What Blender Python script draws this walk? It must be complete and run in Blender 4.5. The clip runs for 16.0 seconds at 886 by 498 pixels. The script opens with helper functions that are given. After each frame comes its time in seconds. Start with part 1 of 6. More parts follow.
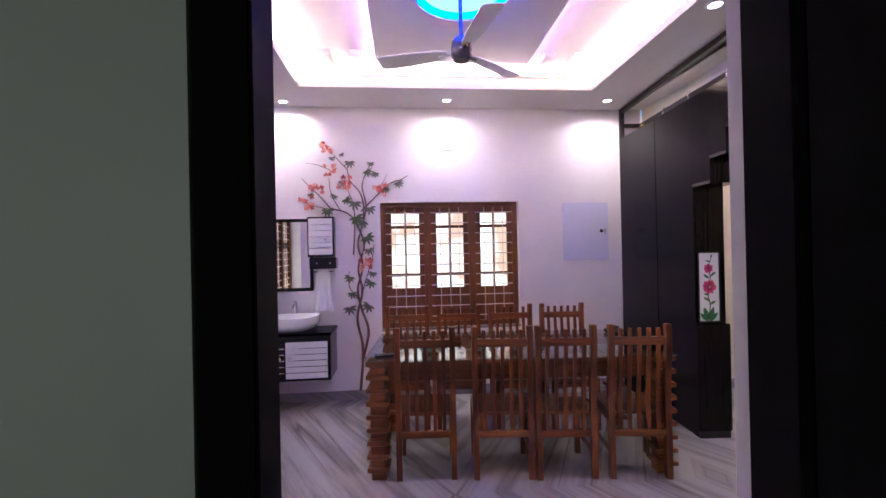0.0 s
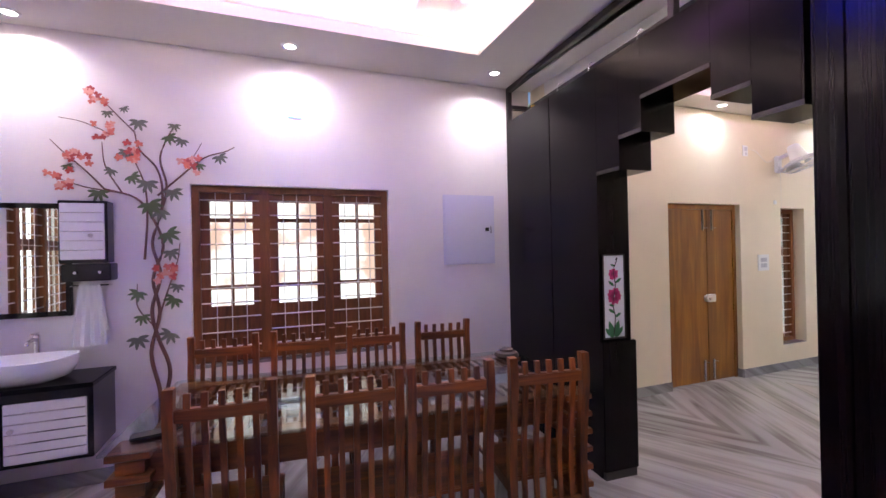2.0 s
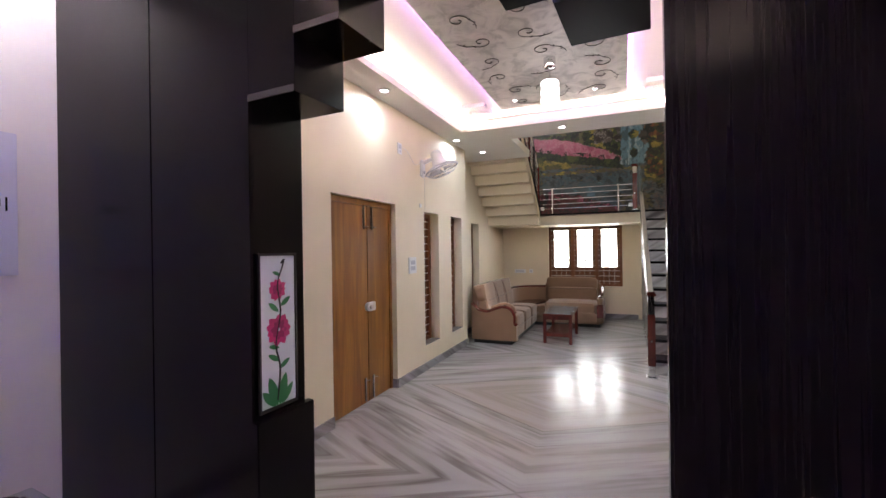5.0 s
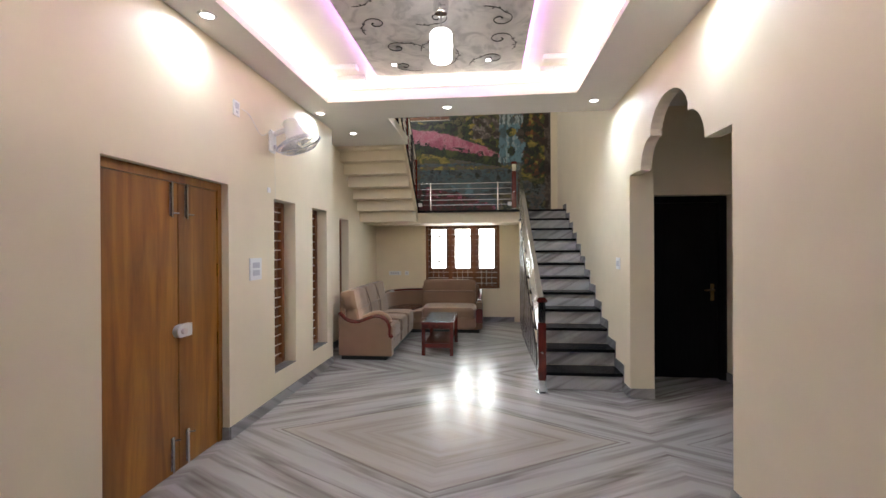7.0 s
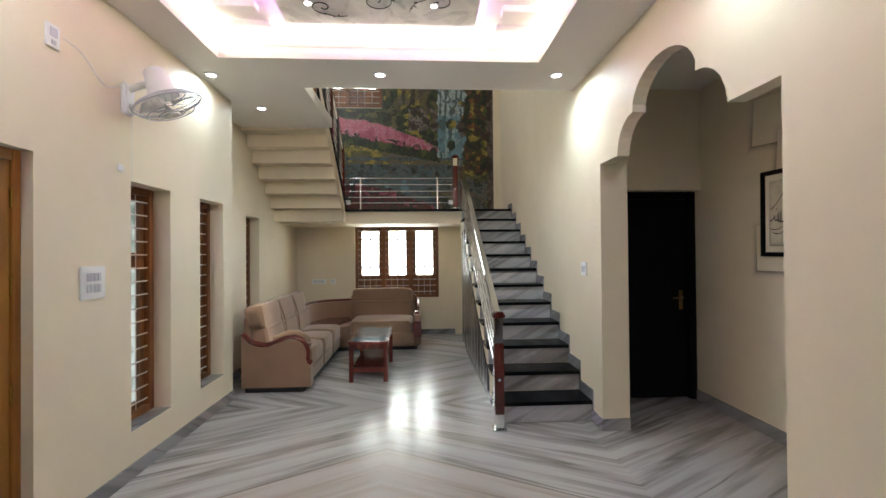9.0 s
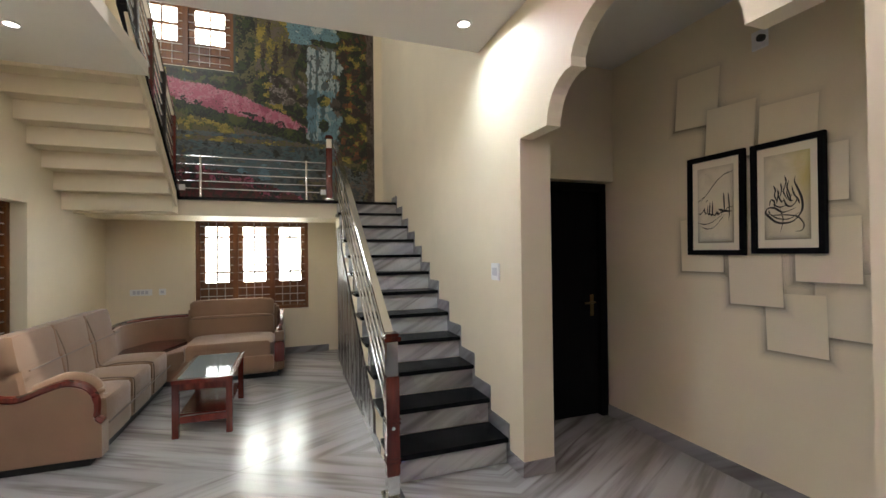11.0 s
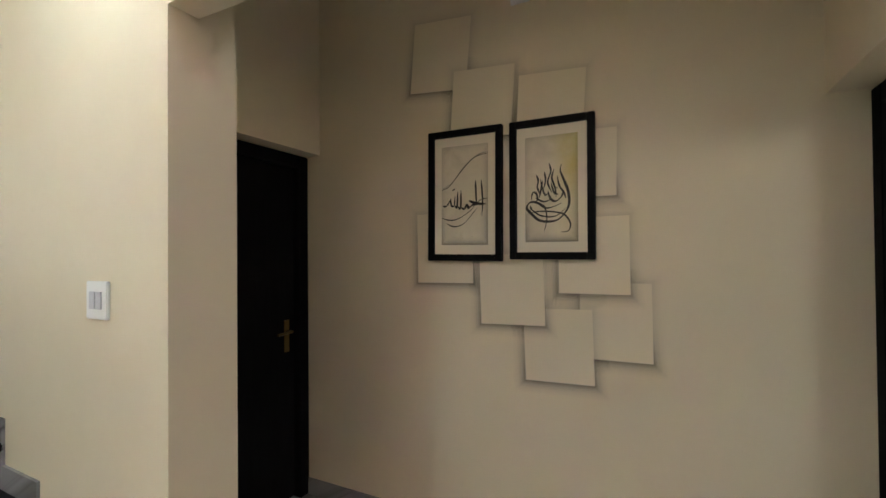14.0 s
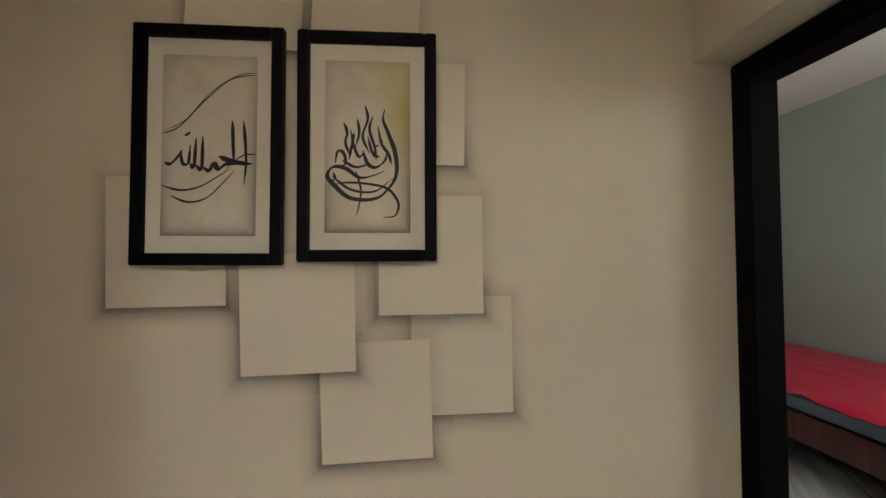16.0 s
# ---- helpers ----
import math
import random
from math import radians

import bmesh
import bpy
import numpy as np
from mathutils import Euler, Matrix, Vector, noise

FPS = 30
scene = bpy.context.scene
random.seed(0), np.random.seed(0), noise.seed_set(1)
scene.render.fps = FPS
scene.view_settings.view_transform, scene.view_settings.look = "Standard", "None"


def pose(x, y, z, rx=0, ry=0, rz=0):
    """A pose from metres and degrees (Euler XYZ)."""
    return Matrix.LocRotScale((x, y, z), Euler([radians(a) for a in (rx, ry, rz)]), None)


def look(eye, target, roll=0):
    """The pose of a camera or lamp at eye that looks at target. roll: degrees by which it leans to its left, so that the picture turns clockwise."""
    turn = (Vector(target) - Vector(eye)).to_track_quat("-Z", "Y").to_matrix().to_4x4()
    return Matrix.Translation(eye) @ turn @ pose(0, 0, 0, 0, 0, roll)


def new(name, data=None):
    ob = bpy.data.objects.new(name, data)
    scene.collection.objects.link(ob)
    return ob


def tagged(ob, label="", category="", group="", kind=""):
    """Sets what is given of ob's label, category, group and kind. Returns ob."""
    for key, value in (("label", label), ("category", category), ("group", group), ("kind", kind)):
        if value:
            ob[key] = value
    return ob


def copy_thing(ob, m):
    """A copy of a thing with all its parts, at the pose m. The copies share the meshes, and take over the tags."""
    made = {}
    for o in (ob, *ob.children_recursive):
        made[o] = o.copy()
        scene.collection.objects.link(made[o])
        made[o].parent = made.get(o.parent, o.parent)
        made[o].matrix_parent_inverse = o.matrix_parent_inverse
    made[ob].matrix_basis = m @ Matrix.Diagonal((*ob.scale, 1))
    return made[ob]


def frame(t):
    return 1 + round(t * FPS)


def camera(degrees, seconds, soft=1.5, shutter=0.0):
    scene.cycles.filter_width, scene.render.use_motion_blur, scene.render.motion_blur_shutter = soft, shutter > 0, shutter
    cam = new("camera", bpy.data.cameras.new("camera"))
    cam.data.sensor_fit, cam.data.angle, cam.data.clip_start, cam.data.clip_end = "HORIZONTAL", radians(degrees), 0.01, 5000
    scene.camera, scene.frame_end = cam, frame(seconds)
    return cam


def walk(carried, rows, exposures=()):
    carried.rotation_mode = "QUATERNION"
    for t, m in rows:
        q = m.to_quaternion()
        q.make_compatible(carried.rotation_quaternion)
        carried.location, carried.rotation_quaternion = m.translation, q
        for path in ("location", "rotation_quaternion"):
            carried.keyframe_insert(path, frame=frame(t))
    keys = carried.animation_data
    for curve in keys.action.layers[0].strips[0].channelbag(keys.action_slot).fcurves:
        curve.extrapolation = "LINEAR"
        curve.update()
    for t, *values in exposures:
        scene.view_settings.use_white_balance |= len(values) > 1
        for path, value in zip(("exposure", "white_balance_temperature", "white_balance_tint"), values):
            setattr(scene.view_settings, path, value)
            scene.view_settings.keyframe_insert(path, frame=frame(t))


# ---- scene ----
cam = camera(91.6, 16.0)
PATH = [
    (0, (0.138, 0.383, 1.629), (0.321, 2.375, 1.636), -1.2),
    (0.5, (0.197, 0.656, 1.626), (0.450, 2.641, 1.637), -1.2),
    (1, (0.307, 0.908, 1.623), (0.66, 2.876, 1.63), -1.4),
    (1.5, (0.405, 1.158, 1.624), (0.898, 3.096, 1.633), -1.4),
    (2, (0.489, 1.423, 1.624), (1.217, 3.286, 1.629), -1.2),
    (2.5, (0.582, 1.674, 1.619), (1.564, 3.417, 1.621), -1.1),
    (3, (0.705, 1.918, 1.611), (1.907, 3.516, 1.612), -0.9),
    (3.5, (0.83, 2.138, 1.603), (2.221, 3.576, 1.603), -0.7),
    (4, (0.973, 2.334, 1.595), (2.556, 3.557, 1.598), -0.8),
    (4.5, (1.184, 2.478, 1.579), (2.918, 3.474, 1.576), -0.8),
    (4.7, (1.278, 2.523, 1.577), (3.062, 3.425, 1.576), -0.8),
    (6.8, (2.322, 2.842, 1.567), (4.307, 3.09, 1.563), -0.5),
    (7, (2.418, 2.87, 1.567), (4.407, 3.073, 1.563), -0.3),
    (7.5, (2.65, 2.928, 1.566), (4.647, 3.023, 1.566), -0.4),
    (8, (2.892, 2.963, 1.561), (4.892, 2.965, 1.564), -0.4),
    (8.2, (2.992, 2.97, 1.56), (4.992, 2.957, 1.567), -0.3),
    (10.3, (4.088, 2.969, 1.529), (6.043, 2.548, 1.549), -0.7),
    (10.5, (4.196, 2.956, 1.528), (6.136, 2.472, 1.549), -0.5),
    (11, (4.467, 2.89, 1.527), (6.351, 2.217, 1.549), -0.7),
    (11.5, (4.733, 2.796, 1.525), (6.539, 1.937, 1.55), -0.7),
    (12, (4.982, 2.715, 1.522), (6.671, 1.643, 1.548), -0.5),
    (12.5, (5.197, 2.635, 1.524), (6.722, 1.341, 1.554), -0.5),
    (13, (5.388, 2.501, 1.53), (6.714, 1.004, 1.55), -0.7),
    (13.5, (5.564, 2.346, 1.533), (6.673, 0.681, 1.547), -0.8),
    (14, (5.728, 2.194, 1.533), (6.621, 0.405, 1.556), -0.5),
    (14.5, (5.85, 2.026, 1.521), (6.502, 0.136, 1.544), -0.6),
    (15, (5.94, 1.816, 1.511), (6.359, -0.139, 1.545), -0.5),
    (15.5, (6.015, 1.607, 1.504), (6.191, -0.385, 1.541), -0.4),
    (16, (6.056, 1.394, 1.504), (5.914, -0.6, 1.556), -0.5),
]
walk(cam, [(t, look(eye, target, roll)) for t, eye, target, roll in PATH], [(0, 0.12, 6400, 19), (4.5, 0, 6450, 17), (7, 0, 6450, 11), (8, 0, 6400, 5), (10.5, 0, 6600, 8), (12.5, 0, 6800, 8), (14.5, 0.08, 6900, 3), (16, 0.12, 6850, 3)])

# ---- daylight and lamps ----
world = bpy.data.worlds.new("world")
scene.world = world
world.use_nodes = True
wn = world.node_tree.nodes
sky = wn.new("ShaderNodeTexSky")
sky.sky_type, sky.sun_disc = "NISHITA", False
sky.sun_elevation, sky.sun_rotation = radians(60), radians(200)
wn["Background"].inputs[1].default_value = 0.12
world.node_tree.links.new(sky.outputs[0], wn["Background"].inputs[0])
sun = new("sun", bpy.data.lights.new("sun", "SUN"))
sun.data.energy, sun.data.angle, sun.data.color = 2.5, radians(0.5), (1, 0.95, 0.88)
sun.matrix_world = pose(0, 0, 10, 30, 0, -20)

PINK, COOL = (0.78, 0.30, 1.0), (0.74, 0.90, 1.0)


def area(name, m, energy, color, sx, sy=None, spread=180):
    l = new(name, bpy.data.lights.new(name, "AREA"))
    l.data.energy, l.data.color, l.data.spread = energy, color, radians(spread)
    l.data.shape = "RECTANGLE" if sy else "DISK"
    l.data.size = sx
    if sy:
        l.data.size_y = sy
    l.matrix_world = m
    return l


def cove(x0, y0, x1, y1, z, power, color, tip=135):
    """Light strips lying on the ledge round a ceiling tray, shining up and inwards."""
    for cx, cy, length, rz in (((x0 + x1) / 2, y0, x1 - x0, 0), ((x0 + x1) / 2, y1, x1 - x0, 180), (x0, (y0 + y1) / 2, y1 - y0, -90), (x1, (y0 + y1) / 2, y1 - y0, 90)):
        area("cove_strip", pose(cx, cy, z, 0, 0, rz) @ pose(0, 0, 0, tip, 0, 0), power * length, color, length, 0.03)


def downlight_lamp(x, y, z, energy, color=COOL, spread=165):
    area("downlight_lamp", pose(x, y, z), energy, color, 0.09, spread=spread)


cove(-0.93, 1.87, 2.19, 4.73, 3.335, 9.5, (1.0, 0.80, 0.70))
cove(-0.06, 2.27, 1.32, 4.33, 3.405, 3.6, PINK, 225)
cove(3.57, 1.83, 7.175, 4.73, 3.295, 8, (1.0, 0.85, 0.70))
cove(4.05, 2.54, 6.75, 3.96, 3.365, 2.5, PINK, 225)
DOWN_DINING = [(-1.1, 5.06), (0.63, 4.97), (2.40, 4.92), (2.25, 3.08)]
DOWN_LIVING = [(5.24, 4.80), (7.44, 4.86), (8.36, 4.74), (7.39, 3.32), (7.345, 1.68), (5.24, 1.62), (3.35, 4.70)]
for x, y in DOWN_DINING:
    downlight_lamp(x, y, 3.222, 8.5 if y > 4 else 4.5, (1.0, 0.93, 0.94), 150)
for (x, y), power in zip(DOWN_LIVING, (6.5, 8, 3, 20, 13, 8, 6)):
    downlight_lamp(x, y, 3.182, power)
# added daylight-coloured fill lamps, no openings built: stair hall, bedroom and side room
area("hall_skylight", look((9.6, 4.7, 5.2), (10.2, 2.0, 3.0)), 36, (0.95, 0.97, 1.0), 1.6, 1.0)
area("bedroom_window", look((2.8, 1.0, 2.0), (2.6, -2.0, 0.8)), 100, (0.9, 0.95, 1.0), 1.2, 1.0)
area("side_room_window", look((-1.0, -1.7, 1.6), (-0.4, 1.0, 1.4)), 8, (0.9, 1.0, 0.93), 1.0, 1.0)

# ---- materials ----
def mat(name, color=(0.8, 0.8, 0.8), rough=0.5, metal=0.0, spec=0.5):
    m = bpy.data.materials.new(name)
    m.use_nodes = True
    b = m.node_tree.nodes["Principled BSDF"]
    b.inputs["Base Color"].default_value = (*color, 1)
    b.inputs["Roughness"].default_value = rough
    b.inputs["Metallic"].default_value = metal
    b.inputs["Specular IOR Level"].default_value = spec
    return m


class Net:
    """Short hand for wiring a material's nodes."""

    def __init__(self, m):
        self.t = m.node_tree
        self.bsdf = self.t.nodes["Principled BSDF"]

    def add(self, kind, **values):
        n = self.t.nodes.new(kind)
        for k, v in values.items():
            if k in ("operation", "blend_type", "data_type", "noise_dimensions"):
                if k == "operation":
                    n.operation = v
                elif k == "blend_type":
                    n.blend_type = v
                elif k == "data_type":
                    n.data_type = v
            else:
                n.inputs[k.replace("_", " ")].default_value = v
        return n

    def wire(self, a, b):
        self.t.links.new(a, b)

    def coords(self, scale=(1, 1, 1), rot=(0, 0, 0), offset=None, what="Object"):
        tc, mp = self.t.nodes.new("ShaderNodeTexCoord"), self.t.nodes.new("ShaderNodeMapping")
        mp.inputs["Scale"].default_value, mp.inputs["Rotation"].default_value = scale, rot
        self.wire(tc.outputs[what], mp.inputs["Vector"])
        if offset:
            self.wire(offset, mp.inputs["Location"])
        return mp.outputs[0]

    def noise(self, vec, scale, detail=4, rough=0.55, distort=0.0):
        n = self.add("ShaderNodeTexNoise", Scale=scale, Detail=detail, Roughness=rough, Distortion=distort)
        self.wire(vec, n.inputs["Vector"])
        return n.outputs["Fac"]

    def ramp(self, fac, stops):
        r = self.t.nodes.new("ShaderNodeValToRGB")
        e = r.color_ramp.elements
        while len(e) < len(stops):
            e.new(0.5)
        for el, (p, c) in zip(e, stops):
            el.position, el.color = p, (*c, 1) if len(c) == 3 else c
        self.wire(fac, r.inputs[0])
        return r.outputs[0]

    def math(self, op, a, b=None):
        n = self.add("ShaderNodeMath", operation=op)
        for i, v in enumerate((a, b)):
            if v is None:
                continue
            if isinstance(v, (int, float)):
                n.inputs[i].default_value = v
            else:
                self.wire(v, n.inputs[i])
        return n.outputs[0]

    def mix(self, fac, a, b, blend="MIX"):
        n = self.add("ShaderNodeMix", data_type="RGBA", blend_type=blend)
        for i, v in ((0, fac), (6, a), (7, b)):
            if isinstance(v, (int, float)):
                n.inputs[i].default_value = v
            elif isinstance(v, tuple):
                n.inputs[i].default_value = (*v, 1)
            else:
                self.wire(v, n.inputs[i])
        return n.outputs[2]

    def bump(self, height, strength=0.2, distance=0.01):
        n = self.add("ShaderNodeBump", Strength=strength, Distance=distance)
        self.wire(height, n.inputs["Height"])
        self.wire(n.outputs[0], self.bsdf.inputs["Normal"])

    def color(self, c):
        self.wire(c, self.bsdf.inputs["Base Color"])

    def rough(self, fac, lo, hi):
        n = self.add("ShaderNodeMapRange")
        n.inputs[3].default_value, n.inputs[4].default_value = lo, hi
        self.wire(fac, n.inputs[0])
        self.wire(n.outputs[0], self.bsdf.inputs["Roughness"])


def paint(name, color, rough=0.55, vary=0.06, grain=0.10):
    """Rolled wall paint: faint blotches, fine roller texture."""
    m = mat(name, color, rough)
    n = Net(m)
    v = n.coords()
    big = n.noise(v, 1.3, 5)
    c2 = tuple(c * (1 - vary * 1.6) for c in color)
    n.color(n.ramp(big, [(0.3, c2), (0.7, color)]))
    n.rough(n.noise(v, 6, 3), rough - 0.08, rough + 0.1)
    n.bump(n.noise(v, 260, 2), grain, 0.002)
    return m


def wood(name, dark, light, axis="x", rough=0.35, scale=1.0, coat=0.0, wave=1.2):
    """Long-grained wood along one axis, offset per object."""
    m = mat(name, light, rough)
    n = Net(m)
    info = n.t.nodes.new("ShaderNodeObjectInfo")
    off = n.add("ShaderNodeCombineXYZ")
    for i in range(3):
        n.wire(n.math("MULTIPLY", info.outputs["Random"], 7.3 + 3 * i), off.inputs[i])
    s = {"x": (1.2, 14, 14), "y": (14, 1.2, 14), "z": (14, 14, 1.2)}[axis]
    v = n.coords(tuple(a * scale for a in s), offset=off.outputs[0])
    g1 = n.noise(v, 1.0, 6, 0.6, wave)
    g2 = n.noise(v, 5.0, 4, 0.6)
    mixed = n.math("ADD", n.math("MULTIPLY", g1, 0.75), n.math("MULTIPLY", g2, 0.25))
    c = n.ramp(mixed, [(0.33, dark), (0.52, tuple((a + b) / 2 for a, b in zip(dark, light))), (0.68, light)])
    tone = n.add("ShaderNodeHueSaturation", Saturation=1.0)
    n.wire(n.math("ADD", n.math("MULTIPLY", info.outputs["Random"], 0.35), 0.82), tone.inputs["Value"])
    n.wire(c, tone.inputs["Color"])
    n.color(tone.outputs[0])
    n.rough(g1, rough - 0.08, rough + 0.12)
    n.bump(g2, 0.12, 0.002)
    n.bsdf.inputs["Coat Weight"].default_value = coat
    n.bsdf.inputs["Coat Roughness"].default_value = 0.15
    return m


def marble(name, book=True, tint=(1, 1, 1), rough=0.13, cx=6.0, cy=3.24, band=1.3):
    """Grey-white marble with long dark veins; book-matched about slab joints."""
    m = mat(name, (0.55, 0.53, 0.52), rough)
    n = Net(m)
    tc = n.t.nodes.new("ShaderNodeTexCoord")
    sep = n.t.nodes.new("ShaderNodeSeparateXYZ")
    n.wire(tc.outputs["Object"], sep.inputs[0])
    if book:
        u = n.math("PINGPONG", n.math("SUBTRACT", sep.outputs[0], cx), 1.85)
        w = n.math("PINGPONG", n.math("SUBTRACT", sep.outputs[1], cy), 1.72)
    else:
        u, w = n.math("ADD", sep.outputs[2], n.math("MULTIPLY", sep.outputs[0], 0.6)), n.math("ADD", sep.outputs[1], 0)
    across = n.math("ADD", n.math("MULTIPLY", u, 0.875), n.math("MULTIPLY", w, 0.484))
    along = n.math("SUBTRACT", n.math("MULTIPLY", w, 0.875), n.math("MULTIPLY", u, 0.484))
    vec = n.add("ShaderNodeCombineXYZ")
    n.wire(across, vec.inputs[0])
    n.wire(n.math("MULTIPLY", along, 0.07), vec.inputs[1])
    wide = n.noise(vec.outputs[0], band, 3, 0.5, 0.1)
    fine = n.noise(vec.outputs[0], 9, 4, 0.55, 0.15)
    place = n.noise(tc.outputs["Object"], 0.9, 3)
    veins = n.math("ABSOLUTE", n.math("SUBTRACT", n.noise(vec.outputs[0], 2.6, 3, 0.5, 0.15), 0.5))
    base = n.ramp(wide, [(0.34 if not book else 0.30, (0.22, 0.21, 0.21) if book else (0.10, 0.095, 0.10)), (0.44, (0.385, 0.375, 0.375)), (0.56, (0.45, 0.44, 0.435)), (0.72, (0.42, 0.38, 0.35))])
    base = n.mix(n.ramp(fine, [(0.36, (0.62,) * 3), (0.54, (0.0,) * 3)]), base, (0.17, 0.15, 0.147))
    dark_vein = n.math("MULTIPLY", n.ramp(veins, [(0.0, (0.75,) * 3), (0.022, (0.0,) * 3)]), n.ramp(place, [(0.40, (0.15,) * 3), (0.58, (1.0,) * 3)]))
    base = n.mix(dark_vein, base, (0.12, 0.095, 0.09))
    if book:
        ring_ = n.math("ADD", n.math("DIVIDE", n.math("ABSOLUTE", n.math("SUBTRACT", sep.outputs[0], cx)), 0.85), n.math("DIVIDE", n.math("ABSOLUTE", n.math("SUBTRACT", sep.outputs[1], cy)), 1.415))
        inside = n.math("LESS_THAN", ring_, 1.0)
        base = n.mix(n.math("MULTIPLY", inside, 0.35), base, (0.44, 0.37, 0.315))
        base = n.mix(n.math("MULTIPLY", n.math("LESS_THAN", n.math("ABSOLUTE", n.math("SUBTRACT", ring_, 1.0)), 0.012), 0.6), base, (0.14, 0.115, 0.105))
    base = n.mix(1.0, base, tint, "MULTIPLY")
    n.color(base)
    n.rough(n.noise(tc.outputs["Object"], 3, 4), rough - 0.03, rough + 0.06)
    return m


def glow(name, color, strength):
    m = bpy.data.materials.new(name)
    m.use_nodes = True
    t = m.node_tree
    t.nodes.remove(t.nodes["Principled BSDF"])
    e = t.nodes.new("ShaderNodeEmission")
    e.inputs[0].default_value, e.inputs[1].default_value = (*color, 1), strength
    t.links.new(e.outputs[0], t.nodes["Material Output"].inputs[0])
    return m


def clear_glass(name, tint=(0.95, 0.98, 0.97), gloss=0.02):
    """Thin pane: see-through with Fresnel gloss."""
    m = bpy.data.materials.new(name)
    m.use_nodes = True
    t = m.node_tree
    t.nodes.remove(t.nodes["Principled BSDF"])
    tr, gl, mx, lw, pw, ma = (t.nodes.new(k) for k in ("ShaderNodeBsdfTransparent", "ShaderNodeBsdfGlossy", "ShaderNodeMixShader", "ShaderNodeLayerWeight", "ShaderNodeMath", "ShaderNodeMath"))
    tr.inputs[0].default_value = (*tint, 1)
    gl.inputs["Roughness"].default_value = gloss
    lw.inputs[0].default_value = 0.5
    pw.operation, pw.inputs[1].default_value = "POWER", 5.0
    ma.operation, ma.inputs[1].default_value, ma.inputs[2].default_value = "MULTIPLY_ADD", 0.95, 0.045
    for a, b in ((lw.outputs["Facing"], pw.inputs[0]), (pw.outputs[0], ma.inputs[0]), (ma.outputs[0], mx.inputs[0]), (tr.outputs[0], mx.inputs[1]), (gl.outputs[0], mx.inputs[2]), (mx.outputs[0], t.nodes["Material Output"].inputs[0])):
        t.links.new(a, b)
    return m


M_CREAM = paint("cream_wall_paint", (0.82, 0.72, 0.55))
M_PALE = paint("pale_wall_paint", (0.84, 0.80, 0.80))
M_CEIL = paint("ceiling_paint", (0.82, 0.79, 0.74), 0.6, 0.03, 0.05)
M_GREYWALL = paint("grey_green_paint", (0.42, 0.45, 0.40))
M_FLOOR = marble("polished_marble", tint=(0.94, 0.92, 0.915), rough=0.21)
M_FLOOR.node_tree.nodes["Principled BSDF"].inputs["Specular IOR Level"].default_value = 0.8
M_SKIRT = marble("skirting_marble", False, (0.75, 0.75, 0.78), 0.2)
M_RISER = marble("riser_marble", False, (1.15, 1.17, 1.20), 0.25, band=3.2)
M_GRANITE = mat("black_granite", (0.004, 0.004, 0.005), 0.26, 0.0, 0.12)


def laminate(name, dark, light, rough, spec):
    """Smooth dark sheet with a very fine long vertical grain."""
    m = mat(name, light, rough, 0.0, spec)
    n = Net(m)
    v = n.coords((1, 1, 0.012))
    g = n.math("ADD", n.math("MULTIPLY", n.noise(v, 26, 3, 0.5), 0.5), n.math("MULTIPLY", n.noise(v, 120, 2, 0.5), 0.5))
    n.color(n.ramp(g, [(0.36, dark), (0.62, light)]))
    n.rough(n.noise(n.coords(), 4, 3), rough - 0.03, rough + 0.04)
    return m


M_DARK = laminate("dark_laminate", (0.0008, 0.0005, 0.0007), (0.0052, 0.0032, 0.0040), 0.19, 0.11)
M_DARKEDGE = mat("dark_laminate_edge", (0.014, 0.010, 0.011), 0.35)
M_BLACK = wood("black_door_paint", (0.003, 0.003, 0.003), (0.007, 0.006, 0.007), "z", 0.75)
M_BLACK.node_tree.nodes["Principled BSDF"].inputs["Specular IOR Level"].default_value = 0.06
M_FRAMEBLACK = mat("satin_black_frame", (0.004, 0.004, 0.005), 0.5, 0.0, 0.08)
M_GLOSSBLACK = mat("gloss_black_laminate", (0.006, 0.006, 0.007), 0.12)
M_GLOSSWHITE = mat("gloss_white_laminate", (0.78, 0.77, 0.80), 0.2)
M_TEAK = wood("teak_veneer", (0.15, 0.050, 0.007), (0.37, 0.165, 0.025), "z", 0.38, 0.45)
M_CHAIR = wood("chair_wood", (0.040, 0.009, 0.002), (0.30, 0.080, 0.011), "z", 0.36, 1.0, 0.10)
M_CHAIRX = wood("table_wood", (0.055, 0.015, 0.003), (0.31, 0.095, 0.017), "x", 0.36, 1.0, 0.10)
M_FRAME = wood("window_wood", (0.095, 0.028, 0.006), (0.25, 0.088, 0.022), "z", 0.42)
M_FRAMEX = wood("window_wood_rail", (0.095, 0.028, 0.006), (0.25, 0.088, 0.022), "x", 0.42)
M_RED = wood("red_polished_wood", (0.055, 0.008, 0.006), (0.16, 0.022, 0.014), "z", 0.2, 1.0, 0.6)
M_STEEL = mat("polished_steel", (0.72, 0.72, 0.74), 0.12, 1.0)
M_BAR = mat("grille_steel", (0.75, 0.70, 0.68), 0.32, 0.5)
M_BRASS = mat("brass", (0.60, 0.40, 0.12), 0.25, 1.0)
M_DULLBRASS = mat("dull_brass", (0.16, 0.10, 0.035), 0.45, 1.0)
M_CERAMIC = mat("white_ceramic", (0.85, 0.85, 0.88), 0.08)
M_WHITE = mat("white_plastic", (0.80, 0.80, 0.80), 0.35)
M_GREYPL = mat("pale_grey_plastic", (0.55, 0.55, 0.60), 0.35)
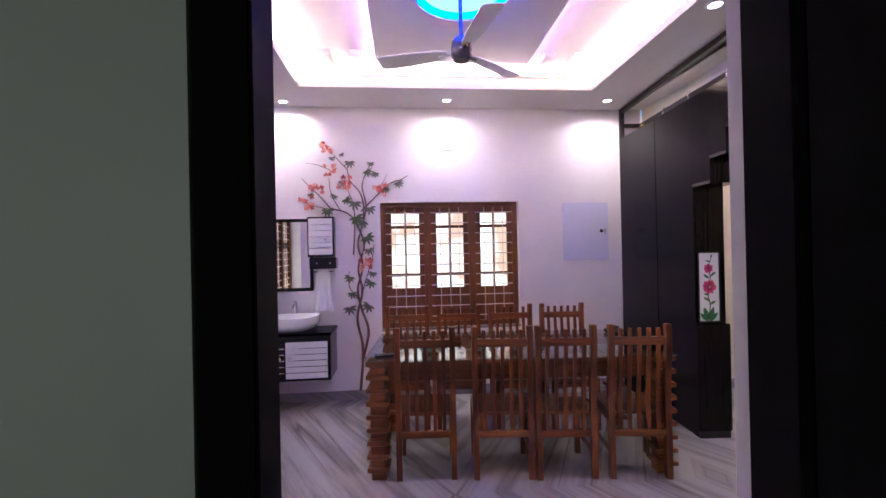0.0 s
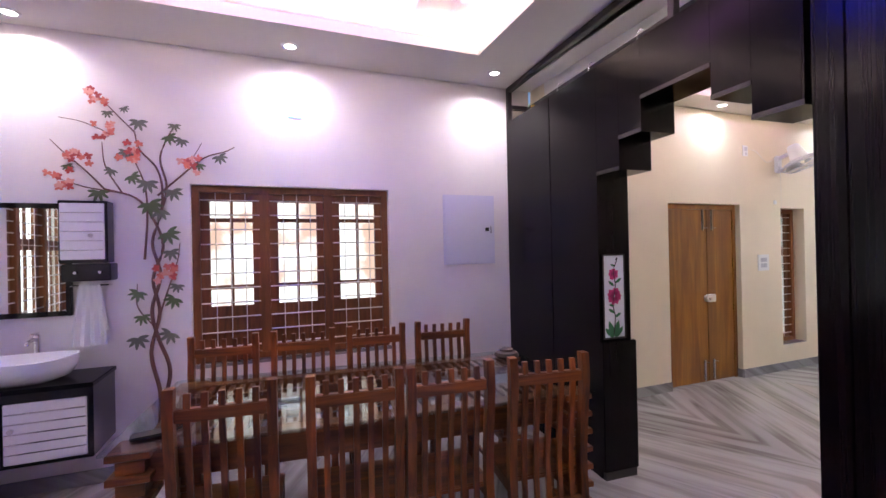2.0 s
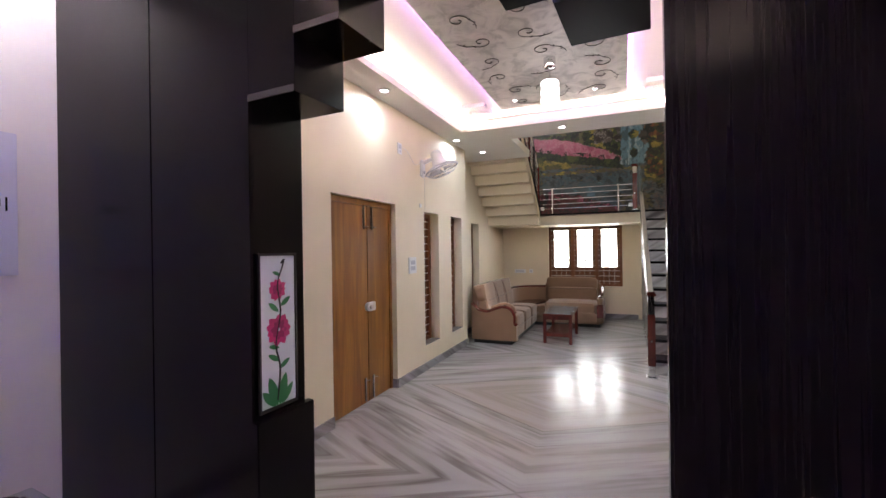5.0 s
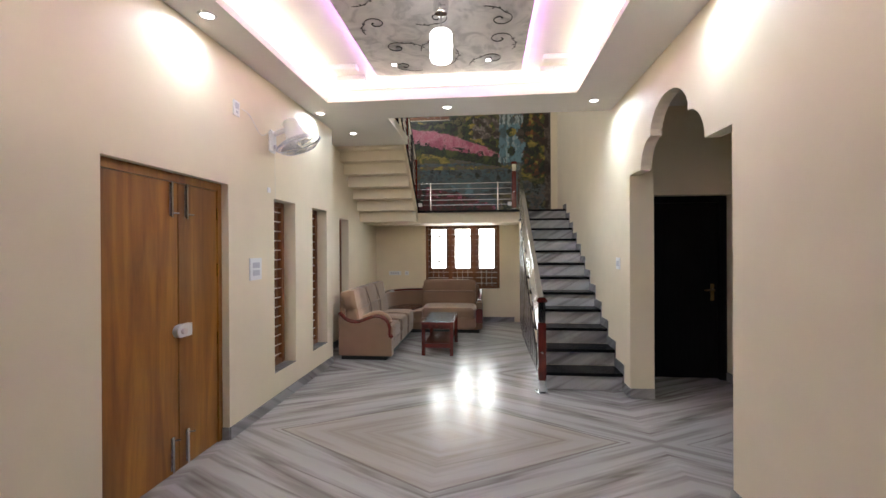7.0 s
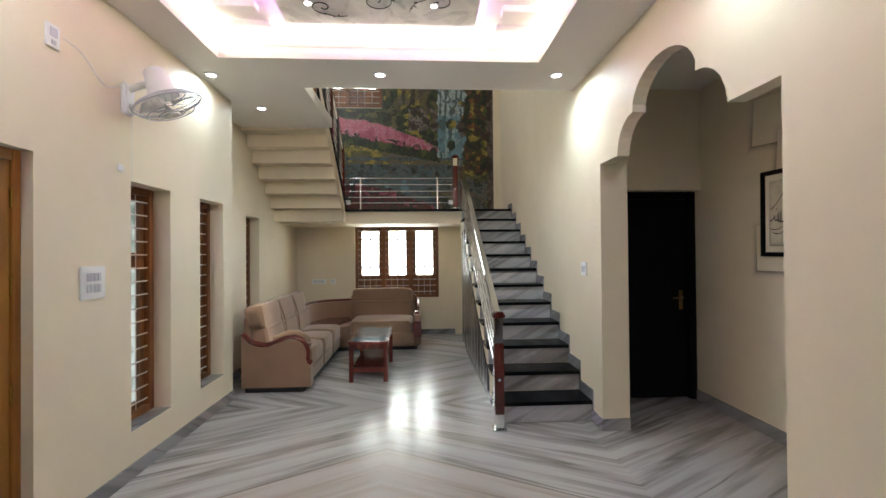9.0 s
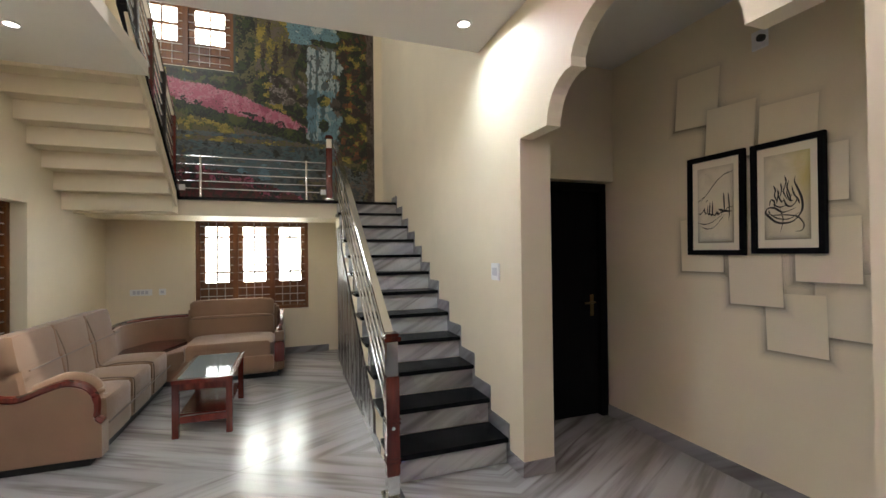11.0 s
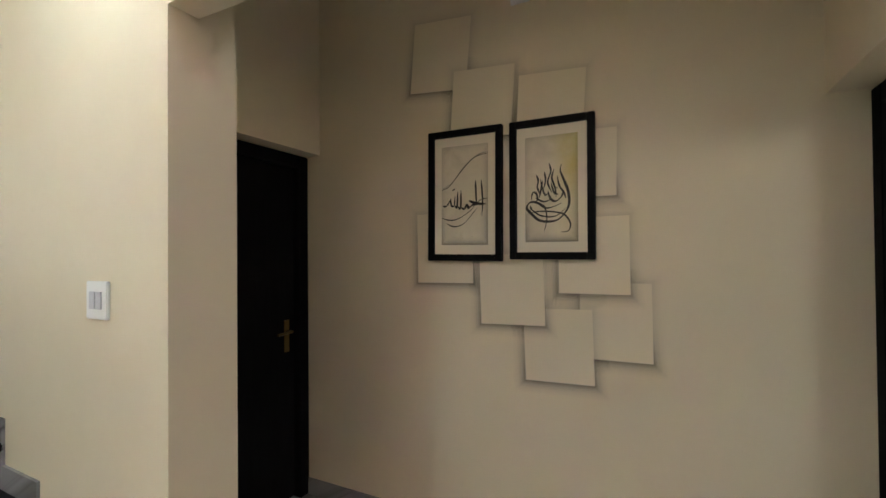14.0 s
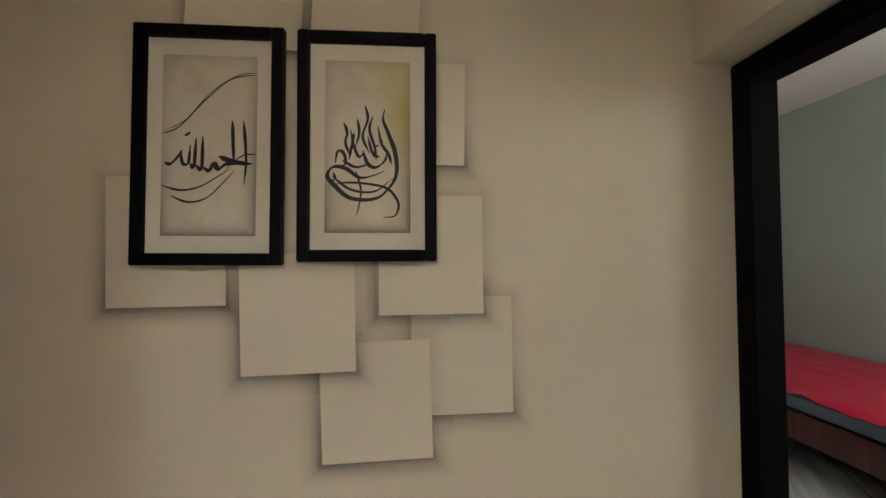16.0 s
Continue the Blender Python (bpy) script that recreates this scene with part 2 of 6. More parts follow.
M_BOARD = mat("powder_coated_white", (0.66, 0.66, 0.80), 0.35)
M_MIRROR = mat("mirror", (0.88, 0.9, 0.9), 0.01, 1.0)
M_PANE = clear_glass("window_glass")
M_TABLEGLASS = clear_glass("table_glass", (0.86, 0.93, 0.92))
M_DISC = glow("downlight_glow", (1.0, 0.97, 0.93), 14)
M_DAY = glow("daylight_backdrop", (1.0, 0.99, 0.97), 9)
M_RUBBER = mat("black_rubber", (0.01, 0.01, 0.01), 0.6)
M_WHITEPAPER = mat("mount_board", (0.82, 0.75, 0.61), 0.7)
M_INK = mat("black_ink", (0.012, 0.010, 0.010), 0.5)
M_TOWEL = paint("white_towel", (0.78, 0.77, 0.80), 0.9, 0.05, 0.6)


def fabric(name, color, color2):
    m = mat(name, color, 0.85)
    n = Net(m)
    v = n.coords()
    n.color(n.mix(n.noise(v, 3.5, 5), color, color2))
    n.bump(n.noise(v, 420, 2), 0.35, 0.003)
    n.bsdf.inputs["Sheen Weight"].default_value = 0.3
    return m


M_SOFA = fabric("beige_velour", (0.27, 0.158, 0.095), (0.20, 0.115, 0.067))
M_PIPING = fabric("brown_piping", (0.16, 0.10, 0.068), (0.13, 0.08, 0.055))
M_SHEET = fabric("crimson_bedsheet", (0.50, 0.006, 0.045), (0.38, 0.004, 0.03))
M_SHEET.node_tree.nodes["Principled BSDF"].inputs["Roughness"].default_value = 0.38
M_SHEET.node_tree.nodes["Principled BSDF"].inputs["Sheen Weight"].default_value = 0.0
M_MATTRESS = fabric("grey_blue_mattress", (0.18, 0.22, 0.26), (0.12, 0.15, 0.18))

# ---- building blocks ----
def add_box(bm, x0, y0, z0, x1, y1, z1):
    vs = [bm.verts.new(p) for p in ((x0, y0, z0), (x1, y0, z0), (x1, y1, z0), (x0, y1, z0), (x0, y0, z1), (x1, y0, z1), (x1, y1, z1), (x0, y1, z1))]
    for f in ((3, 2, 1, 0), (4, 5, 6, 7), (0, 1, 5, 4), (1, 2, 6, 5), (2, 3, 7, 6), (3, 0, 4, 7)):
        bm.faces.new([vs[i] for i in f])
    return bm


def box_bm(*boxes_, bevel=0.0):
    bm = bmesh.new()
    for b in boxes_:
        add_box(bm, *b)
    if bevel:
        bmesh.ops.bevel(bm, geom=bm.edges[:], offset=bevel, segments=2, affect="EDGES", clamp_overlap=True)
    return bm


def prism(outline, a0, a1, axis="y", bevel=0.0):
    """A flat outline of (u, v) pushed from a0 to a1 along an axis: u, v are x, z for y; y, z for x; x, y for z."""
    bm = bmesh.new()
    put = {"y": lambda u, v, a: (u, a, v), "x": lambda u, v, a: (a, u, v), "z": lambda u, v, a: (u, v, a)}[axis]
    lo = [bm.verts.new(put(u, v, a0)) for u, v in outline]
    hi = [bm.verts.new(put(u, v, a1)) for u, v in outline]
    bm.faces.new(lo)
    bm.faces.new(hi[::-1])
    k = len(outline)
    for i in range(k):
        bm.faces.new((lo[i], hi[i], hi[(i + 1) % k], lo[(i + 1) % k]))
    if bevel:
        bmesh.ops.recalc_face_normals(bm, faces=bm.faces[:])
        bmesh.ops.bevel(bm, geom=bm.edges[:], offset=bevel, segments=2, affect="EDGES", clamp_overlap=True)
    return bm


def lathe(profile, steps=24, bm=None, cx=0.0, cy=0.0):
    """Turned shape from (radius, height) pairs about a vertical axis."""
    bm = bm or bmesh.new()
    rings = []
    for r, z in profile:
        rings.append([bm.verts.new((cx + r * math.cos(2 * math.pi * i / steps), cy + r * math.sin(2 * math.pi * i / steps), z)) for i in range(steps)] if r > 1e-5 else [bm.verts.new((cx, cy, z))])
    for a, b in zip(rings, rings[1:]):
        for i in range(steps):
            j = (i + 1) % steps
            q = [a[i % len(a)], a[j % len(a)], b[j % len(b)], b[i % len(b)]]
            q = list(dict.fromkeys(q))
            if len(q) > 2:
                bm.faces.new(q)
    return bm


def tube(points, radius, steps=8, bm=None, taper=None):
    """A round rod through points; taper gives the end's radius."""
    bm = bm or bmesh.new()
    pts = [Vector(p) for p in points]
    rings = []
    for i, p in enumerate(pts):
        d = (pts[min(i + 1, len(pts) - 1)] - pts[max(i - 1, 0)]).normalized()
        side = d.cross(Vector((0, 0, 1)) if abs(d.z) < 0.95 else Vector((1, 0, 0))).normalized()
        up = side.cross(d)
        r = radius if taper is None else radius + (taper - radius) * i / max(len(pts) - 1, 1)
        rings.append([bm.verts.new(p + side * r * math.cos(2 * math.pi * k / steps) + up * r * math.sin(2 * math.pi * k / steps)) for k in range(steps)])
    for a, b in zip(rings, rings[1:]):
        for k in range(steps):
            bm.faces.new((a[k], a[(k + 1) % steps], b[(k + 1) % steps], b[k]))
    bm.faces.new(rings[0][::-1])
    bm.faces.new(rings[-1])
    return bm


def smooth_path(points, per=6):
    """Catmull-Rom through the points."""
    p = [Vector(q) for q in points]
    p = [p[0] * 2 - p[1]] + p + [p[-1] * 2 - p[-2]]
    out = []
    for i in range(1, len(p) - 2):
        for k in range(per):
            t = k / per
            out.append(0.5 * (2 * p[i] + (p[i + 1] - p[i - 1]) * t + (2 * p[i - 1] - 5 * p[i] + 4 * p[i + 1] - p[i + 2]) * t * t + (3 * p[i] - p[i - 1] - 3 * p[i + 1] + p[i + 2]) * t ** 3))
    return out + [p[-2]]


def mesh_of(name, bm, material, smooth=False):
    bmesh.ops.recalc_face_normals(bm, faces=bm.faces[:])
    me = bpy.data.meshes.new(name)
    bm.to_mesh(me)
    bm.free()
    for m in material if isinstance(material, (list, tuple)) else [material]:
        me.materials.append(m)
    if smooth:
        for p in me.polygons:
            p.use_smooth = True
        me.set_sharp_from_angle(angle=radians(40))
    return me


def part(name, bm, material, parent, label="", smooth=False):
    ob = new(name, mesh_of(name, bm, material, smooth))
    ob.parent = parent
    return tagged(ob, label)


def solid(name, bm, material, label, category, kind="", smooth=False, group=""):
    return tagged(new(name, mesh_of(name, bm, material, smooth)), label, category, group, kind)


def thing(name, label, category, m=None, group="", kind=""):
    ob = new(name)
    ob.empty_display_size = 0.1
    if m is not None:
        ob.matrix_world = m
    return tagged(ob, label, category, group, kind)


def wall(name, label, material, *bs):
    return solid(name, box_bm(*bs), material, label, "wall", "structure")


# ---- plan ----
DY, LY, AY, PY = 5.24, 4.98, 1.395, 0.08
XE, XD, XB = 11.632, 7.66, 5.15
RX, RY = 8.15, 5.27  # past RX the front wall steps back to RY
AX0, AX1, AZ = 5.182, 7.062, 2.308  # the arched opening and its springing
ZD, ZL = 3.24, 3.20
SKEW = -3.55  # the dining room's side walls and partition stand a little off square

solid("floor", box_bm((-2.4, -4, -0.12, 12.2, 5.6, 0)), M_FLOOR, "polished grey marble floor with book-matched dark veins", "floor", "structure")

# dining room
WEST = pose(-1.335, 5.24, 0, 0, 0, SKEW)
ww = wall("wall_west", "pale painted wall with a deep window opening", M_PALE, (-0.25, -6, 0, 0, -2.10, 3.7), (-0.25, -0.36, 0, 0, 0.3, 3.7), (-0.25, -2.10, 0, 0, -0.36, 0.86), (-0.25, -2.10, 2.24, 0, -0.36, 3.7))
ww.matrix_world = WEST
wall("wall_north", "pale painted wall with a wooden window", M_PALE, (-1.7, DY, 0, -0.115, DY + 0.22, 3.7), (1.46, DY, 0, 2.96, DY + 0.22, 3.7), (-0.115, DY, 0, 1.46, DY + 0.22, 0.765), (-0.115, DY, 2.178, 1.46, DY + 0.22, 3.7))
wall("wall_south", "pale painted wall around the doorway", M_PALE, (-1.9, 0.986, 0, -0.128, 1.15, 3.7), (-0.128, 1.052, 0, -0.08, 1.15, 3.7), (0.76, 1.052, 0, 1.10, 1.15, 3.7), (1.10, 1.052, 0, 2.7, 1.31, 3.7), (-0.08, 1.052, 2.24, 0.76, 1.15, 3.7))
# the dim room behind the first doorway
wall("wall_side_room", "grey-green painted wall of a dim room", M_GREYWALL, (-1.9, 0.95, 0, -0.128, 0.984, 3.2), (0.778, 0.95, 0, 1.1, 1.05, 3.2), (-0.128, 0.95, 2.297, 0.778, 1.05, 3.2), (-2.0, -2.2, 0, -1.85, 0.95, 3.2), (1.1, -2.2, 0, 1.2, 0.983, 3.2), (-2.0, -2.3, 0, 1.2, -2.2, 3.2))
solid("ceiling_side_room", box_bm((-2.0, -2.3, 3.15, 1.2, 0.983, 3.2)), M_CEIL, "plain white ceiling of the dim room", "ceiling", "structure")

# living room, stair hall and passage
NARROW = [(6.52, 7.0, LY), (7.47, 7.94, LY), (9.26, 9.73, RY)]
front = [(2.98, 4.58, LY), (5.76, 6.52, LY), (7.0, 7.47, LY), (RX, 9.26, RY), (9.73, 11.9, RY)]
wall("wall_front", "cream painted wall with a wooden double door and narrow windows", M_CREAM, *[(a, y, 0, b, y + 0.25, 6.2) for a, b, y in front], (7.94, LY, 0, RX, RY + 0.25, 6.2), (4.58, LY, 2.10, 5.76, LY + 0.25, 6.2), *[(a, y, 2.07, b, y + 0.25, 6.2) for a, b, y in NARROW], *[(a, y, 0, b, y + 0.25, 0.32) for a, b, y in NARROW])
wall("wall_east", "cream painted wall under the stair landing, with a window", M_CREAM, (XE, 1.0, 0, XE + 0.25, 5.47, 0.70), (XE, 1.0, 2.09, XE + 0.25, 5.47, 2.42), (XE, 1.0, 0.70, XE + 0.25, 2.605, 2.09), (XE, 4.19, 0.70, XE + 0.25, 5.47, 2.09), (XE, 1.0, 2.42, XE + 0.25, 3.66, 6.2), (XE, 4.96, 2.42, XE + 0.25, 5.47, 6.2), (XE, 3.66, 2.42, XE + 0.25, 4.96, 4.32), (XE, 3.66, 5.70, XE + 0.25, 4.96, 6.2))


def arch_outline():
    """The wall piece over the passage opening, cut to a three-lobed arch."""
    cx, zs = (AX0 + AX1) / 2, AZ
    left = [(AX0, zs), (AX0 + 0.33, zs)]
    lobe_low = [(AX0 + 0.33 + 0.25 * (1 - math.cos(a)), zs + 0.265 * math.sin(a)) for a in [radians(d) for d in range(10, 91, 10)]]
    top = [(cx - 0.37 * math.cos(a), AZ + 0.265 + 0.27 * math.sin(a)) for a in [radians(d) for d in range(12, 169, 12)]]
    right = [(2 * cx - x, z) for x, z in reversed(left + lobe_low)]
    return left + lobe_low + top + right + [(AX1, 6.2), (AX0, 6.2)]


wall("wall_arch", "cream painted wall with a lobed arch into the passage", M_CREAM, (2.95, AY - 0.24, 0, AX0, AY, 6.2), (AX1, AY - 0.24, 0, 11.9, AY, 6.2))
solid("wall_arch_head", prism(arch_outline(), AY - 0.10, AY, "y"), M_CREAM, "cream painted three-lobed arch over the opening", "arch", "structure")
wall("wall_passage", "cream painted passage wall", M_CREAM, (4.9, PY - 0.2, 0, 8.0, PY, 3.6))
wall("wall_passage_end", "cream painted wall over the black door", M_CREAM, (XD, PY, 2.17, XD + 0.25, AY - 0.24, 3.6), (XD, 0.95, 0, XD + 0.25, AY - 0.24, 2.17), (XD + 0.25, PY, 0, XD + 0.35, AY - 0.24, 3.6))
wall("wall_bedroom_door", "cream painted wall over the bedroom doorway", M_CREAM, (4.9, PY, 2.13, XB, AY - 0.24, 3.6), (4.9, 1.0, 0, XB, AY - 0.24, 2.13))
solid("ceiling_passage", box_bm((4.9, PY, 3.20, XD + 0.3, AY - 0.24, 3.3)), M_CEIL, "plain cream passage ceiling", "ceiling", "structure")
wall("wall_bedroom", "grey-green painted bedroom wall", M_GREYWALL, (1.5, -3.8, 0, 1.65, 1.12, 3.2), (1.65, -3.8, 0, 5.0, -3.65, 3.2), (4.9, -3.65, 0, 5.0, PY - 0.2, 3.2), (1.65, 1.0, 0, 4.9, 1.12, 3.2), (4.86, 1.0, 2.13, 4.9, 0.08, 3.2))
solid("ceiling_bedroom", box_bm((1.5, -3.8, 3.2, 4.9, 1.12, 3.3)), M_CEIL, "plain white bedroom ceiling", "ceiling", "structure")


# ---- ceilings ----
def tray(name, label, x0, y0, x1, y1, hx0, hy0, hx1, hy1, z, lip=0.06, depth=0.20):
    """A border slab round a raised tray, with a ledge for the hidden light strips."""
    bm = box_bm((x0, y0, z, hx0, y1, z + lip), (hx1, y0, z, x1, y1, z + lip), (hx0, y0, z, hx1, hy0, z + lip), (hx0, hy1, z, hx1, y1, z + lip))
    g = 0.22
    add_box(bm, hx0 - g, hy0 - g, z + depth, hx1 + g, hy1 + g, z + depth + 0.05)
    for b in ((hx0 - g - 0.03, hy0 - g, z + lip, hx0 - g, hy1 + g, z + depth), (hx1 + g, hy0 - g, z + lip, hx1 + g + 0.03, hy1 + g, z + depth), (hx0 - g, hy0 - g - 0.03, z + lip, hx1 + g, hy0 - g, z + depth), (hx0 - g, hy1 + g, z + lip, hx1 + g, hy1 + g + 0.03, z + depth)):
        add_box(bm, *b)
    return solid(name, bm, M_CEIL, label, "ceiling", "structure")


tray("ceiling_dining", "white false ceiling with a lit recessed tray", -1.75, 1.0, 2.78, DY + 0.1, -0.84, 1.96, 2.10, 4.64, ZD)
tray("ceiling_living", "cream false ceiling with a lit recessed tray", 3.28, AY - 0.05, 7.73, LY + 0.05, 3.66, 1.92, 7.085, 4.64, ZL)
solid("ceiling_stair_edge", box_bm((7.73, 4.10, ZL, RX, LY, ZL + 0.12), (RX, 4.10, ZL, 9.10, RY, ZL + 0.12)), M_CEIL, "cream ceiling strip under the upper stair flight", "ceiling", "structure")
solid("ceiling_beam", box_bm((2.98, AY, 3.07, 3.28, LY, 3.4)), M_CEIL, "white beam between dining and living rooms", "beam", "structure")
solid("ceiling_lintel", box_bm((2.70, AY, ZD, 2.98, DY, 3.4)), M_CEIL, "white strip of ceiling over the partition", "ceiling", "structure")
# unseen cover, added to block sun and sky at the ceiling gaps
solid("roof_slab", box_bm((-2.2, -2.4, 3.7, 3.0, 5.5, 3.8), (2.9, -3.9, 3.7, 8.1, 1.2, 3.8)), M_CREAM, "plain unseen slab added to keep sunlight out of the lower rooms", "slab", "structure")
solid("floor_upper", box_bm((2.9, AY, 3.55, 7.73, LY, 3.7)), M_CREAM, "plain slab of the upper floor", "slab", "structure")
solid("ceiling_stairwell", box_bm((7.6, AY - 0.1, 6.1, 11.9, RY + 0.1, 6.2)), M_CEIL, "plain white ceiling high over the stairs", "ceiling", "structure")
wall("wall_upper_hall", "plain cream wall of the upper hall", M_CREAM, (6.2, AY, 3.7, 6.35, LY, 6.2))


def hung_panel(name, label, x0, y0, x1, y1, z0, z1, material, hole=None):
    bm = bmesh.new()
    if hole is None:
        add_box(bm, x0, y0, z0, x1, y1, z1)
    else:
        cx, cy, r = hole
        k = 48
        ring = lambda z: [bm.verts.new((cx + r * math.cos(2 * math.pi * i / k), cy + r * math.sin(2 * math.pi * i / k), z)) for i in range(k)]

        def edge(z):
            out = []
            for i in range(k):
                c, s = math.cos(2 * math.pi * i / k), math.sin(2 * math.pi * i / k)
                t = min(((x1 - cx) if c > 0 else (cx - x0)) / max(abs(c), 1e-6), ((y1 - cy) if s > 0 else (cy - y0)) / max(abs(s), 1e-6))
                out.append((cx + c * t, cy + s * t, z))
            corner = [(x1, y1), (x0, y1), (x0, y0), (x1, y0)]
            for px, py in corner:
                j = min(range(k), key=lambda i: (out[i][0] - px) ** 2 + (out[i][1] - py) ** 2)
                out[j] = (px, py, z)
            return [bm.verts.new(p) for p in out]
        a, b, c, d = ring(z0), edge(z0), ring(z1), edge(z1)
        for i in range(k):
            j = (i + 1) % k
            bm.faces.new((a[i], b[i], b[j], a[j]))
            bm.faces.new((c[i], c[j], d[j], d[i]))
            bm.faces.new((b[i], d[i], d[j], b[j]))
            bm.faces.new((a[i], a[j], c[j], c[i]))
    return solid(name, bm, material, label, "ceiling panel", "structure")


M_PANEL = paint("mauve_panel_paint", (0.55, 0.50, 0.52), 0.5, 0.03, 0.04)
hung_panel("ceiling_panel_dining", "mauve-grey hung ceiling panel with a round lit hole", -0.08, 2.25, 1.34, 4.35, 3.375, 3.395, M_PANEL, (0.58, 3.30, 0.33))
solid("ceiling_panel_hanger", box_bm((0.15, 2.55, 3.395, 0.19, 4.05, 3.44), (1.07, 2.55, 3.395, 1.11, 4.05, 3.44)), M_CEIL, "white battens holding the hung panel", "batten", "structure")

M_SCROLL = mat("wallpaper_ground", (0.48, 0.46, 0.45), 0.45)
sn = Net(M_SCROLL)
sv = sn.coords()
sn.color(sn.ramp(sn.noise(sv, 4.5, 5, 0.6, 1.5), [(0.35, (0.46, 0.44, 0.43)), (0.5, (0.66, 0.63, 0.61)), (0.7, (0.76, 0.73, 0.70))]))
panel = solid("ceiling_panel_living", box_bm((4.03, 2.52, 3.335, 6.77, 3.98, 3.355)), M_SCROLL, "grey hung ceiling panel papered with black scrolls and leaves", "ceiling panel", "structure")
solid("ceiling_panel_batten", box_bm((4.4, 2.75, 3.355, 6.4, 2.79, 3.40), (4.4, 3.70, 3.355, 6.4, 3.74, 3.40)), M_CEIL, "white battens holding the papered panel", "batten", "structure")


def scroll(bm, cx, cy, size, turn, hand_, z):
    """One curling tendril with leaves, drawn as thin raised print."""
    pts = []
    for i in range(44):
        t = i / 43
        r = size * (1 - t) ** 0.8 * 0.55 + 0.012
        a = turn + hand_ * t * 7.0
        pts.append((cx + r * math.cos(a), cy + r * math.sin(a), z))
    a0 = turn
    stem = [(cx + size * (0.567 + 0.9 * k / 8) * math.cos(a0 - hand_ * 0.9 * (k / 8)), cy + size * (0.567 + 0.9 * k / 8) * math.sin(a0 - hand_ * 0.9 * (k / 8)), z) for k in range(8, 0, -1)]
    tube(stem + pts, 0.003, 4, bm, 0.006)
    for k in (1, 3, 5, 7):
        x, y, _ = stem[k]
        a = a0 + hand_ * (0.6 + k)
        ring = [bm.verts.new((x + 0.07 * size / 0.3 * (u * math.cos(a) - v * math.sin(a)), y + 0.07 * size / 0.3 * (u * math.sin(a) + v * math.cos(a)), z)) for u, v in ((0, 0), (0.4, 0.28), (1, 0.05), (0.45, -0.24))]
        bm.faces.new(ring)


rng = random.Random(5)
bm = bmesh.new()
for i in range(7):
    for j in range(3):
        scroll(bm, 4.2 + 0.38 * i + rng.uniform(-0.06, 0.06), 2.77 + 0.46 * j + rng.uniform(-0.05, 0.05), rng.uniform(0.13, 0.2), rng.uniform(0, 6.28), rng.choice((-1, 1)), 3.333)
bmesh.ops.delete(bm, geom=[v for v in bm.verts if not (4.04 < v.co.x < 6.76 and 2.53 < v.co.y < 3.97)], context="VERTS")
part("scroll_print", bm, M_INK, panel, "black scrollwork print")

M_WHITEBLOCK = mat("white_block_paint", (0.80, 0.76, 0.74), 0.5)
for x, y in ((-0.53, 4.42), (-0.26, 4.42), (1.52, 4.38), (1.81, 4.38)):
    b = solid("ceiling_block", box_bm((-0.05, -0.15, -0.05, 0.05, 0.15, 0), bevel=0.004), M_WHITEBLOCK, "small white rectangular block on the lit tray", "ceiling block", group="tray blocks")
    b.location = (x, y, ZD + 0.20)
for x, y in ((6.62, 4.30), (6.90, 4.30), (6.62, 2.18), (6.90, 2.18)):
    b = solid("ceiling_block", box_bm((-0.05, -0.15, -0.05, 0.05, 0.15, 0), bevel=0.004), M_WHITEBLOCK, "small white rectangular block on the lit tray", "ceiling block", group="tray blocks")
    b.location = (x, y, ZL + 0.20)


def downlight(x, y, z):
    d = thing("downlight", "round recessed white ceiling downlight, switched on", "downlight", pose(x, y, z), "ceiling downlights")
    part("rim", lathe([(0.042, -0.004), (0.046, -0.009), (0.062, -0.006), (0.064, 0.0)], 24), M_WHITE, d, smooth=True)
    part("lens", lathe([(0.0, -0.005), (0.043, -0.005), (0.043, -0.001)], 24), M_DISC, d, "glowing lens")


for x, y in DOWN_DINING:
    downlight(x, y, ZD)
for x, y in DOWN_LIVING:
    downlight(x, y, ZL)

# ---- skirting ----
S = 0.012
bm = box_bm((-1.33, DY - S, 0, 2.70, DY, 0.10))
for a, b in ((2.98, 4.58), (5.76, RX)):
    add_box(bm, a, LY - S, 0, b, LY, 0.10)
add_box(bm, RX, LY, 0, RX + S, RY, 0.10)
add_box(bm, RX + S, RY - S, 0, XE, RY, 0.10)
add_box(bm, XE - S, 2.3, 0, XE, RY - S, 0.10)
for a, b in ((2.95, AX0), (AX1, 7.27)):
    add_box(bm, a, AY, 0, b, AY + S, 0.10)
add_box(bm, AX1 - S, AY - 0.24, 0, AX1, AY + S, 0.10)
add_box(bm, AX0, AY - 0.24, 0, AX0 + S, AY + S, 0.10)
add_box(bm, 5.03, PY, 0, XD + 0.1, PY + S, 0.10)
add_box(bm, 5.76 - S, LY, 0, 5.76, LY + 0.12, 0.10)
solid("baseboard", bm, M_SKIRT, "low grey marble skirting along the walls", "skirting", "structure")
sk = solid("baseboard_west", box_bm((0, -4.1, 0, S, 0, 0.10)), M_SKIRT, "low grey marble skirting along the walls", "skirting", "structure")
sk.matrix_world = WEST


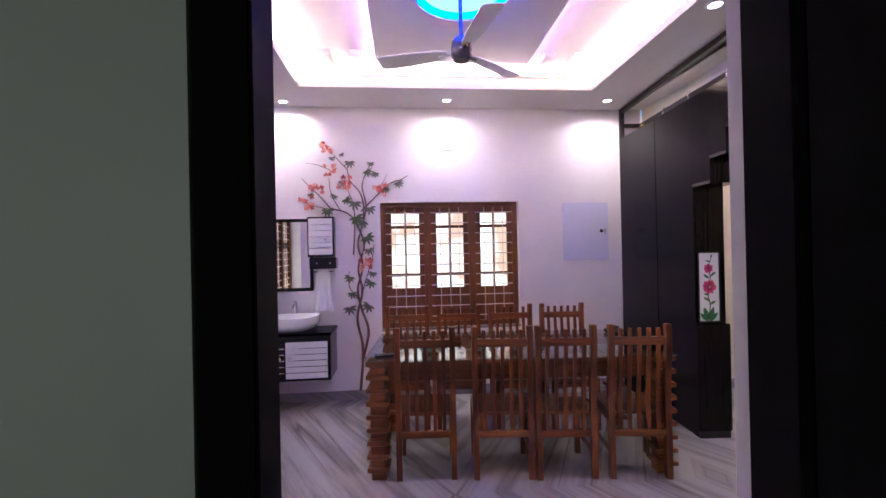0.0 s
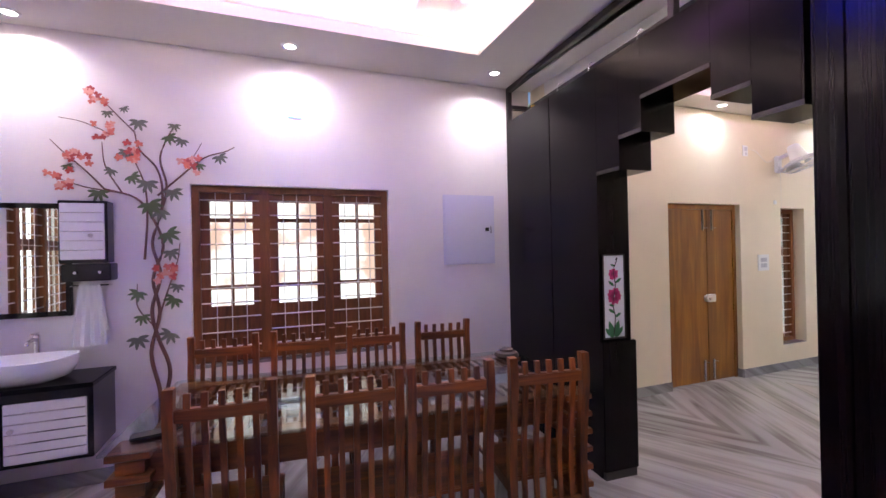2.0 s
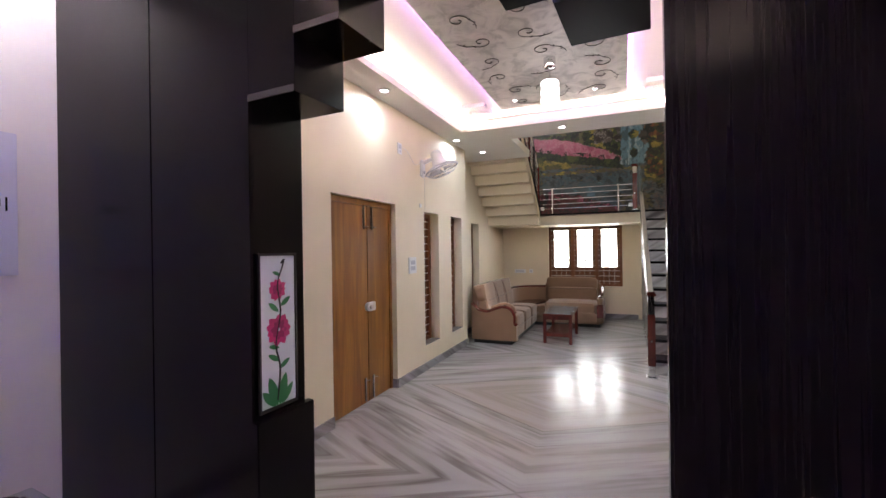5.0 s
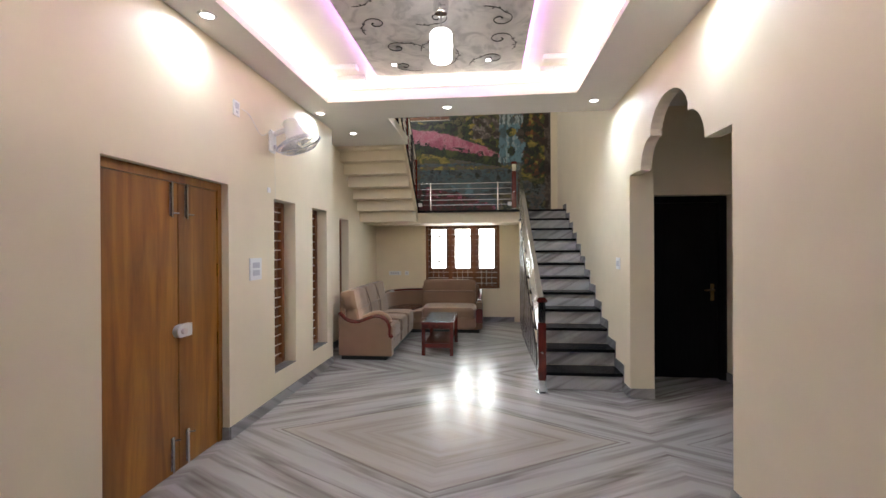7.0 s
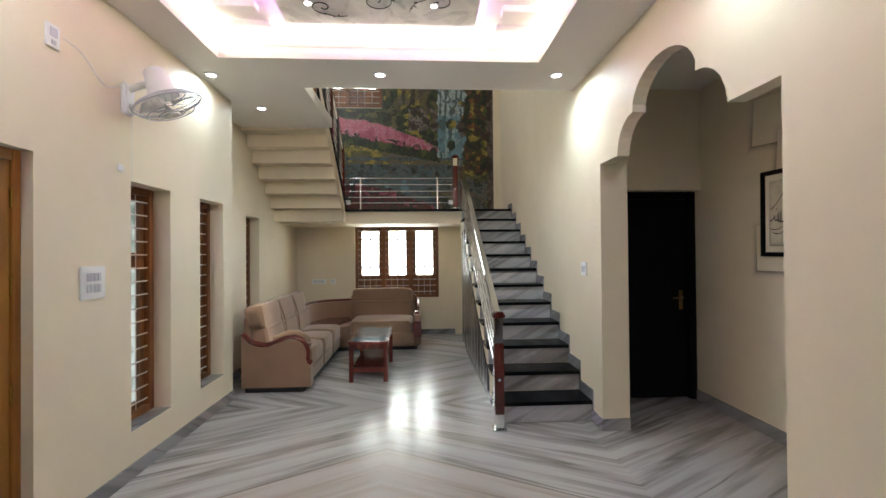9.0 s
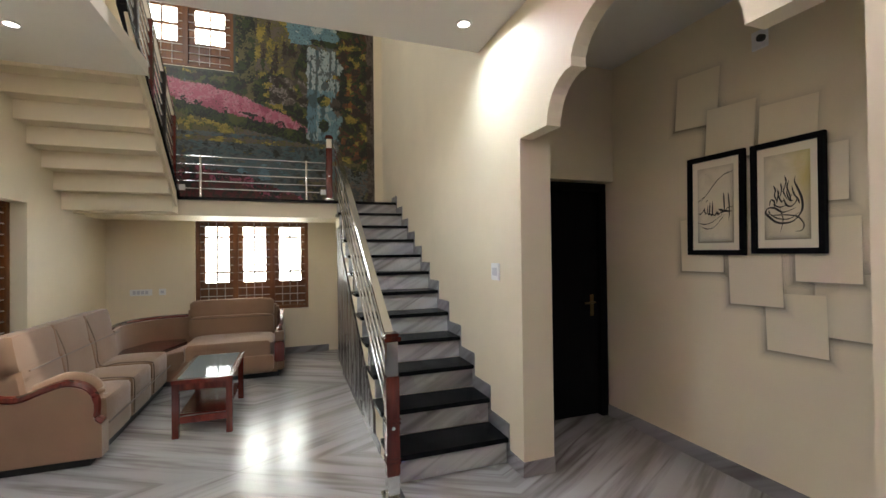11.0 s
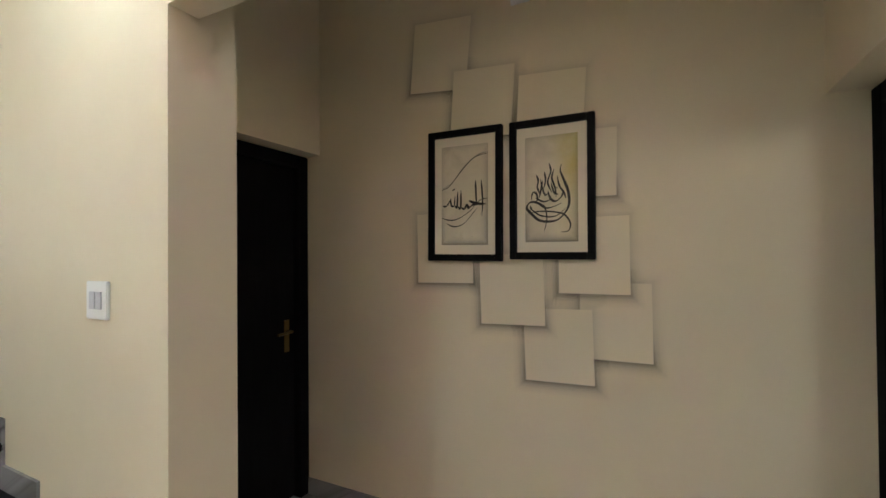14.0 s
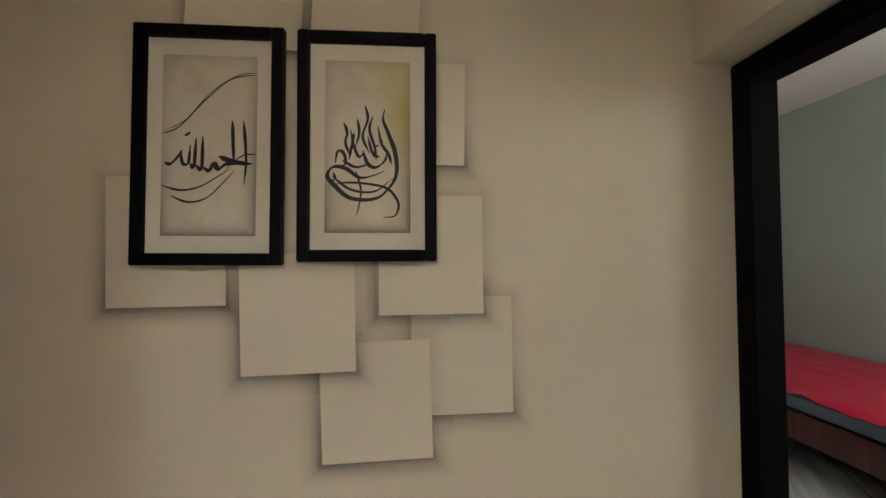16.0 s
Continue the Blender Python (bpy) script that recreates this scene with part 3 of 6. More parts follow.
# ---- windows ----
def window(name, label, m, w, h, cols, lights=((0.05, 0.155), (0.18, 0.575), (0.60, 0.705)), hbars=11, wood_z=M_FRAME, wood_x=M_FRAMEX, panes=2):
    """Wooden shuttered window with a steel grille, centred at the sill's inner edge; local y runs outwards."""
    win = thing(name, label, "window", m, kind="structure")
    f, d = 0.055, 0.09
    part("window_frame", box_bm((-w / 2, 0, 0, -w / 2 + f, d, h), (w / 2 - f, 0, 0, w / 2, d, h), (-w / 2 + f, 0, 0, w / 2 - f, d, f), (-w / 2 + f, 0, h - f, w / 2 - f, d, h), bevel=0.004), wood_z, win)
    inner = w - 2 * f
    mull = 0.075 if cols > 1 else 0
    cw = (inner - mull * (cols - 1)) / cols
    ih = h - 2 * f
    for c in range(cols):
        x0 = -w / 2 + f + c * (cw + mull)
        if c:
            part("mullion", box_bm((x0 - mull, 0, f, x0, d, h - f), bevel=0.004), wood_z, win)
        sh = part("shutter", bmesh.new(), wood_z, win)
        bm = bmesh.new()
        y0, y1 = 0.045, 0.075
        px0, px1, mid = x0 + 0.15 * cw, x0 + 0.87 * cw, x0 + 0.51 * cw
        zt = lambda q: f + ih * (1 - q)
        add_box(bm, x0, y0, f, px0, y1, h - f)
        add_box(bm, px1, y0, f, x0 + cw, y1, h - f)
        edges = [0.0] + [q for l in lights for q in l] + [1.0]
        for a, b in zip(edges[0::2], edges[1::2]):
            add_box(bm, px0, y0, zt(b), px1, y1, zt(a))
        if panes == 2:
            for a, b in lights:
                add_box(bm, mid - 0.012, y0 + 0.004, zt(b), mid + 0.012, y1 - 0.004, zt(a))
        bm.to_mesh(sh.data)
        bm.free()
        for a, b in lights:
            for u0, u1 in (((px0, mid - 0.012), (mid + 0.012, px1)) if panes == 2 else ((px0, px1),)):
                g = part("pane", box_bm((u0, 0.058, zt(b), u1, 0.062, zt(a))), M_PANE, win)
                g.visible_shadow = False
        for k in range(hbars):
            z = f + ih * (k + 0.5) / hbars
            part("grille_bar", tube([(x0 + 0.002, 0.02, z), (x0 + cw - 0.002, 0.02, z)], 0.006, 6), M_BAR, win, smooth=True)
        for k in range(3 if cols > 1 else 2):
            x = x0 + cw * ((0.25, 0.5, 0.75)[k] if cols > 1 else (0.33, 0.67)[k])
            part("grille_upright", tube([(x, 0.031, f), (x, 0.031, h - f)], 0.004, 6), M_BAR, win, smooth=True)
    return win


def day_scene(name, low, strength):
    """Overexposed yard beyond the window: pale sky over faint ground and foliage tones."""
    m = glow(name, (1, 1, 1), strength)
    t = m.node_tree
    tc, nz, rp = t.nodes.new("ShaderNodeTexCoord"), t.nodes.new("ShaderNodeTexNoise"), t.nodes.new("ShaderNodeValToRGB")
    nz.inputs["Scale"].default_value, nz.inputs["Detail"].default_value = 3.0, 5
    e = rp.color_ramp.elements
    e[0].position, e[0].color, e[1].position, e[1].color = 0.38, (*low, 1), 0.55, (1, 1, 0.98, 1)
    t.links.new(tc.outputs["Object"], nz.inputs["Vector"])
    t.links.new(nz.outputs["Fac"], rp.inputs[0])
    t.links.new(rp.outputs[0], t.nodes["Emission"].inputs[0])
    return m


M_DAYN = day_scene("yard_backdrop", (0.62, 0.42, 0.32), 1.8)
M_DAYW = day_scene("west_backdrop", (0.80, 0.82, 0.80), 4.0)
M_DAYE = glow("east_daylight", (1, 0.99, 0.97), 18)
M_DAYF = day_scene("front_backdrop", (0.30, 0.36, 0.30), 0.8)
for bx, bmat in (((-3.0, 5.95, -0.2, 2.9, 5.97, 3.4), M_DAYN), ((-2.42, 1.5, -0.2, -2.40, 9.0, 3.4), M_DAYW), ((12.4, 0.5, -0.2, 12.42, 6.5, 6.5), M_DAYE), ((3.0, 5.95, -0.2, 12.3, 5.97, 3.4), M_DAYF)):
    solid("backdrop", box_bm(bx), bmat, "bright hazy daylight outside the windows", "backdrop", "structure")
window("window_1", "three-leaf brown wooden window with steel grille bars", pose(0.6725, DY + 0.055, 0.765), 1.575, 1.413, 3)
window("window_2", "three-leaf brown wooden window with steel grille, daylight outside", WEST @ pose(-0.145, -1.23, 0.86, 0, 0, 90), 1.74, 1.38, 3, ((0.03, 0.30), (0.38, 0.97)), 13)
window("window_3", "three-leaf brown wooden window below the stair landing", pose(XE + 0.05, 3.3975, 0.70, 0, 0, -90), 1.585, 1.39, 3)
window("window_4", "tall brown wooden window high over the stair landing", pose(XE + 0.05, 4.31, 4.32, 0, 0, -90), 1.30, 1.38, 2, ((0.03, 0.30), (0.34, 0.52), (0.55, 0.73)), 11)
for i, (a, b, y) in enumerate(NARROW):
    window("window_%d" % (5 + i), "tall narrow brown wooden window with steel bars", pose((a + b) / 2, y + 0.13, 0.32), b - a, 1.75, 1, ((0.03, 0.27), (0.34, 0.97)), 16)
bm = box_bm((-0.116, DY - 0.005, 0.74, 1.461, DY + 0.055, 0.765))
for a, b, y in NARROW:
    add_box(bm, a, y + 0.002, 0.322, b, y + 0.13, 0.328)
solid("window_sill", bm, M_SKIRT, "grey marble window sills", "sill", "structure")
ws = solid("window_sill_west", box_bm((-0.145, -2.10, 0.862, 0.012, -0.36, 0.878)), M_SKIRT, "pale marble sill of the dining room window", "sill", "structure")
ws.matrix_world = WEST

# ---- doors ----
d1 = thing("door_1", "teak-veneered double entrance door, shut and bolted", "door", pose(5.17, LY + 0.06, 0), kind="structure")
part("door_frame", box_bm((-0.59, 0, 0, -0.54, 0.1, 2.10), (0.54, 0, 0, 0.59, 0.1, 2.10), (-0.54, 0, 2.04, 0.54, 0.1, 2.10), bevel=0.003), M_TEAK, d1)
for s in (-1, 1):
    leaf = part("door_leaf", box_bm((0.103 if s > 0 else -0.54, 0.012, 0.005, 0.54 if s > 0 else 0.097, 0.052, 2.037), bevel=0.003), M_TEAK, d1)
    x = 0.10 + s * 0.075
    for z0, z1, knob in ((1.80, 2.03, 1.82), (0.03, 0.26, 0.24)):
        bolt = part("tower_bolt", box_bm((x - 0.014, 0.004, z0, x + 0.014, 0.012, z1), bevel=0.002), M_STEEL, leaf, "steel tower bolt")
        part("bolt_rod", tube([(x, -0.004, z0 - 0.01), (x, -0.004, z1 + 0.01)], 0.008, 8, tube([(x, -0.004, knob), (x + 0.03, -0.035, knob)], 0.006, 8)), M_STEEL, leaf, smooth=True)
    for z in (0.25, 0.85, 1.40, 1.85):
        part("hinge", tube([(s * 0.541, 0.008, z - 0.05), (s * 0.541, 0.008, z + 0.05)], 0.008, 8), M_BRASS, leaf, smooth=True)
lock = part("rim_lock", prism([(0.08 + 0.045 * math.cos(a), 0.99 + 0.045 * math.sin(a)) for a in [radians(d) for d in range(90, 271, 20)]] + [(0.19, 0.945), (0.19, 1.035)], -0.03, 0.012, "y", 0.004), mat("brushed_steel", (0.80, 0.80, 0.80), 0.42, 0.7), d1, "brushed steel rim lock")
part("lock_knob", tube([(0.09, -0.03, 0.99), (0.09, -0.05, 0.99)], 0.022, 14), M_BAR, d1, smooth=True)


def black_door(name, label, m, w, h, leaf_angle, leaf=True, side=0.075, deep=0.1):
    d = thing(name, label, "door", m, kind="structure")
    part("door_frame", box_bm((-w / 2 - side, 0, 0, -w / 2, deep, h + side), (w / 2, 0, 0, w / 2 + side, deep, h + side), (-w / 2, 0, h, w / 2, deep, h + side), bevel=0.005), M_BLACK, d)
    if leaf:
        lf = part("door_leaf", box_bm((0, 0.0, 0.012, w - 0.006, 0.035, h - 0.004), bevel=0.003), M_BLACK, d)
        lf.matrix_basis = pose(-w / 2 + 0.003, 0.05, 0, 0, 0, leaf_angle)
        x = w - 0.07
        part("lever_plate", box_bm((x - 0.02, -0.006, 0.93, x + 0.02, 0, 1.13), bevel=0.002), M_DULLBRASS, lf, "dull brass handle plate")
        part("lever", tube([(x, 0, 1.06), (x, -0.05, 1.06), (x - 0.11, -0.05, 1.055)], 0.009, 8), M_DULLBRASS, lf, "dull brass lever handle", smooth=True)
    return d


# passage end door, a hand's width inside its opening
black_door("door_2", "black flush door with a brass lever, shut", pose(XD + 0.10, 0.53, 0, 0, 0, -90), 0.75, 2.09, 0)
# bedroom doorway and first doorway
black_door("door_3", "black wooden frame of the open bedroom doorway", pose(5.02, 0.535, 0, 0, 0, 90), 0.77, 2.05, 0, leaf=False)
d4 = black_door("door_4", "black wooden frame of the first doorway with its leaf open", pose(0.325, 0.95, 0), 0.75, 2.22, 0, leaf=False, side=0.075, deep=0.10)
lf = part("door_leaf", box_bm((0, -0.035, 0.012, 0.90, 0, 2.21), bevel=0.003), M_BLACK, d4)
lf.matrix_basis = pose(0.42, -0.005, 0, 0, 0, -84)

# ---- stepped partition between dining and living rooms ----
PART = pose(2.600, 3.835, 0, 0, 0, SKEW)  # local y runs along the partition, x through it
T = 0.26
pt = thing("partition", "dark laminate partition with a stepped opening and inlaid flower glass", "partition", PART, kind="structure")
E0 = 1.39
ZT = 2.885
part("side_panel", box_bm((0, 0, 0, T, 0.62, ZT), bevel=0.001), M_DARK, pt)
part("side_panel", box_bm((0, 0.621, 0, T, E0, ZT), bevel=0.001), M_DARK, pt)
part("base_cabinet", box_bm((-0.012, -0.040, 0.06, T + 0.012, -0.002, 0.96), bevel=0.004), M_DARK, pt)
part("plinth", box_bm((0, -0.032, 0, T, -0.002, 0.06)), M_DARKEDGE, pt)
STEPS = [(0.0, -0.226, 2.125), (-0.226, -0.422, 2.322), (-0.422, -0.895, 2.518), (-0.895, -1.10, 2.35), (-1.10, -1.32, 2.19)]
for a, b, z in STEPS:
    part("step_box", box_bm((0, b + 0.0003, z, T, a - 0.0003, ZT), bevel=0.0008), M_DARK, pt)
    part("edge_trim", box_bm((-0.006, b, z - 0.002, -0.001, a, z + 0.022), bevel=0.001), M_DARKEDGE, pt)
part("pillar_panel", box_bm((0, -2.50, 0, 0.17, -1.347, 3.235), bevel=0.003), M_DARK, pt)
part("pillar_strip", box_bm((-0.008, -1.46, 0, -0.001, -1.349, 3.24), bevel=0.002), M_DARK, pt)
part("panel_strip", box_bm((-0.003, 0.60, 0, -0.001, 0.64, ZT)), M_DARK, pt)
part("end_strip", box_bm((-0.003, 0.0, 0, -0.001, 0.05, 2.125)), M_DARK, pt)
# open frame over the panels
part("top_rail", box_bm((0, -1.345, 3.185, 0.05, E0, 3.235), bevel=0.003), M_DARKEDGE, pt)
part("top_rail", box_bm((T - 0.05, -1.345, 3.00, T, E0 - 0.05, 3.05), bevel=0.003), M_DARKEDGE, pt)
part("post", box_bm((0, E0 - 0.045, ZT, 0.045, E0, 3.185), bevel=0.003), M_DARKEDGE, pt)
part("post", box_bm((T - 0.045, E0 - 0.245, ZT, T, E0 - 0.2, 3.0), bevel=0.003), M_DARKEDGE, pt)
part("post", box_bm((0, -0.68, ZT, 0.045, -0.635, 3.185), bevel=0.003), M_DARKEDGE, pt)
part("cross_rail", box_bm((0.045, E0 - 0.045, 3.02, T, E0, 3.06), bevel=0.003), M_DARKEDGE, pt)
part("ledge_rail", box_bm((T - 0.035, -1.345, ZT, T, E0 - 0.25, ZT + 0.035), bevel=0.003), M_DARKEDGE, pt)
for y in (0.62, 0.2, -0.3, -0.9):
    part("hook", tube(smooth_path([(0.10, y, ZT), (0.10, y, ZT + 0.09), (0.10, y - 0.025, ZT + 0.115), (0.10, y - 0.05, ZT + 0.10)], 4), 0.004, 6), M_STEEL, pt, "bent wire end", smooth=True)

# zig-zag light strip lying along the ledge
M_ROPE = glow("rope_light", (1.0, 0.98, 0.95), 3.0)
bm = bmesh.new()
for i in range(60):
    y = E0 - 0.3 - i * 0.035
    add_box(bm, 0.19 + 0.008 * (i % 2), y - 0.012, ZT, 0.215 + 0.008 * (i % 2), y + 0.012, ZT + 0.02 + 0.012 * (i % 2))
rope = solid("rope_light", bm, M_ROPE, "white ribbed light strip lying on the partition's ledge", "light strip")
rope.matrix_world = PART
# a small ornament of red wire and brass on the ledge
orn = thing("ornament", "small red and brass ornament on the partition's ledge", "ornament", PART @ pose(0.06, -0.95, ZT))
part("body", lathe([(0.0, 0), (0.03, 0), (0.022, 0.02), (0.01, 0.05), (0.018, 0.075), (0.0, 0.09)], 12), M_RED, orn, smooth=True)
part("arm", tube(smooth_path([(0, 0, 0.05), (0, 0.05, 0.09), (0, 0.10, 0.07), (0, 0.13, 0.10)], 4), 0.006, 6), M_BRASS, orn, smooth=True)
cup = thing("brass_cup", "tiny brass cup on the partition's ledge", "cup", PART @ pose(0.10, 1.02, ZT))
part("bowl", lathe([(0, 0), (0.022, 0), (0.008, 0.015), (0.008, 0.03), (0.028, 0.045), (0.026, 0.07), (0.02, 0.05), (0, 0.045)], 14), M_BRASS, cup, smooth=True)

# flower glass set into the partition's end
M_PINKP, M_PINKD = mat("magenta_glass_paint", (0.55, 0.03, 0.16), 0.3), mat("dark_magenta_glass_paint", (0.30, 0.01, 0.09), 0.3)
M_GREENP = mat("green_glass_paint", (0.02, 0.16, 0.05), 0.3)
M_MILK = mat("milk_glass", (0.72, 0.76, 0.80), 0.15)
fg = thing("flower_glass", "white glass panel painted with magenta roses and green leaves", "glass panel", PART @ pose(0.115, -0.004, 0.985))
part("glass", box_bm((-0.085, -0.006, 0, 0.085, 0, 0.575), bevel=0.002), M_MILK, fg)
part("bead", box_bm((-0.093, -0.010, -0.012, -0.085, 0, 0.585), (0.085, -0.010, -0.012, 0.093, 0, 0.585), (-0.085, -0.010, -0.012, 0.085, 0, 0), (-0.085, -0.010, 0.575, 0.085, 0, 0.585)), M_DARKEDGE, fg)


def flat_leaf(bm, x, z, length, width, ang, y, lobes=1, bend=0.0):
    n = 8
    left, right = [], []
    for i in range(n + 1):
        t = i / n
        w = width * math.sin(math.pi * min(t * 0.96 + 0.02, 1)) ** 0.8 * 0.5
        a = ang + bend * t
        px, pz = x + length * t * math.cos(a), z + length * t * math.sin(a)
        left.append(bm.verts.new((px - w * math.sin(a), y, pz + w * math.cos(a))))
        right.append(bm.verts.new((px + w * math.sin(a), y, pz - w * math.cos(a))))
    for i in range(n):
        bm.faces.new((left[i], left[i + 1], right[i + 1], right[i]))


def rose(parent, x, z, r):
    rg = random.Random(int(z * 1000))
    for name, mt, k, s, yy in (("petals", M_PINKP, 11, 1.0, -0.0075), ("inner_petals", M_PINKD, 8, 0.6, -0.0085)):
        bm = bmesh.new()
        for i in range(k):
            a = 2 * math.pi * i / k + rg.uniform(-0.2, 0.2)
            flat_leaf(bm, x + 0.1 * r * math.cos(a), z + 0.1 * r * math.sin(a), r * s * rg.uniform(0.8, 1.0), r * s * 0.62, a, yy - 0.0001 * i)
        part(name, bm, mt, parent)


stem = smooth_path([(-0.01, -0.007, 0.02), (0.005, -0.007, 0.14), (-0.015, -0.007, 0.24), (0.01, -0.007, 0.36), (-0.005, -0.007, 0.46), (0.02, -0.007, 0.53), (0.03, -0.007, 0.56), (0.015, -0.007, 0.545)], 5)
part("painted_stem", tube(stem, 0.0035, 5), M_INK, fg)
rose(fg, 0.0, 0.29, 0.062)
rose(fg, -0.005, 0.445, 0.042)
bm = bmesh.new()
for x, z, l, a in ((0, 0.0, 0.12, 1.3), (-0.01, 0.0, 0.12, 1.9), (0.01, 0.0, 0.09, 0.9), (-0.02, 0.0, 0.09, 2.3), (0.0, 0.14, 0.06, 0.5), (0.0, 0.17, 0.06, 2.6), (0.0, 0.36, 0.06, 2.5), (0.01, 0.38, 0.06, 0.6), (0.0, 0.22, 0.05, 2.9), (0.01, 0.5, 0.04, 2.8)):
    flat_leaf(bm, x, z, l, l * 0.36, a, -0.0078)
part("painted_leaves", bm, M_GREENP, fg)

# round lit recess in the dining room's hung panel
ring = thing("recess_light", "round recessed ceiling light glowing cyan with a blue rim", "ceiling light", pose(0.58, 3.30, 0))
part("disc", lathe([(0, 3.418), (0.29, 3.418), (0.29, 3.425), (0, 3.425)], 40), glow("cyan_glow", (0.06, 0.16, 1.0), 8), ring, "cyan glowing disc")
part("rim", lathe([(0.285, 3.400), (0.325, 3.385), (0.327, 3.398), (0.29, 3.417)], 40), glow("blue_glow", (0.0, 0.025, 1.0), 55), ring, "blue glowing rim")

# ---- dining table and chairs ----
TABLE = pose(0.995, 3.875, 0, 0, 0, -5.0)


def dining_chair():
    """Slatted wooden chair; local +y is the way a sitter faces, the back stands at y = 0."""
    c = thing("dining_chair", "brown polished wooden dining chair with tall wavy back slats", "chair", group="chairs round the table")
    prof = [(0.0, 0.0), (0.0, 0.30), (0.012, 0.52), (0.0, 0.70), (-0.02, 0.86), (-0.03, 0.98), (-0.02, 1.085)]

    def ribbon(x, w, d, z0, z1):
        pts = [p for p in smooth_path([(0, a, b) for a, b in prof], 4) if z0 - 1e-6 <= p.z <= z1 + 1e-6]
        bm = bmesh.new()
        rings = [[bm.verts.new((x + sx * w / 2, p.y + sy * d / 2, p.z)) for sx, sy in ((-1, -1), (1, -1), (1, 1), (-1, 1))] for p in pts]
        for a, b in zip(rings, rings[1:]):
            for k in range(4):
                bm.faces.new((a[k], a[(k + 1) % 4], b[(k + 1) % 4], b[k]))
        bm.faces.new(rings[0][::-1])
        bm.faces.new(rings[-1])
        return bm
    for x in (-0.195, 0.195):
        part("back_post", ribbon(x, 0.040, 0.045, 0, 1.085), M_CHAIR, c)
        part("front_leg", box_bm((x - 0.02, 0.36, 0, x + 0.02, 0.40, 0.44), bevel=0.003), M_CHAIR, c)
        part("side_rail", box_bm((x - 0.012, 0.02, 0.385, x + 0.012, 0.36, 0.435), bevel=0.002), M_CHAIR, c)
        part("side_stretcher", box_bm((x - 0.01, 0.02, 0.16, x + 0.01, 0.36, 0.19), bevel=0.002), M_CHAIR, c)
    for k in range(5):
        part("back_slat", ribbon(-0.13 + 0.065 * k, 0.026, 0.018, 0.30, 1.07), M_CHAIR, c)
    part("top_rail", box_bm((-0.175, -0.044, 0.945, 0.175, -0.008, 1.0), bevel=0.004), M_CHAIRX, c)
    part("lower_rail", box_bm((-0.175, -0.014, 0.295, 0.175, 0.014, 0.345), bevel=0.003), M_CHAIRX, c)
    part("front_rail", box_bm((-0.175, 0.367, 0.385, 0.175, 0.393, 0.435), bevel=0.003), M_CHAIRX, c)
    part("seat", box_bm((-0.215, 0.025, 0.44, 0.215, 0.42, 0.465), bevel=0.006), M_CHAIRX, c)
    return c


first = dining_chair()
FRONT = [(0.275, 3.465, -4.0), (0.82, 3.40, -6.0), (1.26, 3.345, -4.5), (1.77, 3.285, -8.0)]
BACK = [(0.16, 4.635, 176), (0.665, 4.60, 174), (1.175, 4.55, 176), (1.68, 4.50, 175)]
first.matrix_basis = pose(FRONT[0][0], FRONT[0][1], 0, 0, 0, FRONT[0][2])
for x, y, a in FRONT[1:] + BACK:
    copy_thing(first, pose(x, y, 0, 0, 0, a))

tb = thing("dining_table", "wooden dining table with stacked notched legs and a clear glass top", "table", TABLE)
ZG = 0.845
for sx in (-1, 1):
    for sy in (-1, 1):
        bm = bmesh.new()
        cx, cy = sx * 1.025, sy * 0.42
        n, rings = 9, []
        for k in range(n):
            z0, h = k * ZG / n, ZG / n
            for rad, q in ((0.052, 0.0), (0.052, 0.56), (0.058, 0.58), (0.078, 0.70), (0.078, 0.97), (0.074, 1.0)):
                rings.append([bm.verts.new((cx + a * rad, cy + b * rad, z0 + h * q * 0.998)) for a, b in ((-1, -1), (1, -1), (1, 1), (-1, 1))])
        for p, q in zip(rings, rings[1:]):
            for i in range(4):
                bm.faces.new((p[i], p[(i + 1) % 4], q[(i + 1) % 4], q[i]))
        bm.faces.new(rings[0][::-1])
        bm.faces.new(rings[-1])
        part("leg", bm, M_CHAIRX, tb)
for sy in (-1, 1):
    part("apron", box_bm((-0.965, sy * 0.42 - 0.02, ZG - 0.15, 0.965, sy * 0.42 + 0.02, ZG - 0.03), bevel=0.004), M_CHAIRX, tb)
    part("long_rail", box_bm((-0.965, sy * 0.42 - 0.045, ZG - 0.03, 0.965, sy * 0.42 + 0.045, ZG - 0.002), bevel=0.004), M_CHAIRX, tb)
for sx in (-1, 1):
    part("end_apron", box_bm((sx * 1.025 - 0.02, -0.365, ZG - 0.13, sx * 1.025 + 0.02, 0.365, ZG - 0.03), bevel=0.004), M_CHAIR, tb)
for x in (-0.35, 0.35):
    part("cross_rail", box_bm((x - 0.04, -0.37, ZG - 0.03, x + 0.04, 0.37, ZG - 0.004), bevel=0.003), M_CHAIR, tb)
for k in range(36):
    x = -0.95 + k * 0.0543
    if min(abs(x - 0.35), abs(x + 0.35)) < 0.06:
        continue
    for sy in (-1, 1):
        part("table_slat", box_bm((x - 0.014, min(sy * 0.18, sy * 0.37), ZG - 0.026, x + 0.014, max(sy * 0.18, sy * 0.37), ZG - 0.006), bevel=0.002), M_CHAIR, tb)
for y in (-0.18, 0.18):
    part("inner_rail", box_bm((-0.965, y - 0.02, ZG - 0.034, 0.965, y + 0.02, ZG - 0.005), bevel=0.003), M_CHAIRX, tb)
part("centre_panel", box_bm((-0.96, -0.15, ZG - 0.06, 0.96, 0.15, ZG - 0.05)), mat("etched_glass_panel", (0.24, 0.28, 0.31), 0.2), tb, "blue-grey etched centre panel")
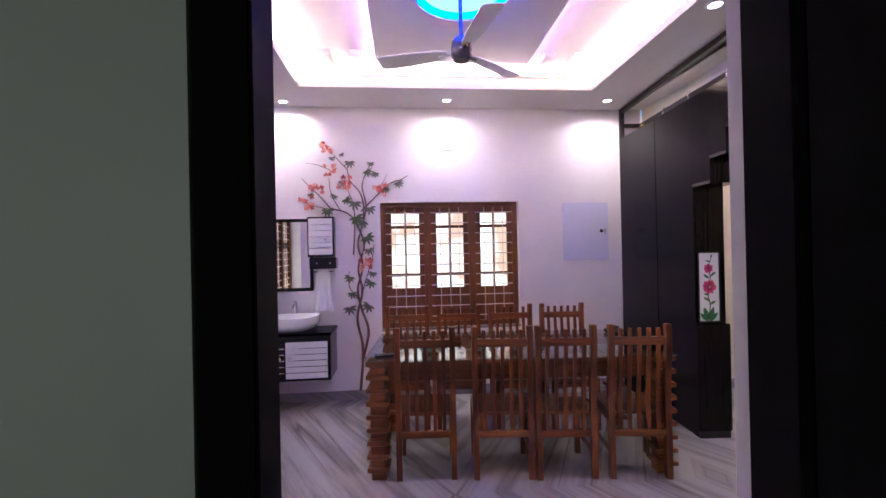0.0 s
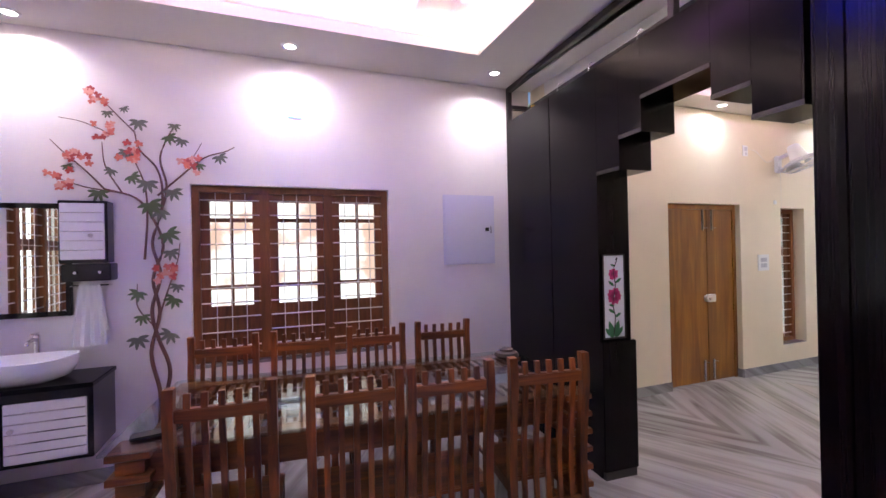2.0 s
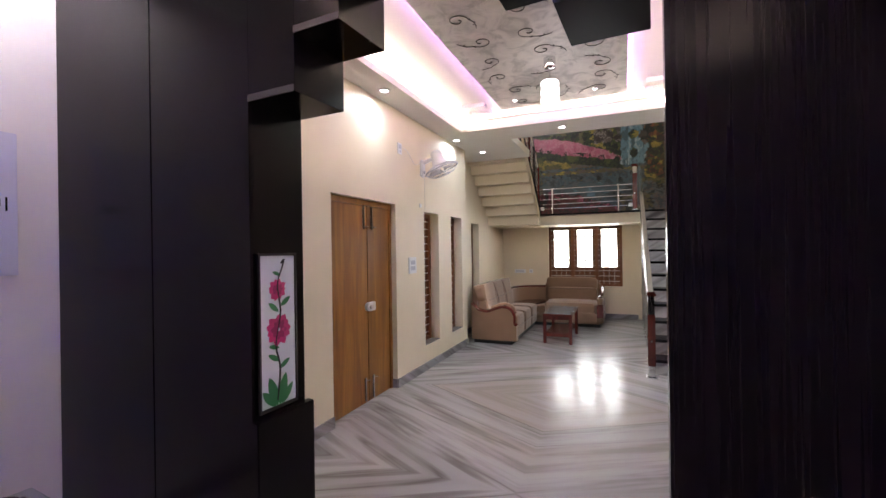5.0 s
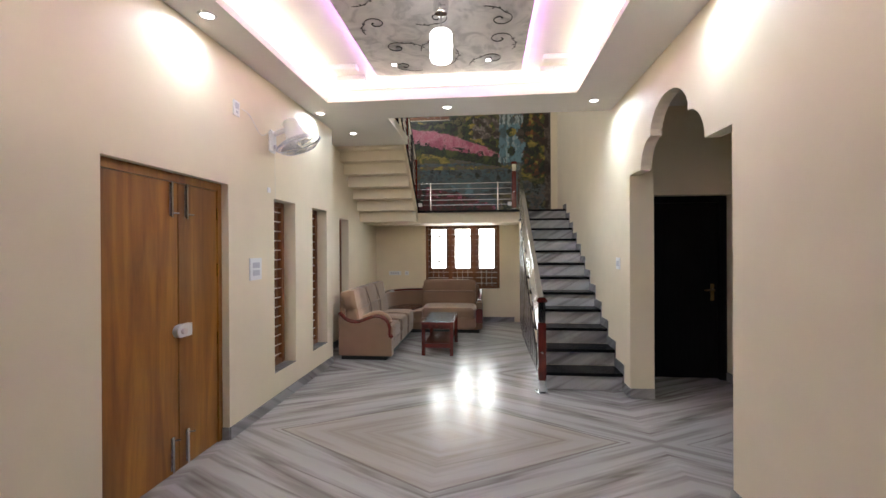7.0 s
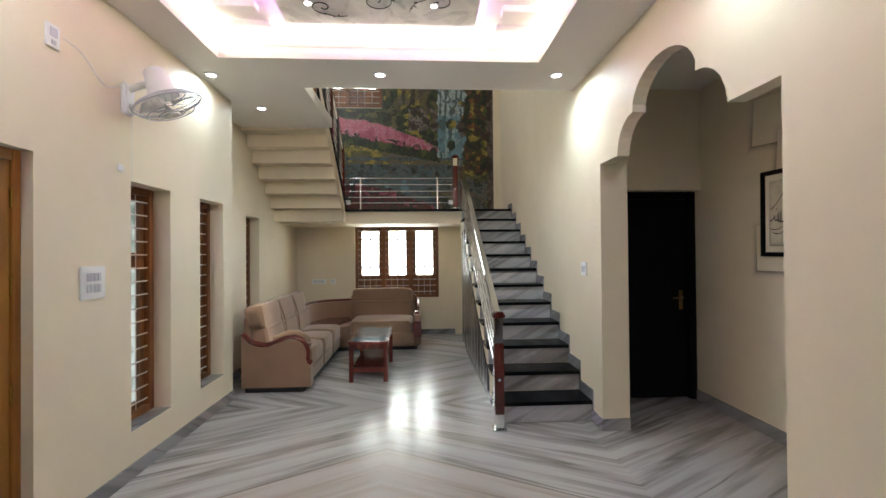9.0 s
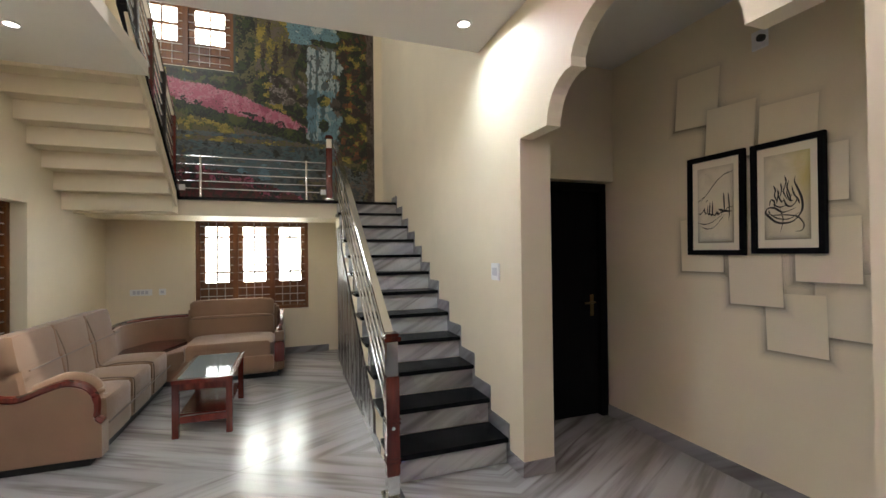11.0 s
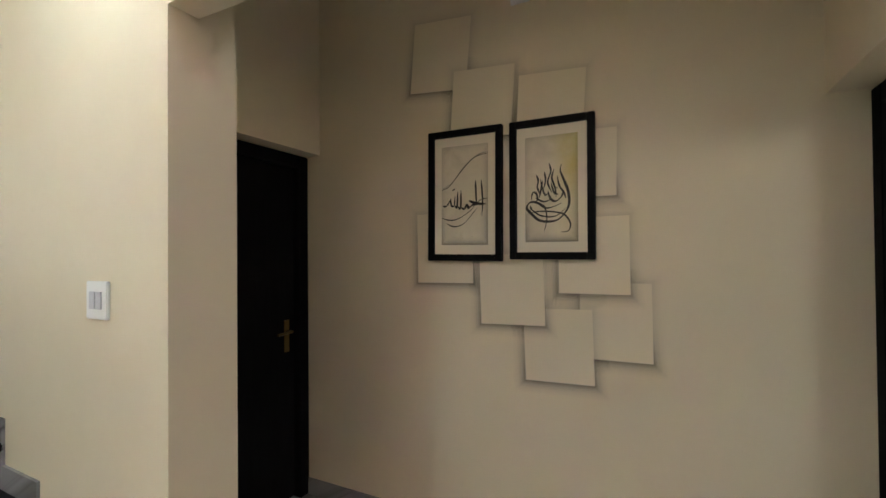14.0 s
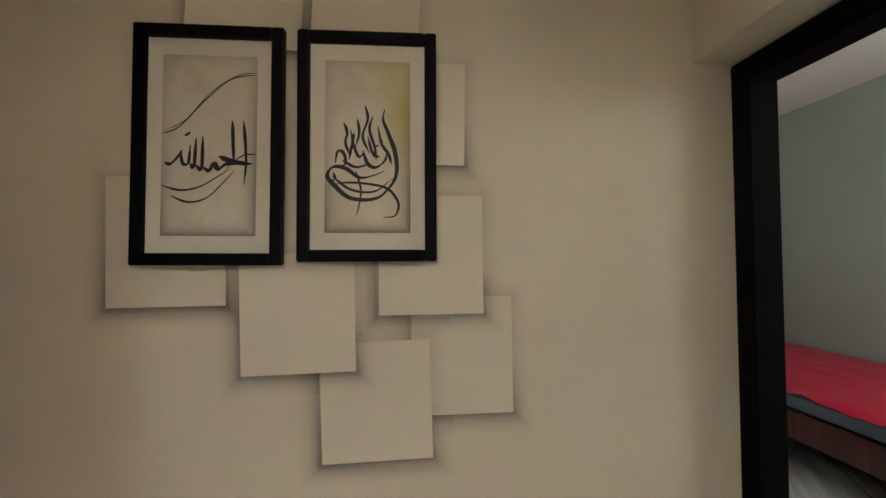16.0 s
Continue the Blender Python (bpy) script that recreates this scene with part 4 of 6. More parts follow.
gl = part("glass_top", box_bm((-1.125, -0.51, ZG, 1.125, 0.51, ZG + 0.012), bevel=0.003), M_TABLEGLASS, tb, "clear glass top with a green edge")
gl.visible_shadow = False
# etched flourishes under the glass
bm = bmesh.new()
for k in range(14):
    scroll(bm, -0.9 + 0.138 * k, 0.03 * (-1) ** k, 0.06, 1.3 * k, (-1) ** k, ZG - 0.049)
part("etched_scrolls", bm, mat("etched_white", (0.34, 0.39, 0.41), 0.5), tb)

nut = thing("tissue_holder", "small brown wooden holder on the glass table", "holder", TABLE @ pose(0.99, 0.33, ZG + 0.012))
part("body", lathe([(0, 0), (0.07, 0), (0.088, 0.015), (0.078, 0.035), (0.052, 0.045), (0.048, 0.058), (0.036, 0.062), (0.0, 0.062)], 24), mat("dull_brown_wicker", (0.05, 0.038, 0.032), 0.8), nut, smooth=True)
key = thing("leather_pouch", "flat dark leather pouch on the glass table", "pouch", TABLE @ pose(-0.98, -0.36, ZG + 0.012, 0, 0, 15))
part("body", box_bm((-0.08, -0.04, 0, 0.08, 0.04, 0.014), bevel=0.006), M_RUBBER, key, smooth=True)
part("strap", tube(smooth_path([(0.08, 0, 0.008), (0.12, 0.03, 0.006), (0.10, 0.06, 0.006), (0.05, 0.05, 0.006)], 4), 0.004, 6), M_RUBBER, key, smooth=True)

# ---- wash corner ----
VX0, VX1, VY, VZ0, VZ1 = -1.345, -0.615, 4.81, 0.345, 0.83
vn = thing("vanity_unit", "wall-hung gloss black and white vanity cabinet", "cabinet", pose(0, 0, 0))
part("carcass", box_bm((VX0, VY + 0.02, VZ0, VX1, DY, VZ1 - 0.03), bevel=0.004), M_GLOSSBLACK, vn)
part("counter", box_bm((VX0, VY - 0.01, VZ1 - 0.03, VX1 + 0.01, DY, VZ1), bevel=0.004), M_GRANITE, vn, "black granite counter")
for a, b, mt, lab in ((VX0 + 0.01, -1.064, M_GLOSSBLACK, "gloss black door"), (-1.056, VX1 - 0.03, M_GLOSSWHITE, "gloss white door")):
    dr = part("door", box_bm((a, VY, VZ0 + 0.03, b, VY + 0.018, VZ1 - 0.09), bevel=0.003), mt, vn, lab)
    for k in range(1, 6):
        z = VZ0 + 0.03 + k * (VZ1 - VZ0 - 0.12) / 6
        part("groove_strip", box_bm((a + 0.004, VY - 0.003, z - 0.004, b - 0.004, VY - 0.0005, z + 0.004)), M_STEEL, dr, "thin steel inlay strip")
    kx = -1.105 if mt is M_GLOSSBLACK else -1.01
    part("knob", tube([(kx, VY, 0.585), (kx, VY - 0.02, 0.585)], 0.008, 12, tube([(kx, VY - 0.018, 0.585), (kx, VY - 0.032, 0.585)], 0.016, 14)), M_STEEL, dr, "round steel knob", smooth=True)
part("sticker", box_bm((VX0 + 0.05, VY + 0.017, VZ1 - 0.075, VX0 + 0.11, VY + 0.0195, VZ1 - 0.055)), M_PINKP, vn, "small red sticker")

bs = thing("wash_basin", "oval white ceramic counter-top basin", "basin", pose(-1.045, 5.00, VZ1))
bm = bmesh.new()
prof = [(0.0, 0.0), (0.60, 0.0), (0.86, 0.03), (0.98, 0.09), (1.0, 0.145), (0.97, 0.15), (0.93, 0.14), (0.85, 0.08), (0.60, 0.035), (0.0, 0.03)]
rings = []
for r, z in prof:
    if r == 0:
        rings.append([bm.verts.new((0, 0, z))])
        continue
    rings.append([bm.verts.new((math.copysign(abs(math.cos(a)) ** 0.75, math.cos(a)) * 0.295 * r, math.copysign(abs(math.sin(a)) ** 0.75, math.sin(a)) * 0.19 * r, z + (0.012 * abs(math.cos(a)) ** 3 if z > 0.1 else 0))) for a in [2 * math.pi * i / 40 for i in range(40)]])
for a, b in zip(rings, rings[1:]):
    for i in range(40):
        q = list(dict.fromkeys([a[i % len(a)], a[(i + 1) % 40 % len(a)], b[(i + 1) % 40 % len(b)], b[i % len(b)]]))
        if len(q) > 2:
            bm.faces.new(q)
part("bowl", bm, M_CERAMIC, bs, smooth=True)
part("drain", lathe([(0, 0.034), (0.022, 0.034), (0.022, 0.04), (0, 0.041)], 16), M_STEEL, bs, smooth=True)
tp = thing("basin_tap", "tall chrome basin mixer tap", "tap", pose(-1.045, 5.205, VZ1))
part("body", lathe([(0, 0), (0.026, 0), (0.024, 0.01), (0.02, 0.02), (0.02, 0.26), (0.017, 0.27), (0, 0.275)], 16), M_STEEL, tp, smooth=True)
part("spout", tube(smooth_path([(0, 0, 0.23), (0, -0.06, 0.245), (0, -0.12, 0.235), (0, -0.135, 0.215)], 4), 0.013, 10), M_STEEL, tp, smooth=True)
part("lever", box_bm((-0.012, -0.07, 0.276, 0.012, 0.015, 0.286), bevel=0.003), M_STEEL, tp)

mr = thing("wall_mirror", "rectangular mirror in a gloss black frame on the wall", "mirror", pose(-1.09, DY, 1.612))
part("frame", box_bm((-0.24, -0.03, -0.395, -0.205, 0, 0.395), (0.205, -0.03, -0.395, 0.24, 0, 0.395), (-0.205, -0.03, -0.395, 0.205, 0, -0.36), (-0.205, -0.03, 0.36, 0.205, 0, 0.395), bevel=0.004), M_GLOSSBLACK, mr)
part("glass", box_bm((-0.205, -0.014, -0.36, 0.205, -0.004, 0.36)), M_MIRROR, mr)
wc = thing("wall_cabinet", "small black wall cabinet with a white grooved door", "cabinet", pose(-0.745, DY, 0))
part("body", box_bm((-0.14, -0.13, 1.585, 0.14, 0, 2.02), bevel=0.004), M_GLOSSBLACK, wc)
dr = part("door", box_bm((-0.125, -0.148, 1.61, 0.125, -0.132, 2.0), bevel=0.003), M_GLOSSWHITE, wc, "white grooved door")
for k in range(1, 6):
    z = 1.61 + k * 0.065
    part("groove_strip", box_bm((-0.12, -0.151, z - 0.003, 0.12, -0.1485, z + 0.003)), M_STEEL, dr)
part("knob", tube([(0.05, -0.15, 1.775), (0.05, -0.168, 1.775)], 0.014, 14), M_STEEL, dr, smooth=True)
part("lower_shelf", box_bm((-0.12, -0.15, 1.46, 0.16, 0, 1.58), bevel=0.005), M_GLOSSBLACK, wc, "gloss black drawer box")
for x in (-0.04, 0.10):
    part("drawer_knob", tube([(x, -0.15, 1.52), (x, -0.165, 1.52)], 0.01, 12), M_STEEL, wc, smooth=True)

# towel hanging from a rail
tw = thing("hand_towel", "white hand towel hanging in folds from a rail", "towel", pose(-0.735, DY, 0))
part("rail", tube([(-0.11, -0.005, 1.425), (-0.11, -0.06, 1.425), (0.11, -0.06, 1.425), (0.11, -0.005, 1.425)], 0.006, 8), M_STEEL, tw, smooth=True)
bm = bmesh.new()
for side in (0, 1):
    grid = []
    for j in range(13):
        q = j / 12
        z = 1.432 - q * (0.43 if side == 0 else 0.33)
        wd = 0.062 + 0.045 * q
        grid.append([bm.verts.new((-wd + 2 * wd * i / 14, (-0.068 if side == 0 else -0.05) - 0.012 * q * math.sin(i * 1.55 + side) - 0.01 * q, z)) for i in range(15)])
    for a, b in zip(grid, grid[1:]):
        for i in range(14):
            bm.faces.new((a[i], a[i + 1], b[i + 1], b[i]))
part("cloth", bm, M_TOWEL, tw, smooth=True)
tw.children[-1].modifiers.new("thickness", "SOLIDIFY").thickness = 0.006

cord = solid("red_ribbon", tube(smooth_path([(-1.40, 4.72, 0.885), (-1.345, 4.79, 0.89), (-1.30, 4.84, 0.84), (-1.26, 4.85, 0.838)], 5), 0.007, 6), M_PINKP, "red ribbon running from the sill to the counter", "ribbon", smooth=True)

# ---- climbing plant relief on the wall ----
M_BARK, M_LEAF = mat("painted_brown_stem", (0.13, 0.055, 0.045), 0.6), mat("painted_green_leaf", (0.075, 0.115, 0.045), 0.55)
M_LEAF2 = mat("painted_grey_leaf", (0.12, 0.13, 0.10), 0.55)
M_BLOOM, M_BLOOM2 = mat("coral_petal", (0.62, 0.17, 0.12), 0.5), mat("dark_coral_petal", (0.42, 0.055, 0.045), 0.5)
M_BLOOM3 = mat("peach_petal", (0.72, 0.36, 0.28), 0.5)
tree = thing("wall_plant", "wall relief of a twining plant with coral flowers and green leaves", "wall relief", pose(0.035, DY, 0))
Y = -0.010
stems = [
    ([(-0.37, 0.42), (-0.37, 0.62), (-0.42, 0.90), (-0.36, 1.20), (-0.40, 1.45), (-0.33, 1.70), (-0.40, 1.92), (-0.50, 2.06), (-0.69, 2.12)], 0.016, 0.007),
    ([(-0.40, 0.10), (-0.36, 0.45), (-0.30, 0.75), (-0.37, 1.0), (-0.41, 1.22), (-0.35, 1.48), (-0.40, 1.72), (-0.34, 1.95), (-0.33, 2.15), (-0.37, 2.30), (-0.47, 2.42), (-0.50, 2.55)], 0.017, 0.005),
    ([(-0.34, 1.95), (-0.30, 2.15), (-0.34, 2.35), (-0.30, 2.50), (-0.25, 2.60)], 0.010, 0.004),
    ([(-0.45, 1.60), (-0.43, 1.90), (-0.44, 2.15), (-0.52, 2.38)], 0.009, 0.004),
    ([(-0.69, 2.12), (-0.80, 2.25), (-0.93, 2.38), (-1.0, 2.46)], 0.007, 0.003),
    ([(-0.62, 2.10), (-0.80, 2.13), (-0.94, 2.18)], 0.006, 0.003),
    ([(-0.58, 2.09), (-0.68, 2.28), (-0.70, 2.46)], 0.006, 0.003),
    ([(-0.50, 2.55), (-0.60, 2.66), (-0.72, 2.80)], 0.006, 0.003),
    ([(-0.36, 2.08), (-0.22, 2.22), (-0.05, 2.38), (0.10, 2.44), (0.17, 2.48)], 0.008, 0.003),
    ([(-0.16, 2.32), (-0.10, 2.42), (-0.06, 2.50)], 0.004, 0.002),
    ([(-0.68, 2.54), (-0.82, 2.60), (-0.95, 2.62)], 0.004, 0.002),
    ([(-0.37, 1.15), (-0.30, 1.38), (-0.24, 1.58), (-0.22, 1.72)], 0.007, 0.003),
    ([(-0.40, 1.10), (-0.50, 1.25), (-0.50, 1.42)], 0.006, 0.003),
]
for pts, r0, r1 in stems:
    part("stem", tube(smooth_path([(x, Y, z) for x, z in pts], 5), r0, 6, None, r1), M_BARK, tree, smooth=True)


def palm_leaf(x, z, size, turn, mt):
    bm = bmesh.new()
    for k in range(6):
        a = turn + (k - 2.5) * 0.62
        flat_leaf(bm, x, z, size * 0.74 * (1.0 - 0.09 * abs(k - 2.5)), size * 0.20, a, Y - 0.012 - 0.0015 * k)
    part("leaf", bm, mt, tree)


rng = random.Random(11)
for x, z, s in ((-0.47, 2.63, 0.11), (-0.28, 2.53, 0.10), (-0.24, 2.62, 0.08), (-0.19, 2.51, 0.09), (-0.42, 2.18, 0.13), (-0.41, 2.02, 0.15), (-0.72, 2.10, 0.12), (-0.34, 1.97, 0.13), (-0.26, 2.12, 0.12), (-0.30, 1.80, 0.14), (-0.28, 1.66, 0.11), (-0.50, 1.02, 0.13), (-0.29, 1.04, 0.13), (-0.26, 1.30, 0.12), (-0.49, 1.36, 0.11), (-0.47, 1.18, 0.10), (-0.24, 1.40, 0.09), (0.06, 2.40, 0.10), (-0.08, 2.33, 0.09), (-0.66, 2.68, 0.07), (-0.64, 2.26, 0.08), (-0.55, 2.40, 0.09), (-0.52, 2.22, 0.10), (-0.90, 2.28, 0.07), (-0.56, 2.72, 0.06)):
    palm_leaf(x, z, s, rng.uniform(-2.2, -0.9), rng.choice((M_LEAF, M_LEAF, M_LEAF2)))
for x, z, s in ((-0.72, 2.80, 0.075), (-0.68, 2.54, 0.07), (-0.83, 2.33, 0.08), (-0.94, 2.18, 0.08), (-0.54, 2.40, 0.085), (-0.16, 2.32, 0.085), (-0.30, 1.48, 0.085)):
    for k in range(10):
        fx, fz = x + rng.uniform(-s, s) * 0.9, z + rng.uniform(-s, s) * 0.8
        bm = bmesh.new()
        for i in range(5):
            a = 2 * math.pi * i / 5 + rng.uniform(0, 1)
            flat_leaf(bm, fx, fz, s * 0.36, s * 0.24, a, Y - 0.020 - 0.002 * (k % 5) - 0.0004 * i)
        part("flower", bm, (M_BLOOM, M_BLOOM2, M_BLOOM3)[k % 3], tree)

# ---- fixtures of the dining room ----
db = thing("distribution_board", "flush white metal electrical distribution board, door shut", "electrical box", pose(2.258, DY, 1.487))
part("box", box_bm((-0.272, -0.012, -0.005, 0.272, 0, 0.665), bevel=0.003), M_BOARD, db)
part("door", box_bm((-0.26, -0.022, 0.008, 0.26, -0.0125, 0.652), bevel=0.003), M_BOARD, db)
part("latch", box_bm((0.165, -0.026, 0.315, 0.205, -0.0225, 0.35), bevel=0.001), M_RUBBER, db, "small black latch")
part("latch_frame", box_bm((0.222, -0.024, 0.295, 0.23, -0.0225, 0.36)), M_STEEL, db)
hk = thing("wall_hook", "small steel ceiling-fan style wall hook", "hook", pose(0.67, DY, 2.76))
part("plate", box_bm((-0.055, -0.012, -0.007, 0.055, 0, 0.007), bevel=0.002), M_STEEL, hk)

ck = thing("wall_clock", "round wall clock with a dark rim and white face", "clock", WEST @ pose(0.0, -1.83, 2.93, 0, 90, 0) @ pose(0, 0, 0, 0, 0, 90))
part("rim", lathe([(0.24, 0.0), (0.285, 0.0), (0.30, 0.02), (0.295, 0.045), (0.27, 0.05), (0.255, 0.03), (0.24, 0.012)], 48), mat("clock_rim", (0.05, 0.035, 0.035), 0.25), ck, "dark brown glossy rim", smooth=True)
part("face", lathe([(0, 0.012), (0.25, 0.012), (0.25, 0.0)], 48), M_GLOSSWHITE, ck)
for k in range(12):
    a = 2 * math.pi * k / 12
    part("hour_mark", box_bm((-0.004, 0.195, 0.0125, 0.004, 0.225, 0.014)), M_INK, ck).matrix_basis = pose(0, 0, 0, 0, 0, -math.degrees(a))
for k in range(1, 13):
    txt = bpy.data.curves.new("numeral", "FONT")
    txt.body, txt.size, txt.align_x, txt.align_y, txt.extrude = str(k), 0.055, "CENTER", "CENTER", 0.0005
    o = new("numeral", txt)
    me = bpy.data.meshes.new_from_object(o.evaluated_get(bpy.context.evaluated_depsgraph_get()))
    bpy.data.objects.remove(o)
    me.materials.append(M_INK)
    nb = new("numeral", me)
    nb.parent = ck
    a = math.pi / 2 - 2 * math.pi * k / 12
    nb.matrix_basis = pose(0.165 * math.cos(a), 0.165 * math.sin(a), 0.0135)
for nm, ln, w, deg in (("hour_pointer", 0.11, 0.010, -50), ("minute_pointer", 0.17, 0.007, -110), ("second_pointer", 0.18, 0.003, 130)):
    part(nm, box_bm((-w / 2, -0.02, 0.0155, w / 2, ln, 0.0175)), M_INK, ck).matrix_basis = pose(0, 0, 0, 0, 0, deg)

# ceiling fan under the round lit recess
fan = thing("ceiling_fan", "three-blade ceiling fan with pale blades and a dark hub", "fan", pose(0.56, 3.30, 0))
part("rod", tube([(0, 0, 3.09), (0, 0, 3.44)], 0.014, 12), mat("fan_blue", (0.02, 0.05, 0.16), 0.3), fan, smooth=True)
part("canopy", lathe([(0, 3.36), (0.03, 3.36), (0.05, 3.39), (0.055, 3.425), (0, 3.43)], 20), M_GREYPL, fan, smooth=True)
part("motor", lathe([(0, 2.925), (0.05, 2.925), (0.068, 2.945), (0.072, 3.0), (0.066, 3.05), (0.045, 3.075), (0.02, 3.095), (0, 3.10)], 28), mat("fan_hub", (0.025, 0.022, 0.05), 0.25), fan, "dark glossy motor hub", smooth=True)
M_BLADE = mat("fan_blade", (0.78, 0.74, 0.73), 0.4)
for a in (-80, 40, 160):
    bm = bmesh.new()
    for sgn in (1,):
        xs = [0.10, 0.16, 0.35, 0.58, 0.60]
        ws = [0.028, 0.05, 0.066, 0.070, 0.055]
        up = [[bm.verts.new((x, s * w, 2.985 + s * w * 0.20)) for s in (-1, 1)] for x, w in zip(xs, ws)]
        dn = [[bm.verts.new((x, s * w, 2.978 + s * w * 0.20)) for s in (-1, 1)] for x, w in zip(xs, ws)]
        for g in (up, dn):
            for p, q in zip(g, g[1:]):
                bm.faces.new((p[0], p[1], q[1], q[0]))
        for p, q in zip(list(zip(up, dn)), list(zip(up, dn))[1:]):
            for s in (0, 1):
                bm.faces.new((p[0][s], q[0][s], q[1][s], p[1][s]))
        bm.faces.new((up[0][0], up[0][1], dn[0][1], dn[0][0]))
        bm.faces.new((up[-1][0], up[-1][1], dn[-1][1], dn[-1][0]))
    bl = part("blade", bm, M_BLADE, fan)
    bl.matrix_basis = pose(0, 0, 0, 0, 0, a)
for a in (-80, 40, 160):
    part("blade_iron", box_bm((0.05, -0.018, 2.972, 0.16, 0.018, 2.976), bevel=0.001), M_STEEL, fan).matrix_basis = pose(0, 0, 0, 0, 0, a)

# ---- staircase ----
SX, RUN, RISE, Z1, SY0, SY1 = 7.29, 0.306, 0.1905, 0.19, AY, 2.24
stair = thing("staircase", "straight stair flight of grey marble risers and black granite treads", "staircase", pose(0, 0, 0), kind="structure")
N = 12
ZLAND = Z1 + RISE * (N - 1)
for k in range(N):
    x0, z0 = SX + RUN * k, (0 if k == 0 else Z1 + RISE * (k - 1))
    z1 = Z1 + RISE * k
    if k < N - 1:
        part("tread", box_bm((x0 - 0.03, SY0 + 0.001, z1 - 0.035, x0 + RUN - 0.001, SY1 + 0.035, z1), bevel=0.005), M_GRANITE, stair, "black granite tread")
    part("riser", box_bm((x0, SY0 + 0.001, z0 + 0.001, x0 + 0.02, SY1 + 0.012, z1 - 0.036)), M_RISER, stair, "grey veined marble riser")
    part("wall_skirt", box_bm((x0 - 0.03, SY0 + 0.0005, z0, x0 + RUN - 0.031, SY0 + 0.0125, z1 + 0.10), bevel=0.001), M_SKIRT, stair, "stepped marble wall skirting")
    part("cheek", box_bm((x0 + 0.021, SY1 - 0.10, max(z0 - 0.30, 0.0) if k else 0.0, x0 + RUN + 0.02, SY1, z1 - 0.037)), M_CREAM, stair)
part("body", prism([(SX + 0.03, 0.0)] + [(SX + RUN * (N - 1) + 0.03, 0.0), (SX + RUN * (N - 1) + 0.03, Z1 + RISE * (N - 2) - 0.05), (SX + 0.35, 0.05)], SY0 + 0.002, SY1 - 0.12, "y"), M_CREAM, stair)
# cupboards under the flight
M_CUP = wood("dark_cupboard_laminate", (0.03, 0.024, 0.024), (0.075, 0.06, 0.058), "z", 0.25)
cup_ = thing("understair_cupboard", "dark brown cupboard doors fitted under the stairs", "cupboard", pose(0, 0, 0))
for a, b in ((7.95, 8.50), (8.505, 9.05), (9.055, 9.60), (9.605, 10.15)):
    ha, hb = (Z1 + RISE * (a - SX) / RUN - 0.36), (Z1 + RISE * (b - SX) / RUN - 0.36)
    dr = part("door", prism([(a, 0.08), (b, 0.08), (b, min(hb, 1.75)), (a, min(ha, 1.75))], SY1 + 0.001, SY1 + 0.02, "y", 0.002), M_CUP, cup_)
    zc = min(ha, 1.75) * 0.6
    part("handle", tube([(b - 0.05, SY1 + 0.02, zc - 0.05), (b - 0.05, SY1 + 0.045, zc - 0.05), (b - 0.05, SY1 + 0.045, zc + 0.05), (b - 0.05, SY1 + 0.02, zc + 0.05)], 0.005, 6), M_STEEL, dr, "steel bar handle", smooth=True)
part("plinth", box_bm((7.75, SY1 + 0.001, 0, 10.15, SY1 + 0.012, 0.075)), M_SKIRT, cup_)
part("tall_door", box_bm((10.155, SY1 + 0.001, 0.08, 10.62, SY1 + 0.02, 1.9), bevel=0.002), M_CUP, cup_)

XLAND = SX + RUN * (N - 1)
ld = thing("landing", "half-way stair landing with a cream fascia and black granite edge", "landing", pose(0, 0, 0), kind="structure")
part("slab", box_bm((XLAND + 0.021, AY, 2.05, XE, RY, ZLAND - 0.036)), M_CREAM, ld)
part("edge", box_bm((XLAND - 0.03, AY, ZLAND - 0.035, XE, RY, ZLAND), bevel=0.004), M_GRANITE, ld, "black granite edge")
part("wall_under", box_bm((XLAND + 0.03, AY, 0, XLAND + 0.12, SY1 - 0.01, 2.05)), M_CREAM, ld)

fl = thing("upper_flight", "underside of the upper stair flight, cream folded steps", "staircase", pose(0, 0, 0), kind="structure")
xs = [9.10, 9.30, 9.50, 9.72, 9.98, 10.22, 10.39, XLAND + 0.02]
zs = [3.165, 3.0, 2.82, 2.64, 2.46, 2.265, 2.07]
for k in range(7):
    part("folded_step", box_bm((xs[k], 4.20, zs[k], xs[k + 1], RY, zs[k] + 0.22 if k else 3.45)), M_CREAM, fl)
part("slab_edge", prism([(9.10, 3.24), (8.80, 3.62), (10.45, 2.32), (10.50, 2.14)], 4.17, 4.199, "y"), M_CREAM, fl)
part("stringer", prism([(8.75, 3.66), (8.75, 3.72), (10.62, 2.33), (10.62, 2.27)], 4.165, 4.24, "y"), M_GRANITE, fl, "black granite stringer")


